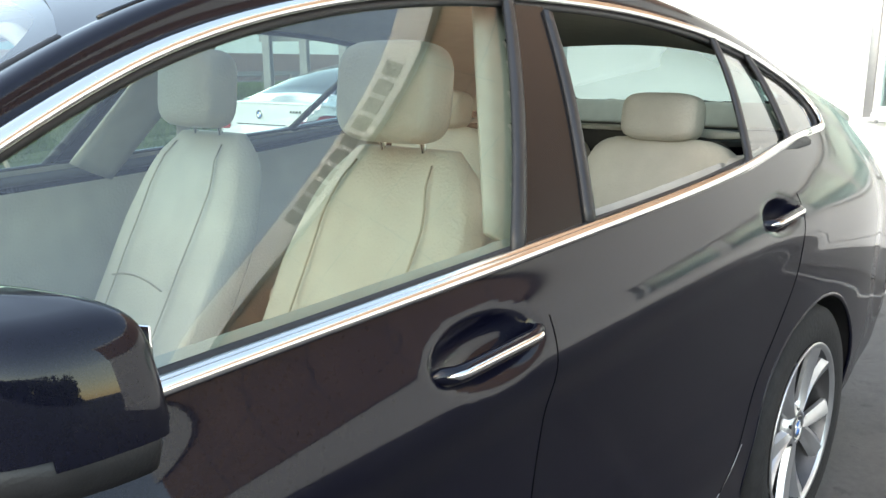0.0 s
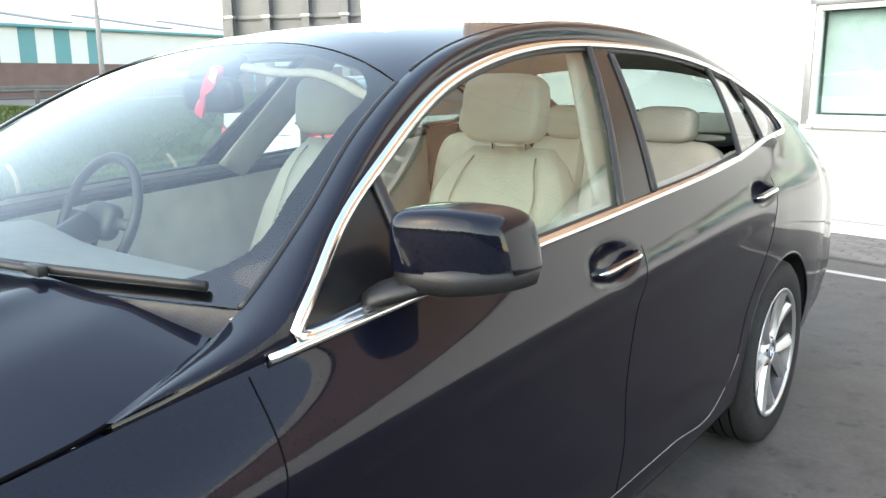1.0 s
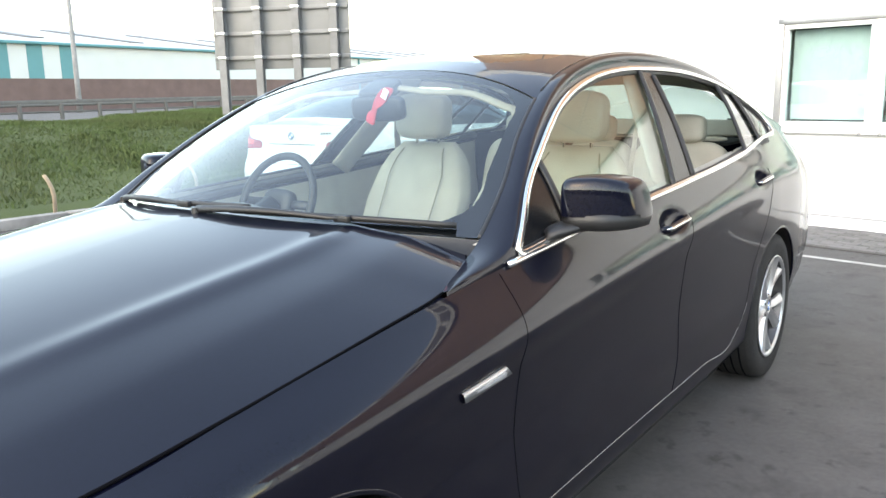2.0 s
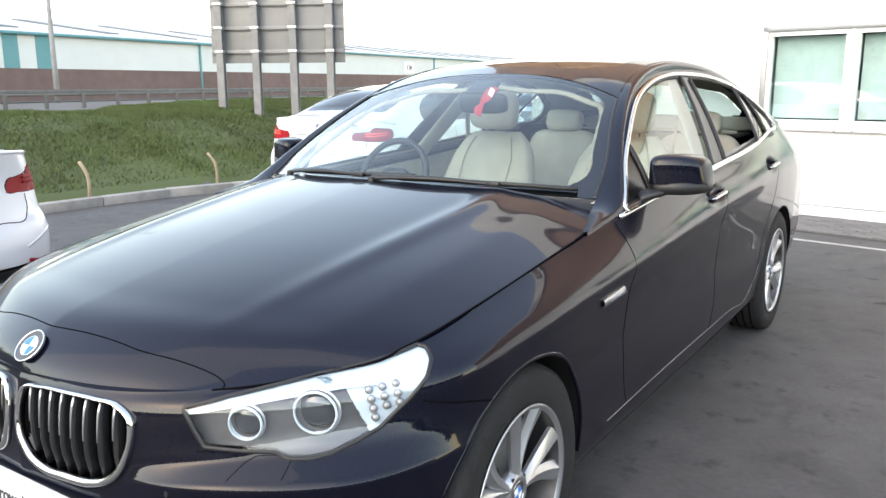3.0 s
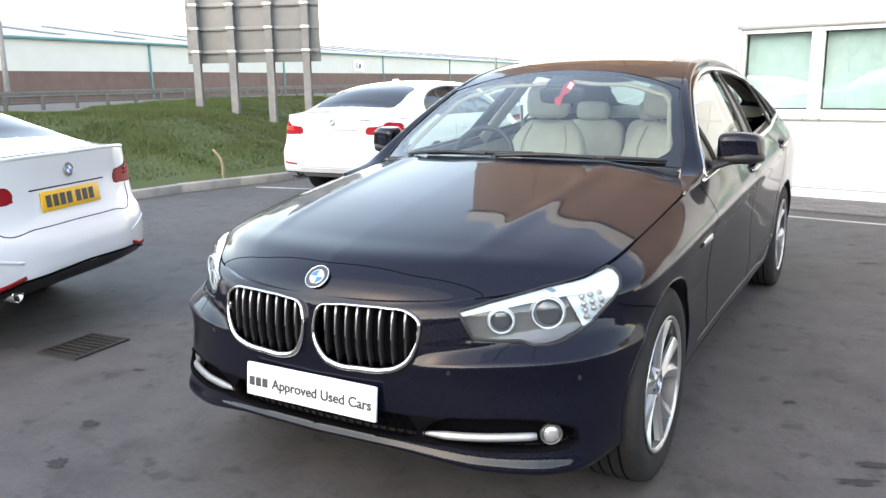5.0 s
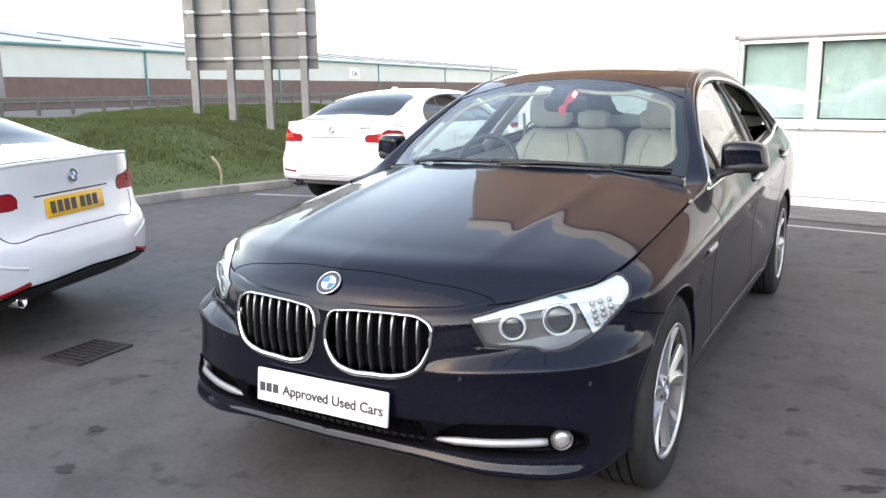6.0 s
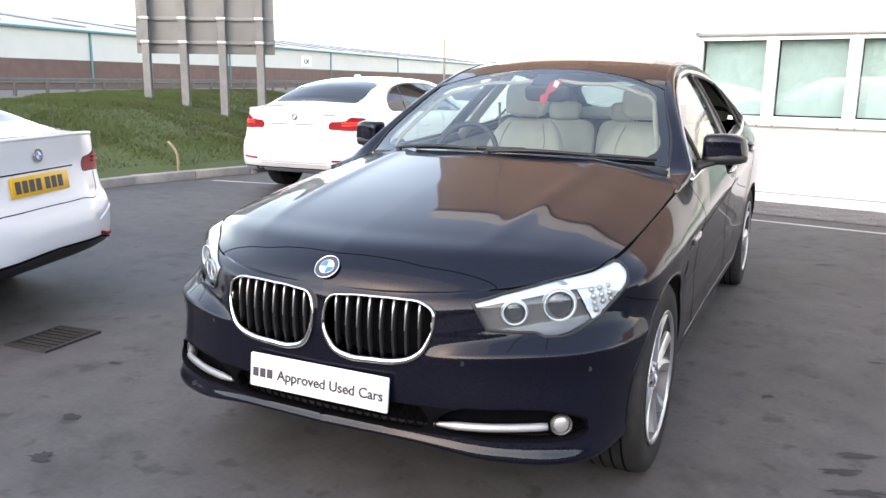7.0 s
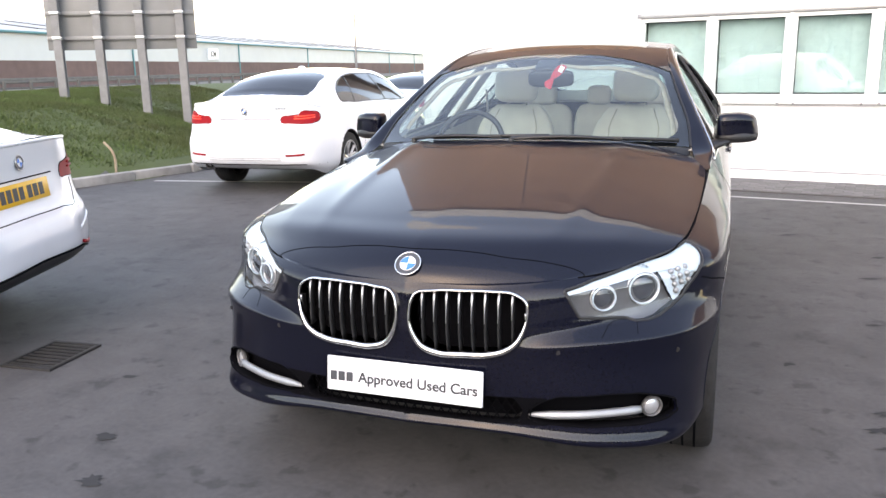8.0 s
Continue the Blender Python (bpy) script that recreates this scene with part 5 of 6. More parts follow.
# dashboard
vs, fs = [], []
rows, cols = 14, 30
for i in range(rows):
    t = i / (rows - 1)
    for j in range(cols):
        x = -.68 + 1.36 * j / (cols - 1)
        front = screen_f(np.array(min(1, abs(x) / .70)), np.array(0.0))
        y = np.interp(t, [0, .55, .75, 1], [front[1] + .03, .88, .95, .93])
        z = np.interp(t, [0, .3, .55, .75, 1], [min(front[2] - .02, 1.03), 1.005, .985, .93, .62]) + .035 * math.exp(-((x + .40) / .17) ** 2) * np.interp(t, [.3, .55, .8], [0, 1, .4])
        vs.append((x, y, z))
for i in range(rows - 1):
    for j in range(cols - 1):
        a = i * cols + j
        fs.append((a, a + 1, a + 1 + cols, a + cols))
mesh_object("dashboard", vs, fs, DASH, car)
box("centre_console", (-.13, .93, .30), (.13, 2.0, .62), TRIM_GREY, car, .03)
# steering wheel on the car's right
steer = thing("steering_wheel", "", "")
tagged(steer, "black leather steering wheel")
steer.parent = car
SM = pose(-.42, 1.05, .995, 66, 0, 0)
a = np.linspace(0, 2 * math.pi, 48, endpoint=False)
ringp = np.array([SM @ Vector((.183 * math.cos(t), .183 * math.sin(t), 0)) for t in a])
mesh_object("wheel_rim", *tube(ringp, .0155, .0145, np.array(SM.to_3x3() @ Vector((0, 0, 1))), closed=True, seg=10), BLACK, steer)
mesh_object("wheel_hub", *soft_block(.15, .11, .06, SM @ pose(0, 0, -.015), .6), BLACK, steer)
for ang in (0, 180, 270):
    c, s_ = math.cos(radians(ang)), math.sin(radians(ang))
    mesh_object("wheel_spoke", *tube([SM @ Vector((c * r, s_ * r, -.01)) for r in (.05, .10, .18)], .018, .006, np.array(SM.to_3x3() @ Vector((0, 0, 1)))), BLACK, steer)
mesh_object("column", *tube([(-.42, 1.03, .985), (-.42, .85, .90)], .045, .045, (1, 0, 0), seg=12), BLACK, steer)

# rear-view mirror with a red tag hung over it
rvm = thing("interior_mirror", "", "")
tagged(rvm, "black interior mirror with a red hanging tag")
rvm.parent = car
mesh_object("mirror_shell", *soft_block(.250, .045, .088, pose(.005, 1.155, 1.338, 8, 0, -6), .45), BLACK, rvm)
mesh_object("mirror_stalk", *soft_block(.13, .13, .05, pose(-.02, 1.20, 1.398, 24), .45), BLACK, rvm)
tv = smooth_loop([(.02, .955, 1.325), (.055, .945, 1.335), (.10, .945, 1.355), (.135, .95, 1.405), (.10, .95, 1.41), (.072, .945, 1.385), (.05, .94, 1.325), (.055, .94, 1.285), (.025, .94, 1.300)], 40)
tv = tv + (-.042, .175, -.002)
tc_ = tv.mean(0)
vv = np.vstack([tv, tv + (0, .006, 0), [tc_], [tc_ + (0, .006, 0)]])
ff = [(80, (i + 1) % 40, i) for i in range(40)] + [(81, 40 + i, 40 + (i + 1) % 40) for i in range(40)] + [(i, (i + 1) % 40, 40 + (i + 1) % 40, 40 + i) for i in range(40)]
mesh_object("red_tag", vv, ff, RED_TAG, rvm, "red hanging tag", smooth=False)
bm = bmesh.new()
add_box(bm, (-.012, -.002, -.017), (.012, .002, .017), .001, pose(.068, 1.117, 1.386, 0, 30, 0))
part("tag_label", bm, PLATE_WHITE, rvm, "small white label with grey bars")

# headliner, pillars and door cards
roof.labels[(roof.labels == 1) & (roof.v[:-1, :-1] < .752)] = 4
hv, hf = roof.both([0, 4], lambda p: p - (0, 0, .03))
mesh_object("headliner", hv, [tuple(reversed(tuple(q_))) for q_ in hf], HEADLINER, car)
for s in (1, -1):
    inner = Sheet(lambda u, v: frame_f(u, v) * (1, 1, 1) - np.array((.045, 0, .012)), np.linspace(.62, 3.6, 150), np.r_[np.linspace(0, 1, 30)[:-1], np.linspace(1, 1.5, 6)])
    C_LINE = np.array([(2.535, .9), (2.535, 1.08), (2.815, 1.402), (2.9, 1.6), (3.0, 1.6), (2.87, 1.402), (2.60, 1.08), (2.58, .9)])
    inner.draw(P_B, side_view).draw(C_LINE, side_view)
    hole = GLASS_AREA.mean(0) + (GLASS_AREA - GLASS_AREA.mean(0)) * (.985, .95)
    inner.draw(hole, side_view)
    inner.mark(hole, side_view, 1).mark(P_B, side_view, 2, only=[1]).mark(C_LINE, side_view, 2, only=[1])
    mesh_object("pillar_trim", *inner.faces([0], s), HEADLINER, car)
    for a, b, half in (((1.795, 1.04), (2.065, 1.47), .080),):
        path = frame_f(np.array([a[0] + (b[0] - a[0]) * t for t in np.linspace(0, 1, 14)]), np.full(14, 0.0))
        zz = np.linspace(a[1], b[1], 14)
        path = np.stack([plane_x(zz) - .058, path[:, 1], zz], -1)
        v, f = tube(path, half, .012, (.86, 0, .5), seg=10)
        mesh_object("pillar_trim", *((v, f) if s > 0 else flip(v, f)), HEADLINER, car)
    card = Sheet(lambda u, v: np.stack([np.where(v < .5, .80, .80) + 0 * u - .02 * np.sin(v * 5), u, .32 + v * (belt_at(u)[..., 1] - .37)], -1), np.linspace(.62, 3.0, 40), np.linspace(0, 1, 14))
    mesh_object("door_card", *card.faces([0], s), LEATHER, car)
    capv = np.array([(.825, y, belt_at(np.array(y))[1] - .018) for y in np.linspace(.64, 3.0, 40)])
    v, f = tube(capv, .028, .016, (0, 0, 1))
    mesh_object("door_top", *((v, f) if s > 0 else flip(v, f)), TRIM_GREY, car)
    # belts on the front pillars
    path = smooth_loop([(.60 * s, 2.00, 1.26), (.585 * s, 1.98, 1.05), (.575 * s, 1.93, .80), (.57 * s, 1.88, .50)], 14, closed=False)
    mesh_object("seat_belt", *tube(path, .024, .0015, (1, 0, 0)), LEATHER, car, "cream seat belt")


# ---- white saloon cars: the middle of the tail at the origin, nose towards +y ----
S_Y = [.42, 1.03, 2.40, 3.84]


def s_line(rear, side_x, side_z, front):
    return [*rear, *[(x, y, z) for x, y, z in zip(side_x, S_Y, side_z)], *front]


S_LEVELS = [
    s_line([(0, .16, .29), (.50, .17, .29), (.76, .24, .28)], [.80, .83, .84, .83], [.22, .21, .20, .20], [(.74, 4.36, .21), (.42, 4.52, .21), (0, 4.55, .21)]),
    s_line([(0, .03, .352), (.50, .05, .352), (.80, .17, .34)], [.875, .895, .89, .89], [.31, .30, .29, .29], [(.80, 4.40, .30), (.45, 4.60, .30), (0, 4.64, .30)]),
    s_line([(0, -.01, .50), (.50, .02, .50), (.805, .14, .49)], [.895, .905, .90, .90], [.48, .47, .46, .46], [(.81, 4.40, .46), (.45, 4.60, .46), (0, 4.64, .46)]),
    s_line([(0, .01, .62), (.50, .04, .62), (.80, .15, .62)], [.895, .905, .898, .90], [.62, .61, .60, .60], [(.80, 4.38, .58), (.44, 4.58, .58), (0, 4.62, .58)]),
    s_line([(0, .055, .69), (.50, .075, .69), (.79, .18, .70)], [.88, .902, .900, .895], [.74, .75, .74, .70], [(.78, 4.34, .66), (.42, 4.54, .66), (0, 4.58, .66)]),
    s_line([(0, .075, .86), (.50, .10, .86), (.775, .20, .86)], [.865, .888, .892, .87], [.88, .89, .88, .80], [(.74, 4.26, .74), (.40, 4.46, .74), (0, 4.50, .74)]),
    s_line([(0, .06, 1.055), (.50, .09, 1.05), (.73, .20, 1.03)], [.80, .845, .855, .80], [.995, .985, .965, .87], [(.66, 4.18, .80), (.36, 4.38, .79), (0, 4.42, .79)]),
]
s_f, s_ku, s_kv = net_surface(S_LEVELS)
ST_Y = [.20, .36, .48, .68, .98, 1.36, 1.90, 2.40, 2.75, 3.00, 3.30, 3.62, 3.84, 4.18]
ST_X = [.66, .69, .66, .62, .585, .565, .555, .555, .565, .59, .635, .69, .70, .60]
ST_Z = [1.045, 1.055, 1.085, 1.16, 1.265, 1.345, 1.392, 1.395, 1.375, 1.32, 1.20, 1.035, .965, .815]
SC_Z = [1.066, 1.090, 1.115, 1.205, 1.320, 1.395, 1.432, 1.432, 1.41, 1.36, 1.245, 1.07, .995, .83]


def s_belt(y):
    b = s_f(np.linspace(s_ku[2], s_ku[7], 300), np.full(300, s_kv[-1]))
    return np.stack([np.interp(y, b[:, 1], b[:, k]) for k in (0, 2)], -1)


def s_top(u, v):
    """u along the car (y); v: 0 belt, 1 roof edge, 2 middle."""
    u, v = np.asarray(u, float), np.clip(np.asarray(v, float), 0, 2)
    b = s_belt(u)
    ex, ez, cz = hermite(ST_Y, ST_X, u), np.maximum(hermite(ST_Y, ST_Z, u), b[..., 1] + .006), hermite(ST_Y, SC_Z, u)
    t, w = np.clip(v, 0, 1), np.clip(v - 1, 0, 1)
    x = np.where(v <= 1, b[..., 0] + (ex - b[..., 0]) * t + .025 * np.sin(math.pi * t), ex * (1 - w))
    z = np.where(v <= 1, b[..., 1] + (ez - b[..., 1]) * t**.95, ez + (cz - ez) * (1 - (1 - w) ** 2.4))
    return np.stack([x, u - .14 * w * np.clip((.6 - u) / .4, 0, 1) + .20 * w * np.clip((u - 3.6) / .58, 0, 1), z], -1)


def saloon(name, label, paint, m, rear_glass, lit=False, plate=False, exhaust=True, skirt=True, group="parked saloons"):
    c = thing(name, label, "car", m, group)
    sh = Sheet(s_f, np.linspace(0, s_ku[-1], 220), np.linspace(0, s_kv[-1], 50))
    on_s = lambda p: (p[..., 1] > .3) & (p[..., 1] < 4.4) & (p[..., 0] > .6)
    on_r = lambda p: p[..., 1] < .75
    arch1, arch2 = circle(1.03, .325, .365, 48), circle(3.84, .325, .365, 48)
    LAMP_C = smooth_loop([(.352, .858), (.364, .829), (.45, .817), (.60, .810), (.72, .820), (.79, .848), (.812, .895), (.785, .934), (.68, .952), (.60, .956), (.555, .926), (.45, .904), (.372, .893)], 90)
    rv = lambda p: np.stack([p[..., 0] * .80 + p[..., 1] * .60, p[..., 2]], -1)
    for shape, view, where in ((arch1, side_view, on_s), (arch2, side_view, on_s), (LAMP_C + (.06, 0), rv, on_r)):
        sh.draw(shape, view, where)
    sh.mark(np.array([(-1, 0), (.95, 0), (.95, .60), (.42, .65), (.3, .66), (-1, .66)]), side_view, 1)
    sh.mark(np.array([(3.95, 0), (6, 0), (6, .60), (4.1, .62)]), side_view, 1)
    sh.mark(np.array([(-.1, .60), (.56, .60), (.60, .70), (.60, 1.2), (-.1, 1.2)]), front_view, 6, on_r)
    sh.mark(arch1, side_view, 2, on_s).mark(arch2, side_view, 2, on_s)
    sh.mark(LAMP_C + (.06, 0), rv, 3, on_r)
    VALANCE = np.array([(-1, .0), (5, .0), (5, .352), (.74, .352), (.50, .405), (-1, .42)]) if skirt else np.array([(-1, .0), (5, .0), (5, .345), (-1, .345)])
    sh.draw(VALANCE[2:], front_view, lambda p: p[..., 1] < .55, closed=False)
    sh.mark(VALANCE, front_view, 5, lambda p: (p[..., 1] < .55))
    mesh_object("body", *sh.both([0]), paint, c)
    for lab, nm in ((1, "bumper"),):
        v, f = sh.both([lab])
        mesh_object("rear_bumper", v, [q for q in f if v[q[0]][1] < 2], paint, c)
        mesh_object("front_bumper", v, [q for q in f if v[q[0]][1] >= 2], paint, c)
    boot = mesh_object("boot_lid", *sh.both([6]), paint, c)
    mesh_object("valance", *sh.both([5], lambda p: p + (0, .004, 0)), BLACK if skirt else paint, c, "black lower rear valance" if skirt else "")
    for s in (1, -1):
        lamp = mesh_object("tail_light", *sh.faces([3], s, lambda p: p + (0, -.004, 0)), RED_LENS, c, "red tail light")
        loop = sh.lift(LAMP_C + (.06, 0), rv, on_r)
        mid = loop.mean(0)
        for k, fr in enumerate((.30, .62)):
            a = loop[np.argsort(loop[:, 0])]
            p1 = sh.lift([(.50 + .06, .842 + fr * .085), (.62 + .06, .846 + fr * .085), (.74 + .06, .86 + fr * .075)], rv, on_r) + (.0, -.010, 0)
            v, f = tube(smooth_loop(p1, 14, closed=False), .007, .005, (.6, -.8, 0))
            mesh_object("light_bar", *((v, f) if s > 0 else flip(v, f)), RED_LIT if lit else RED_LENS, lamp)
        v, f = tube(loop, .004, .003, (.6, -.8, 0), closed=True)
        mesh_object("lamp_seal", *((v, f) if s > 0 else flip(v, f)), GAP, lamp)
        refl = sh.lift([(.50, .425), (.60, .402), (.68, .390), (.74, .388)] if skirt else [(.52, .455), (.60, .457), (.68, .462), (.73, .468)], front_view, on_r) + (0, -.004, 0)
        v, f = tube(refl, .012, .005, (.2, -1, 0))
        mesh_object("reflector", *((v, f) if s > 0 else flip(v, f)), RED_LENS, c)
    # shut lines
    for pts, vw, wh in (([(0, .662), (.35, .662), (.58, .672), (.615, .72), (.62, .80)], front_view, on_r),):
        p = sh.lift(smooth_loop(pts, 30, closed=False), vw, wh)
        v, f = tube(p, .0035, .0025, (.2, -1, 0))
        mesh_object("boot_gap", *mirrored(v, f), GAP, c)
    for pts in ([(1.62, .96), (1.60, .72), (1.52, .52), (1.42, .34)], [(2.52, .955), (2.50, .65), (2.52, .30)], [(3.50, .90), (3.48, .65), (3.52, .30)]):
        p = sh.lift(smooth_loop(pts, 24, closed=False), side_view, on_s)
        v, f = tube(p, .003, .0025, (1, 0, 0))
        for s in (1, -1):
            mesh_object("door_gap", *((v, f) if s > 0 else flip(v, f)), GAP, c)
    for hy in (1.75, 2.70):
        p = sh.lift([(hy, .815), (hy + .1, .813), (hy + .2, .810)], side_view, on_s) + (.016, 0, 0)
        for s in (1, -1):
            v, f = tube(p, .014, .012, (1, 0, 0))
            mesh_object("handle", *((v, f) if s > 0 else flip(v, f)), paint, c)
    # boot lip, deck and greenhouse
    tp = Sheet(s_top, np.linspace(.21, 4.17, 150), np.r_[np.linspace(0, 1, 22)[:-1], np.linspace(1, 2, 22)])
    side_glass = smooth_loop([(.98, 1.055), (1.02, 1.12), (1.18, 1.22), (1.40, 1.295), (1.75, 1.345), (2.2, 1.352), (2.6, 1.335), (2.9, 1.27), (3.2, 1.13), (3.42, 1.005), (3.3, .985), (2.6, .992), (1.8, 1.005), (1.2, 1.020)], 110)
    rear_g = smooth_loop([(-.3, .50), (0, .495), (.42, .51), (.57, .55), (.585, .64), (.55, .95), (.51, 1.20), (.46, 1.27), (.3, 1.30), (0, 1.305), (-.3, 1.305)], 80)
    front_g = smooth_loop([(-.3, 2.83), (0, 2.83), (.40, 2.83), (.50, 2.86), (.56, 3.05), (.62, 3.35), (.66, 3.60), (.60, 3.68), (.3, 3.76), (0, 3.78), (-.3, 3.78)], 80)
    low = lambda p: p[..., 0] > .5
    tp.draw(side_glass, side_view, low)
    tp.draw(rear_g, top_view, lambda p: p[..., 1] < 1.6)
    tp.draw(front_g, top_view, lambda p: p[..., 1] > 2.6)
    tp.mark(side_glass, side_view, 1, lambda p: p[..., 0] > .555 + 0 * p[..., 1])
    tp.mark(rear_g, top_view, 2)
    tp.mark(front_g, top_view, 3)
    mesh_object("roof", *tp.both([0]), paint, c)
    mesh_object("rear_window", *tp.both([2]), rear_glass, c, "dark tinted rear window")
    mesh_object("windscreen", *tp.both([3]), PRIVACY, c)
    for s in (1, -1):
        mesh_object("side_window", *tp.faces([1], s), PRIVACY, c)
        loop = tp.lift(side_glass, side_view, low)
        v, f = tube(loop, .009, .005, (.9, 0, .4), closed=True)
        mesh_object("window_trim", *((v, f) if s > 0 else flip(v, f)), GLOSS_BLACK, c)
        for a, b in (((1.36, 1.01), (1.55, 1.32)), ((2.47, .99), (2.42, 1.345))):
            v, f = tube(tp.lift(np.linspace(a, b, 8), side_view, low), .022 if a[0] > 2 else .012, .006, (.9, 0, .4))
            mesh_object("pillar_cover", *((v, f) if s > 0 else flip(v, f)), GLOSS_BLACK, c)
        v, f = soft_block(.16, .12, .11, pose(.985 * s, 3.12, 1.03, 0, 0, -12 * s), .6)
        mir = mesh_object("door_mirror", v, f, paint, c)
    rim = tp.lift(rear_g, top_view, lambda p: p[..., 1] < 1.6)
    lip = s_f(np.linspace(0, s_ku[3], 36), np.full(36, s_kv[-1])) + (0, .006, 0)
    mesh_object("boot_lip", *mirrored(*tube(lip, .012, .012, (0, 0, 1))), paint, c)
    # fin aerial
    mesh_object("roof_aerial", *soft_block(.045, .17, .06, pose(0, 1.62, 1.435), .8, 6), paint, c)
    # bumper details
    p = sh.lift([(x, float(np.interp(x, [0, .50, .74], [.42, .405, .352])) if skirt else .348) for x in np.linspace(0, .74, 14)], front_view, on_r) + (0, -.004, 0)
    v, f = tube(p, .006, .006, (0, -1, 0))
    mesh_object("bumper_edge", *mirrored(v, f), GAP, c)
    if not skirt:
        for zg in (.40, .425):
            p = sh.lift([(x, zg) for x in np.linspace(0, .46, 12)], front_view, on_r) + (0, -.002, 0)
            mesh_object("bumper_groove", *mirrored(*tube(p, .005, .004, (0, -1, 0))), GREY_ALU, c)
    p = sh.lift([(.50, .505), (.62, .535), (.72, .565), (.80, .575)], front_view, on_r)
    for s in (1, -1):
        v, f = tube(smooth_loop(p, 12, closed=False), .010, .006, (.3, -1, 0))
        mesh_object("bumper_fold", *((v, f) if s > 0 else flip(v, f)), paint, c)
    if exhaust:
        v, f = lathe([(.040, 0), (.043, .004), (.043, .12), (.036, .12), (.036, .0), (.040, 0)], 28)
        for x in (-.52,):
            pts = [(x + q[1], .065 + q[0], .335 + q[2]) for q in v]
            mesh_object("exhaust_tip", pts, f, CHROME if skirt else BLACK, c)
    # plate and badge
    ys = float(sh.lift([(0.02, .80)], front_view, on_r)[0][1])
    pm = pose(0, ys - .010, .795, 84, 0, 0)
    if plate:
        bm = bmesh.new()
        add_box(bm, (-.26, -.0555, -.005), (.26, .0555, .005), .003)
        bm.transform(pm)
        pl = part("number_plate", bm, PLATE_YELLOW, c, "yellow number plate with dark bars")
        for k, x in enumerate((-.205, -.145, -.085, -.025, .055, .115, .175)):
            box("plate_bar", (x - .022, -.034, .005), (x + .022, .034, .0066), INK, pl, m=pm)
    else:
        bm = bmesh.new()
        add_box(bm, (-.26, -.0555, -.005), (.26, .0555, .005), .003)
        bm.transform(pm)
        part("number_plate", bm, PLATE_WHITE, c, "plain white plate")
    # thin near-black bar drawn in for the shadow along the plate's top
    p = sh.lift([(x, .868) for x in np.linspace(0, .33, 8)], front_view, on_r) + (0, -.001, 0)
    v, f = tube(p, .004, .003, (0, -1, 0))
    mesh_object("plate_top_shadow", *mirrored(v, f), GAP, boot)
    yb = float(sh.lift([(0.02, .955)], front_view, on_r)[0][1])
    roundel(pose(0, yb - .005, .955, 84, 0, 0), .039, c)
    bm = bmesh.new()
    for k in range(4 if lit else 0):
        xx = .40 + k * .032
        yy = float(sh.lift([(xx, .985)], front_view, on_r)[0][1])
        add_box(bm, (xx, yy - .004, .975), (xx + .022, yy, .995))
    if lit:
        part("model_mark", bm, CHROME, c, "small chrome bars for the model name")
    for cy in (1.03, 3.84):
        a = np.linspace(radians(-6), radians(186), 40)
        p3 = sh.lift(np.stack([cy + .365 * np.cos(a), .325 + .365 * np.sin(a)], -1), side_view, on_s)
        inner = p3.copy()
        inner[:, 0] = .55
        k = len(p3)
        vv = np.vstack([p3 - (.004, 0, 0), inner, [(.55, cy, .325)]])
        ff = [(i, i + 1, k + i + 1, k + i) for i in range(k - 1)] + [(k + i, k + i + 1, 2 * k) for i in range(k - 1)]
        for s in (1, -1):
            mesh_object("arch_liner", *((vv, ff) if s > 0 else flip(vv, ff)), BLACK, c)
            w = copy_thing(wheel, pose(.785 * s, cy, .325, 0, 0, 0 if s > 0 else 180) @ pose(0, 0, 0, 25, 0, 0))
            w.parent = c
            w.scale = (.92, .925, .925)
    bm = bmesh.new()
    add_box(bm, (-.55, .45, .24), (.55, 4.4, .34), .02)
    part("underbody", bm, BLACK, c)
    bm = bmesh.new()
    add_box(bm, (-.80, 1.45, .20), (.80, 3.42, .32), .02)
    part("underbody", bm, BLACK, c)
    return c


saloon("saloon_car", "white saloon car with yellow rear number plate and red lights", WHITE_PAINT, pose(-2.555, .10, 0, 0, 0, 108), PRIVACY, plate=True)
saloon("saloon_car", "white saloon car with dark rear window, parked by the grass bank", WHITE_PAINT, pose(-4.34, 4.80, 0, 0, 0, 3), PRIVACY, lit=True, skirt=False)
third = saloon("saloon_car", "silver saloon car with dark glass, parked beyond the white one", SILVER_PAINT, pose(-4.74, 9.9, 0, 0, 0, -4), PRIVACY)
third.scale = (.95, .95, .93)


# ---- setting ----
def bank_foot(y):
    return np.interp(y, [-3.0, 4.0, 5.45, 5.85, 7.8, 14.8], [-7.35, -7.00, -6.86, -6.44, -6.46, -11.75])


def ground_height(x, y):
    """Car park level at the kerb, a grass bank behind it, then the road's level."""
    d = bank_foot(y) - x
    z = np.interp(d, [0, .02, .6, 1.6, 3.4, 5.2, 6.6, 9.0, 12.0], [0, .10, .18, .42, .82, .98, .96, .72, .62])
    wobble = .05 * np.sin(x * 1.3 + y * .7) * np.sin(y * .9 - x * .4) * np.clip(d / 1.5, 0, 1) * np.clip((9 - d) / 4, 0, 1)
    return z + wobble


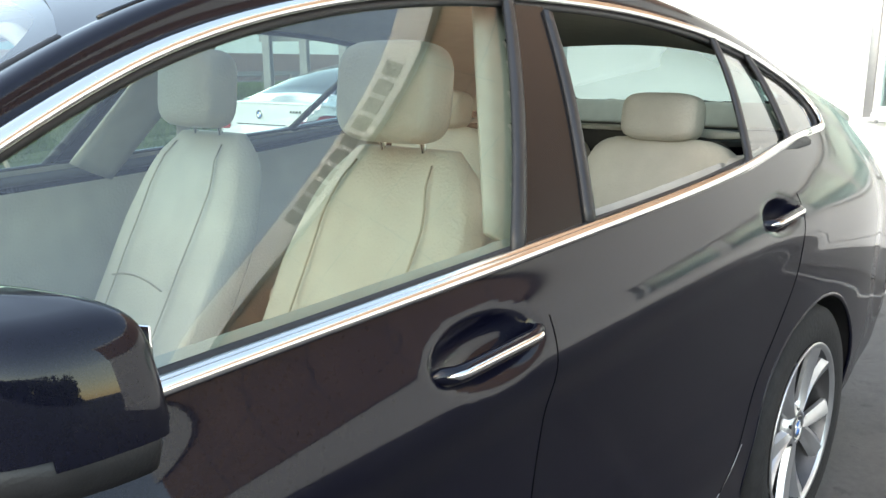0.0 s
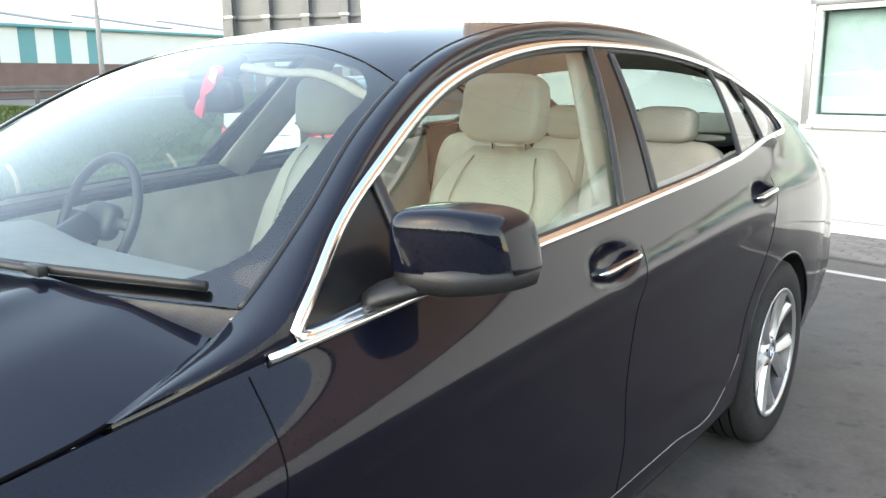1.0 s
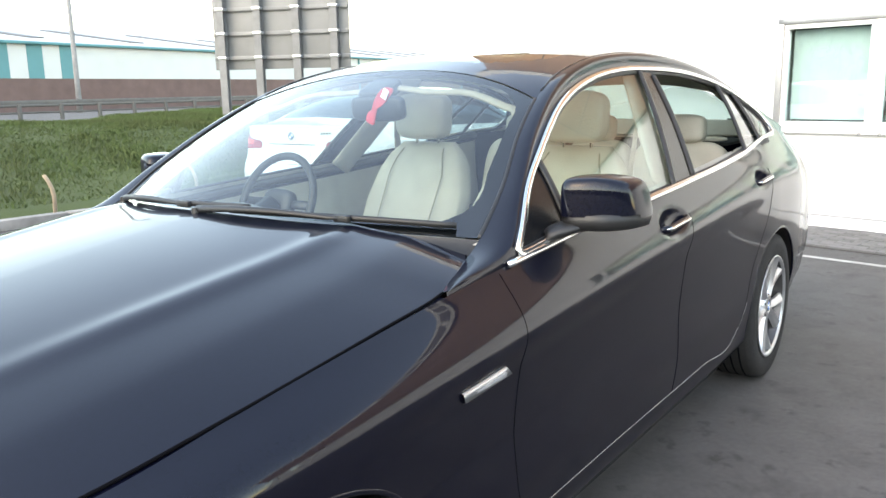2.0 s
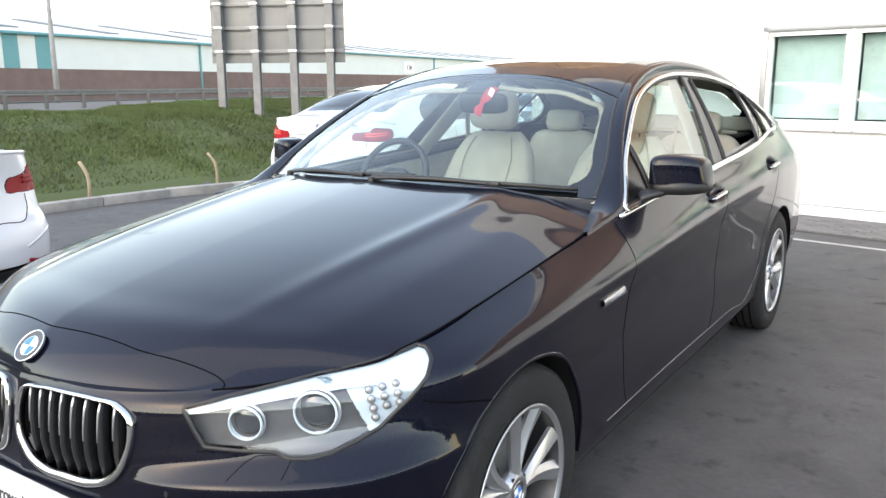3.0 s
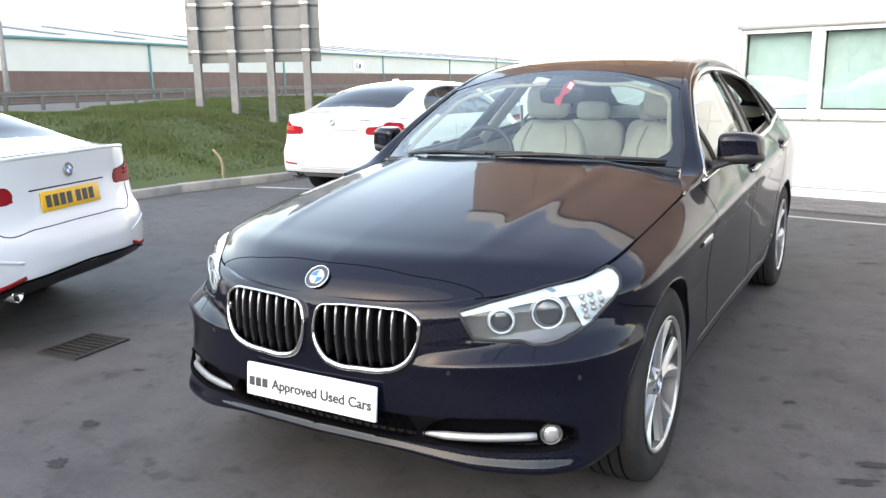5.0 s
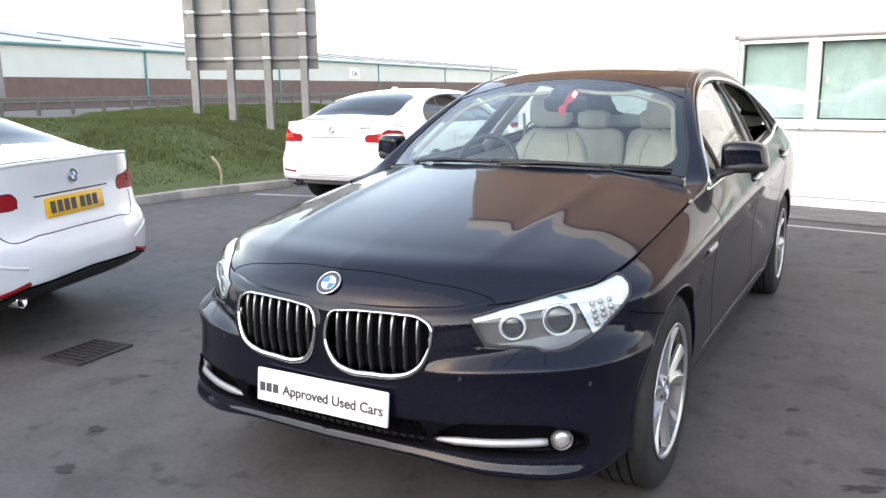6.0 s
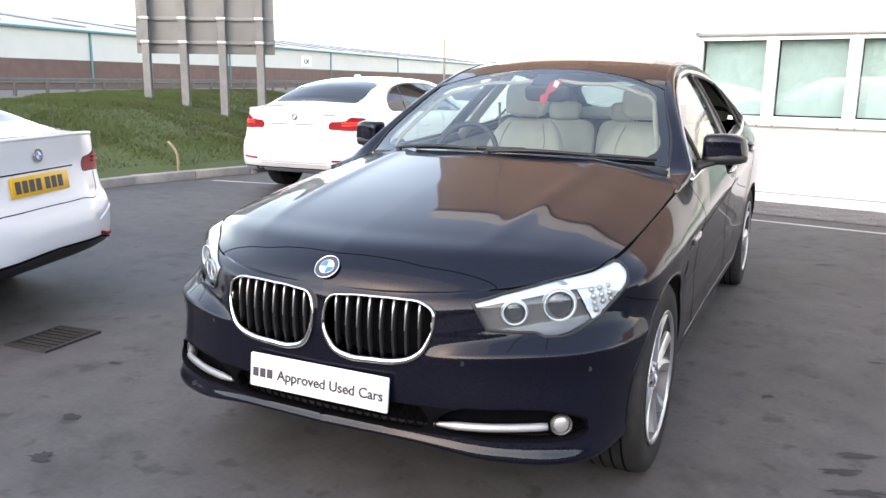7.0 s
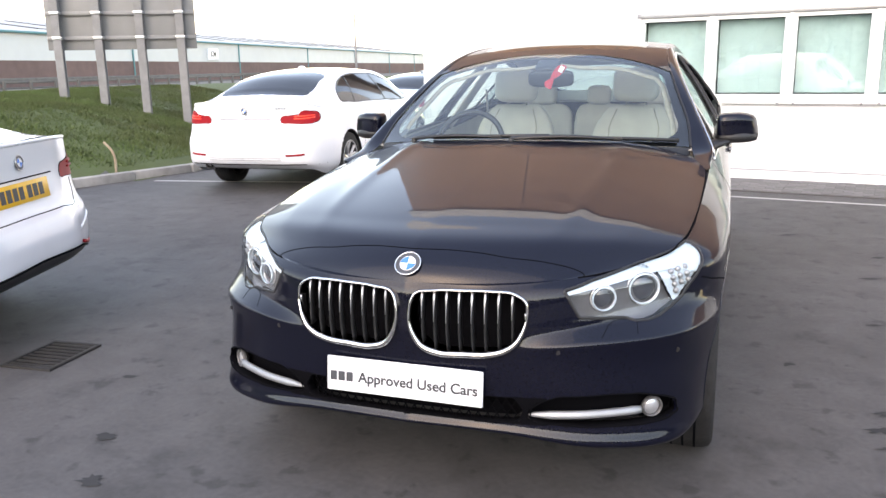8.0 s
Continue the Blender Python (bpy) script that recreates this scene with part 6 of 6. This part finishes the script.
# one sheet of ground, out to the horizon
gx = np.r_[-900, -300, -120, -60, -45, np.arange(-34, -5.9, .25), np.arange(-5.5, 8, 1.0), 20, 60, 300, 900]
gy = np.r_[-900, -200, -60, -30, -15, np.arange(-8, 40, .5), 60, 100, 200, 900]
GX, GY = np.meshgrid(gx, gy, indexing="ij")
FOOT = bank_foot(GY)
near = np.abs(GX - FOOT) < .13
GX = np.where(near, FOOT - .001, GX)
GZ = ground_height(GX, GY)
gverts = np.stack([GX, GY, GZ], -1).reshape(-1, 3)
n_y = len(gy)
cells = [(i, j) for i in range(len(gx) - 1) for j in range(n_y - 1)]
ground = mesh_object("ground", gverts, [(i * n_y + j, (i + 1) * n_y + j, (i + 1) * n_y + j + 1, i * n_y + j + 1) for i, j in cells], ASPHALT)
ground.data.materials.append(GRASS)
ground.data.materials.append(ROAD)
for poly, (i, j) in zip(ground.data.polygons, cells):
    cx, cy = (GX[i, j] + GX[i + 1, j + 1]) / 2, (gy[j] + gy[j + 1]) / 2
    d = bank_foot(cy) - cx
    poly.material_index = 0 if d < -.02 else (2 if 12.5 < d < 70 else 1)
tagged(ground, "grey asphalt car park with a grass bank and road beyond", "ground", kind="structure")

# kerb: separate concrete stones along the foot of the bank
kerb = thing("kerb", "pale concrete kerb stones at the foot of the grass bank", "kerb", kind="structure")
bm = bmesh.new()
add_box(bm, (-.075, -.452, -.10), (.075, .452, .115), .018)
kerb_mesh = part("kerb_stone", bm, KERB, kerb).data
first = bpy.data.objects["kerb_stone"]
ky, k = -9.0, 0
rng = random.Random(4)
path_pts = []
yy = -9.0
while yy < 17:
    x0, x1 = float(bank_foot(yy)), float(bank_foot(yy + .9))
    ln = math.hypot(x1 - x0, .9)
    step = .9 * .915 / ln
    path_pts.append(((x0 + float(bank_foot(yy + step))) / 2 + .055, yy + step / 2, math.degrees(math.atan2(-(x1 - x0), .9))))
    yy += step
for k, (x, y, a) in enumerate(path_pts):
    ob = first if k == 0 else new("kerb_stone", kerb_mesh)
    ob.parent = kerb
    ob.matrix_basis = pose(x + rng.uniform(-.006, .006), y, rng.uniform(-.006, .004), 0, 0, a + rng.uniform(-.4, .4))

# grass blades on the bank
rng = np.random.default_rng(7)
n = 170000
bx_y = rng.uniform(-3, 20, n)
d = rng.uniform(.03, 1, n) ** .8 * 6.6
bx = bank_foot(bx_y) - d
bz = ground_height(bx, bx_y)
ang, h = rng.uniform(0, 2 * math.pi, n), rng.uniform(.025, .060, n) * (.7 + .6 * (np.sin(bx * 1.9) * np.sin(bx_y * 1.3 + 1) > 0))
w = rng.uniform(.007, .016, n)
dx, dy = np.cos(ang) * w, np.sin(ang) * w
lx, ly = rng.normal(0, .035, n), rng.normal(0, .035, n)
root1, root2 = np.stack([bx - dx, bx_y - dy, bz - .02], -1), np.stack([bx + dx, bx_y + dy, bz - .02], -1)
tip = np.stack([bx + lx, bx_y + ly, bz + h], -1)
gv_ = np.stack([root1, root2, tip], 1).reshape(-1, 3)
me = bpy.data.meshes.new("grass")
me.vertices.add(len(gv_))
me.vertices.foreach_set("co", gv_.ravel())
me.loops.add(len(gv_))
me.loops.foreach_set("vertex_index", np.arange(len(gv_)))
me.polygons.add(n)
me.polygons.foreach_set("loop_start", np.arange(0, 3 * n, 3))
me.update(calc_edges=True)
me.materials.append(BLADE)
tagged(new("grass", me), "short rough green grass on the bank", "grass", kind="stuff")

# weathered stakes at the foot of the bank
def stake(x, y, lean, h):
    pts = [(x, y, float(ground_height(x, y)) - .05), (x + lean * .4, y + .02, .30 + h * .3), (x + lean, y, .15 + h)]
    v, f = tube(smooth_loop(pts, 8, closed=False), .028, .016, (1, .3, 0), seg=6)
    tagged(mesh_object("stake", v, f, WOOD), "short weathered wooden stake leaning in the grass", "stake", "stakes on the bank")


stake(-6.82, 5.50, -.16, .36)
stake(-7.00, 3.69, -.14, .38)

# painted bay lines
def paint_line(name, x0, y0, x1, y1, w):
    d = Vector((x1 - x0, y1 - y0, 0))
    nrm = Vector((-d.y, d.x, 0)).normalized() * w / 2
    k = max(2, int(d.length / .25))
    vs, fs = [], []
    rr = random.Random(int(x0 * 100))
    for i in range(k + 1):
        p = Vector((x0, y0, .004)) + d * (i / k)
        e = rr.uniform(-.006, .006)
        vs += [tuple(p + nrm * (1 + e * 10)), tuple(p - nrm * (1 - e * 10))]
    fs = [(2 * i + 1, 2 * i, 2 * i + 2, 2 * i + 3)[::-1] for i in range(k)]
    return tagged(mesh_object(name, vs, fs, LINE), "worn white painted line on the asphalt", "road marking", kind="structure")


paint_line("bay_line", -2.6, 6.47, 4.2, 5.31, .075)
paint_line("bay_line", -6.26, 5.56, -2.9, 6.06, .08)

# oil and tyre stains
rng2 = random.Random(11)
def stain(x, y, rx, ry, turn):
    k = 22
    vs = [(x, y, .003)]
    for i in range(k):
        a = 2 * math.pi * i / k
        r = rng2.uniform(.45, 1.1)
        c, s_ = rx * r * math.cos(a), ry * r * math.sin(a)
        vs.append((x + c * math.cos(turn) - s_ * math.sin(turn), y + c * math.sin(turn) + s_ * math.cos(turn), .003))
    tagged(mesh_object("stain", vs, [(0, 1 + i, 1 + (i + 1) % k) for i in range(k)], STAIN, smooth=False), "dark oily patch on the asphalt", "stain", "stains on the asphalt", "structure")


for x, y, rx, ry, t in ((1.55, .10, .10, .030, .4), (1.62, .28, .11, .026, .3), (1.60, -.05, .12, .03, .35), (1.95, 1.05, .05, .03, 1), (1.72, 1.5, .06, .02, .2), (2.05, 1.9, .05, .03, .6), (1.85, 2.55, .09, .03, .1),
                        (2.3, .9, .05, .04, .6), (.35, -1.55, .05, .035, .2), (.1, -1.25, .03, .02, .9), (-1.35, -.85, .05, .04, .5), (-1.15, -1.15, .06, .05, .1), (1.45, 3.9, .10, .04, .5), (2.0, 3.2, .06, .03, .5),
                        (1.3, 4.6, .05, .03, 0), (2.6, 3.9, .16, .08, .4), (1.25, .75, .04, .025, .8), (-1.7, -.3, .05, .03, .2), (2.1, 4.6, .05, .03, .3), (1.05, -1.05, .05, .02, .5), (2.7, 2.2, .06, .03, .2)):
    stain(x, y, rx, ry, t)

# drain grating
drain = thing("drain_grating", "dark cast iron drain grating set in the asphalt", "drain", pose(-2.285, -.18, 0, 0, 0, 4) @ Matrix.Diagonal((.74, .86, 1, 1)))
bm = bmesh.new()
for a, b in (((-.20, -.22), (.20, -.19)), ((-.20, .19), (.20, .22)), ((-.20, -.19), (-.17, .19)), ((.17, -.19), (.20, .19))):
    add_box(bm, (*a, -.02), (*b, .012), .003)
part("grating_frame", bm, IRON, drain)
for i in range(8):
    bm = bmesh.new()
    add_box(bm, (-.17, -.178 + i * .047, -.02), (.17, -.178 + i * .047 + .026, .010), .003, pose(0, 0, 0, 0, 0, 0))
    part("grating_bar", bm, IRON, drain)
# flat near-black plate between the bars stands in for the dark pit below
box("pit_shade", (-.18, -.20, .002), (.18, .20, .004), GAP, drain)

# ---- showroom building behind the car ----
WX, WY = -.185, 7.525                     # lower left corner of the window band, on the wall's face
WALL = pose(WX, WY, 0, 0, 0, math.degrees(math.atan2(-.18, 1)))     # x along the wall, y into it
building = thing("showroom", "white showroom wall with a long window band", "building", WALL, kind="structure")
Z0, Z1 = .985, 1.985
PITCH = .885
for lo, hi in (((-3.2, 0, .12), (0, .30, 3.4)), ((0, 0, .12), (4.505, .30, Z0)), ((0, 0, Z1), (4.505, .30, 3.4)), ((4.505, 0, .12), (12, .30, 3.4))):
    box("wall_panel", lo, hi, WHITE_CLAD, building)
box("plinth", (-3.2, -.03, 0), (12, .30, .115), WHITE_PVC, building, .006, "white plinth board")
# solid grey strip drawn for the shade line above the plinth
box("plinth_shadow_strip", (-3.2, -.004, .115), (12, .01, .135), GREY_ALU, building)
box("wall_ledge", (-3.2, -.012, 2.20), (0.0, .0, 2.215), WHITE_PVC, building)
box("side_wall", (-3.2, .30, 0), (-2.9, 14, 3.4), WHITE_CLAD, building)
box("upper_wall", (-4.3, -.10, 3.4), (12, .35, 6.45), TERRACOTTA, building, .01, "orange-brown cladding above the white wall")
box("upper_side", (-4.3, .35, 3.4), (-4.0, 14, 6.45), TERRACOTTA, building, .01)
fascia = box("fascia", (-4.4, -.20, 6.45), (12, .45, 6.98), WHITE_PVC, building, .01, "pale fascia with grey lettering bars")
for k in range(10):
    box("letter_bar", (2.7 + k * .34, -.215, 6.58), (2.7 + k * .34 + .25, -.20, 6.86), SIGN_BACK, fascia)
for k in range(12):
    box("cladding_joint", (-4.2 + k * 1.35, -.104, 3.45), (-4.2 + k * 1.35 + .02, -.098, 6.43), SHED_DARK, building)
for k in range(3):
    box("cladding_joint", (-4.28, -.1035, 4.15 + k * .75), (11.95, -.0985, 4.165 + k * .75), SHED_DARK, building)
box("roof_slab", (-3.2, .30, 3.3), (12, 14, 3.4), GREY_ALU, building)
win = thing("window_band", "white framed window band with vertical blinds inside", "")
win.parent = building
box("outer_frame", (0, -.045, Z0 - .045), (4.505, .08, Z0), WHITE_PVC, win, .005)
box("window_sill", (-.02, -.075, Z0 - .065), (4.525, .0, Z0 - .04), WHITE_PVC, win, .004)
box("outer_frame", (-.03, -.05, Z1 - .03), (4.505, .08, Z1 + .03), GREY_ALU, win, .005, "grey head frame")
box("outer_frame", (-.035, -.05, Z0 - .045), (.025, .08, Z1 + .03), GREY_ALU, win, .005)
for k in range(5):
    x0 = .025 + k * PITCH
    if k:
        box("mullion", (x0 - .055, -.04, Z0), (x0 + .005, .07, Z1 - .03), WHITE_PVC, win, .006)
    a, b = x0 + .03 if k else x0 + .03, x0 + PITCH - .085
    sash = thing("sash", "", "")
    sash.parent = win
    for nm, lo, hi in (("sash_rail", (a - .03, -.03, Z0), (b + .03, .05, Z0 + .045)), ("sash_rail", (a - .03, -.03, Z1 - .075), (b + .03, .05, Z1 - .03)), ("sash_stile", (a - .03, -.03, Z0 + .045), (a + .01, .05, Z1 - .075)), ("sash_stile", (b - .01, -.03, Z0 + .045), (b + .03, .05, Z1 - .075))):
        box(nm, lo, hi, WHITE_PVC, sash, .005)
    box("pane", (a + .01, .008, Z0 + .045), (b - .01, .014, Z1 - .075), BUILDING_GLASS, sash)
    for j in range(9):
        xx = a + .02 + j * (b - a - .04) / 9
        bm = bmesh.new()
        add_box(bm, (-.05, -.0015, 0), (.05, .0015, Z1 - Z0 - .14), 0, Matrix.Translation((xx + .04, .13, Z0 + .06)) @ Matrix.Rotation(radians(7 + 7 * math.sin(j * 2.1 + k)), 4, "Z"))
        part("blind_slat", bm, BLIND, sash, smooth=False)
    for dx in (.03, b - a - .03):
        bm = bmesh.new()
        add_cyl(bm, (a + dx, -.08, Z0 - .075), (a + dx, -.08, Z0 - .045), .014, None, 10)
        part("sill_clip", bm, GREY_ALU, sash)
# dark box close behind the blinds, its colour standing in for the dim room
box("office_dim_box", (-.2, .30, .3), (5.0, .60, 3.0), OFFICE, building)

# paving strip of small blocks in front of the wall
paving = thing("paving", "grey paving blocks between the asphalt and the wall", "paving", WALL, kind="structure")
box("joint_bed", (-3.2, -1.02, .0), (4.6, -.03, .008), SAND, paving)
bm = bmesh.new()
add_box(bm, (-.0965, -.0465, 0), (.0965, .0465, .016), .004)
block = part("paving_block", bm, PAVER, paving)
rng3 = random.Random(3)
made = 0
for row in range(10):
    for col in range(30):
        x, y = -2.2 + col * .2 + (row % 2) * .1, -.98 + .05 + row * .0985
        ob = block if not made else new("paving_block", block.data)
        ob.parent = paving
        ob.matrix_basis = pose(x, y, rng3.uniform(0, .003), rng3.uniform(-.4, .4), rng3.uniform(-.3, .3), rng3.uniform(-.5, .5))
        made += 1

# ---- road sign seen from behind ----
SIGN = pose(-12.13, 12.10, 0, 0, 0, 25.3)
sign = thing("road_sign", "large grey road sign seen from behind on four steel posts", "road sign", SIGN)
SW = 3.27
zb, zt = 1.94, 4.2
box("sign_panel", (-SW / 2, .0, zb), (SW / 2, .02, zt), SIGN_BACK, sign, .01)
for k in range(4):
    z = zb + .26 + k * .54
    box("sign_rail", (-SW / 2 + .02, -.05, z - .04), (SW / 2 - .02, -.002, z + .04), SIGN_BACK, sign, .006)
    box("rail_lip", (-SW / 2 + .02, -.058, z - .048), (SW / 2 - .02, -.045, z - .036), DARK_ALLOY, sign, .002)
for k, fx in enumerate((.085, .355, .635, .905)):
    x = -SW / 2 + fx * SW
    w = SIGN @ Vector((x, -.14, 0))
    zg = float(ground_height(w.x, w.y)) - .3
    bm = bmesh.new()
    add_box(bm, (x - .085, -.22, zg), (x + .085, -.205, zt))
    add_box(bm, (x - .085, -.075, zg), (x + .085, -.060, zt))
    add_box(bm, (x - .012, -.205, zg), (x + .012, -.075, zt))
    post = part("sign_post", bm, GALV, sign, smooth=False)
    for j in range(4):
        z = zb + .26 + j * .54
        box("clamp", (x - .10, -.235, z - .03), (x + .10, -.05, z + .03), LAMP_SILVER, post, .006)

# ---- crash barrier along the road ----
bar = thing("crash_barrier", "weathered steel crash barrier along the road", "barrier", kind="structure")
B0, B1 = Vector((-22.5, -12, 0)), Vector((-33.0, 62, 0))
pts = [B0.lerp(B1, t) for t in np.linspace(0, 1, 40)]
for z0, hh in ((1.12, .05), (.88, .035)):
    v, f = tube([(p.x, p.y, z0) for p in pts], .04, hh, (0, 0, 1), seg=8)
    mesh_object("rail", v, f, BARRIER, bar)
count = int((B1 - B0).length / 1.6)
bm = bmesh.new()
add_box(bm, (-.05, -.06, .3), (.05, .06, 1.16), .008)
post = part("barrier_post", bm, BARRIER, bar)
for i in range(count):
    p = B0.lerp(B1, (i + .5) / count)
    ob = post if i == 0 else new("barrier_post", post.data)
    ob.parent = bar
    ob.matrix_basis = pose(p.x + .07, p.y, 0)
bar2 = thing("crash_barrier", "far steel crash barrier beyond the road", "barrier", kind="structure")
v, f = tube([(p.x - 9, p.y + 4, 1.15) for p in pts], .04, .13, (0, 0, 1), seg=8)
mesh_object("rail", v, f, BARRIER, bar2)

# ---- warehouse across the road ----
W0, W1 = Vector((-39.2, -2.0, 0)), Vector((-63.1, 169, 0))
wd = (W1 - W0)
WH = pose(W0.x, W0.y, 0, 0, 0, math.degrees(math.atan2(wd.y, wd.x)))      # x along the wall, y into the building
L = wd.length
shed = thing("warehouse", "long pale warehouse with brick base and teal trim", "warehouse", WH)
ZB, ZC, ZE, ZR = .4, 2.42, 4.30, 6.6
box("brick_base", (0, .0, ZB), (L, .4, ZC), SHED_BRICK, shed)
box("cladding", (0, .05, ZC), (L, .4, ZE), SHED_WHITE, shed)
box("eaves_trim", (-.2, -.25, ZE - .05), (L + .2, .1, ZE + .10), SHED_TEAL, shed, .02, "teal eaves trim")
vs = [(0, -.2, ZE + .1), (L, -.2, ZE + .1), (L, 16, ZR), (0, 16, ZR), (0, -.2, ZE + .02), (L, -.2, ZE + .02), (L, 16, ZR - .1), (0, 16, ZR - .1)]
mesh_object("roof", vs, [(0, 1, 2, 3), (7, 6, 5, 4), (0, 4, 5, 1), (1, 5, 6, 2), (2, 6, 7, 3), (3, 7, 4, 0)], SHED_ROOF, shed, smooth=False)
for k in range(22):
    x = 4 + k * 7.5
    sl = (ZR - ZE - .1) / 16.2
    vs = [(x, 3, 0), (x + 1.1, 3, 0), (x + 1.1, 12, 0), (x, 12, 0)]
    vs = [(a, b, ZE + .1 + (b + .2) * sl + .06) for a, b, _ in vs] + [(a, b, ZE + .1 + (b + .2) * sl) for a, b, _ in vs]
    mesh_object("rooflight", vs, [(0, 1, 2, 3), (0, 4, 5, 1), (1, 5, 6, 2), (2, 6, 7, 3), (3, 7, 4, 0)], SHED_DARK, shed, smooth=False)
S_STR = 27.2
for k in range(6):
    x = S_STR - .9 - k * 2.05
    box("teal_stripe", (x, .03, ZC), (x + .95, .06, ZE - .05), SHED_TEAL, shed)
for x in (39.4, 56.5, 77, 98, 119, 140, 160):
    box("downpipe", (x, -.06, ZB), (x + .16, .05, ZE), SHED_TEAL, shed, .02)
km = thing("wall_sign", "white square wall sign with dark letters", "sign", WH)
box("sign_board", (69.9, -.06, 2.62), (72.1, .05, 3.72), PLATE_WHITE, km, .01)
words("KM", .85, pose(71.0, -.066, 3.17, 90, 0, 0), INK, km)


def lamp_post(x, y, h, r):
    z = float(ground_height(x, y))
    v, f = tube([(x, y, z - .2), (x, y, z + h * .15), (x, y, z + h)], [r, r * .8, r * .5], [r, r * .8, r * .5], (1, 0, 0), seg=12)
    t = thing("lamp_post", "tall thin grey steel lamp post by the road", "lamp post", group="lamp posts")
    mesh_object("pole", v, f, GALV, t)
    v, f = tube([(x, y, z + h), (x + .5, y - .1, z + h + .25), (x + 1.4, y - .2, z + h + .3)], .05, .05, (0, 1, 0), seg=8)
    mesh_object("arm", v, f, GALV, t)
    mesh_object("lantern", *soft_block(.7, .25, .14, pose(x + 1.7, y - .22, z + h + .3), .5, 6), SIGN_BACK, t)


lamp_post(-36.5, 21.2, 10, .16)
lamp_post(-38.0, 79.0, 10, .16)

# ---- woods far behind the camera, unseen, made tall and dense to darken reflections ----
rng4 = np.random.default_rng(5)
vs, fs = [], []
for k in range(4000):
    a = rng4.uniform(radians(175), radians(372))
    r = rng4.uniform(60, 85)
    cx_, cy_, cz_ = r * math.cos(a), r * math.sin(a), rng4.uniform(0, 8.0)
    for j in range(16):
        p = np.array((cx_, cy_, cz_)) + rng4.normal(0, .9, 3)
        t1, t2 = rng4.normal(0, .5, 3), rng4.normal(0, .5, 3)
        i = len(vs)
        vs += [p, p + t1, p + t2, p + t1 + t2]
        fs.append((i, i + 1, i + 3, i + 2))
tagged(mesh_object("far_woods", vs, fs, WOODS, smooth=False), "dark belt of far unseen trees, thickened to darken reflections", "trees", kind="stuff")
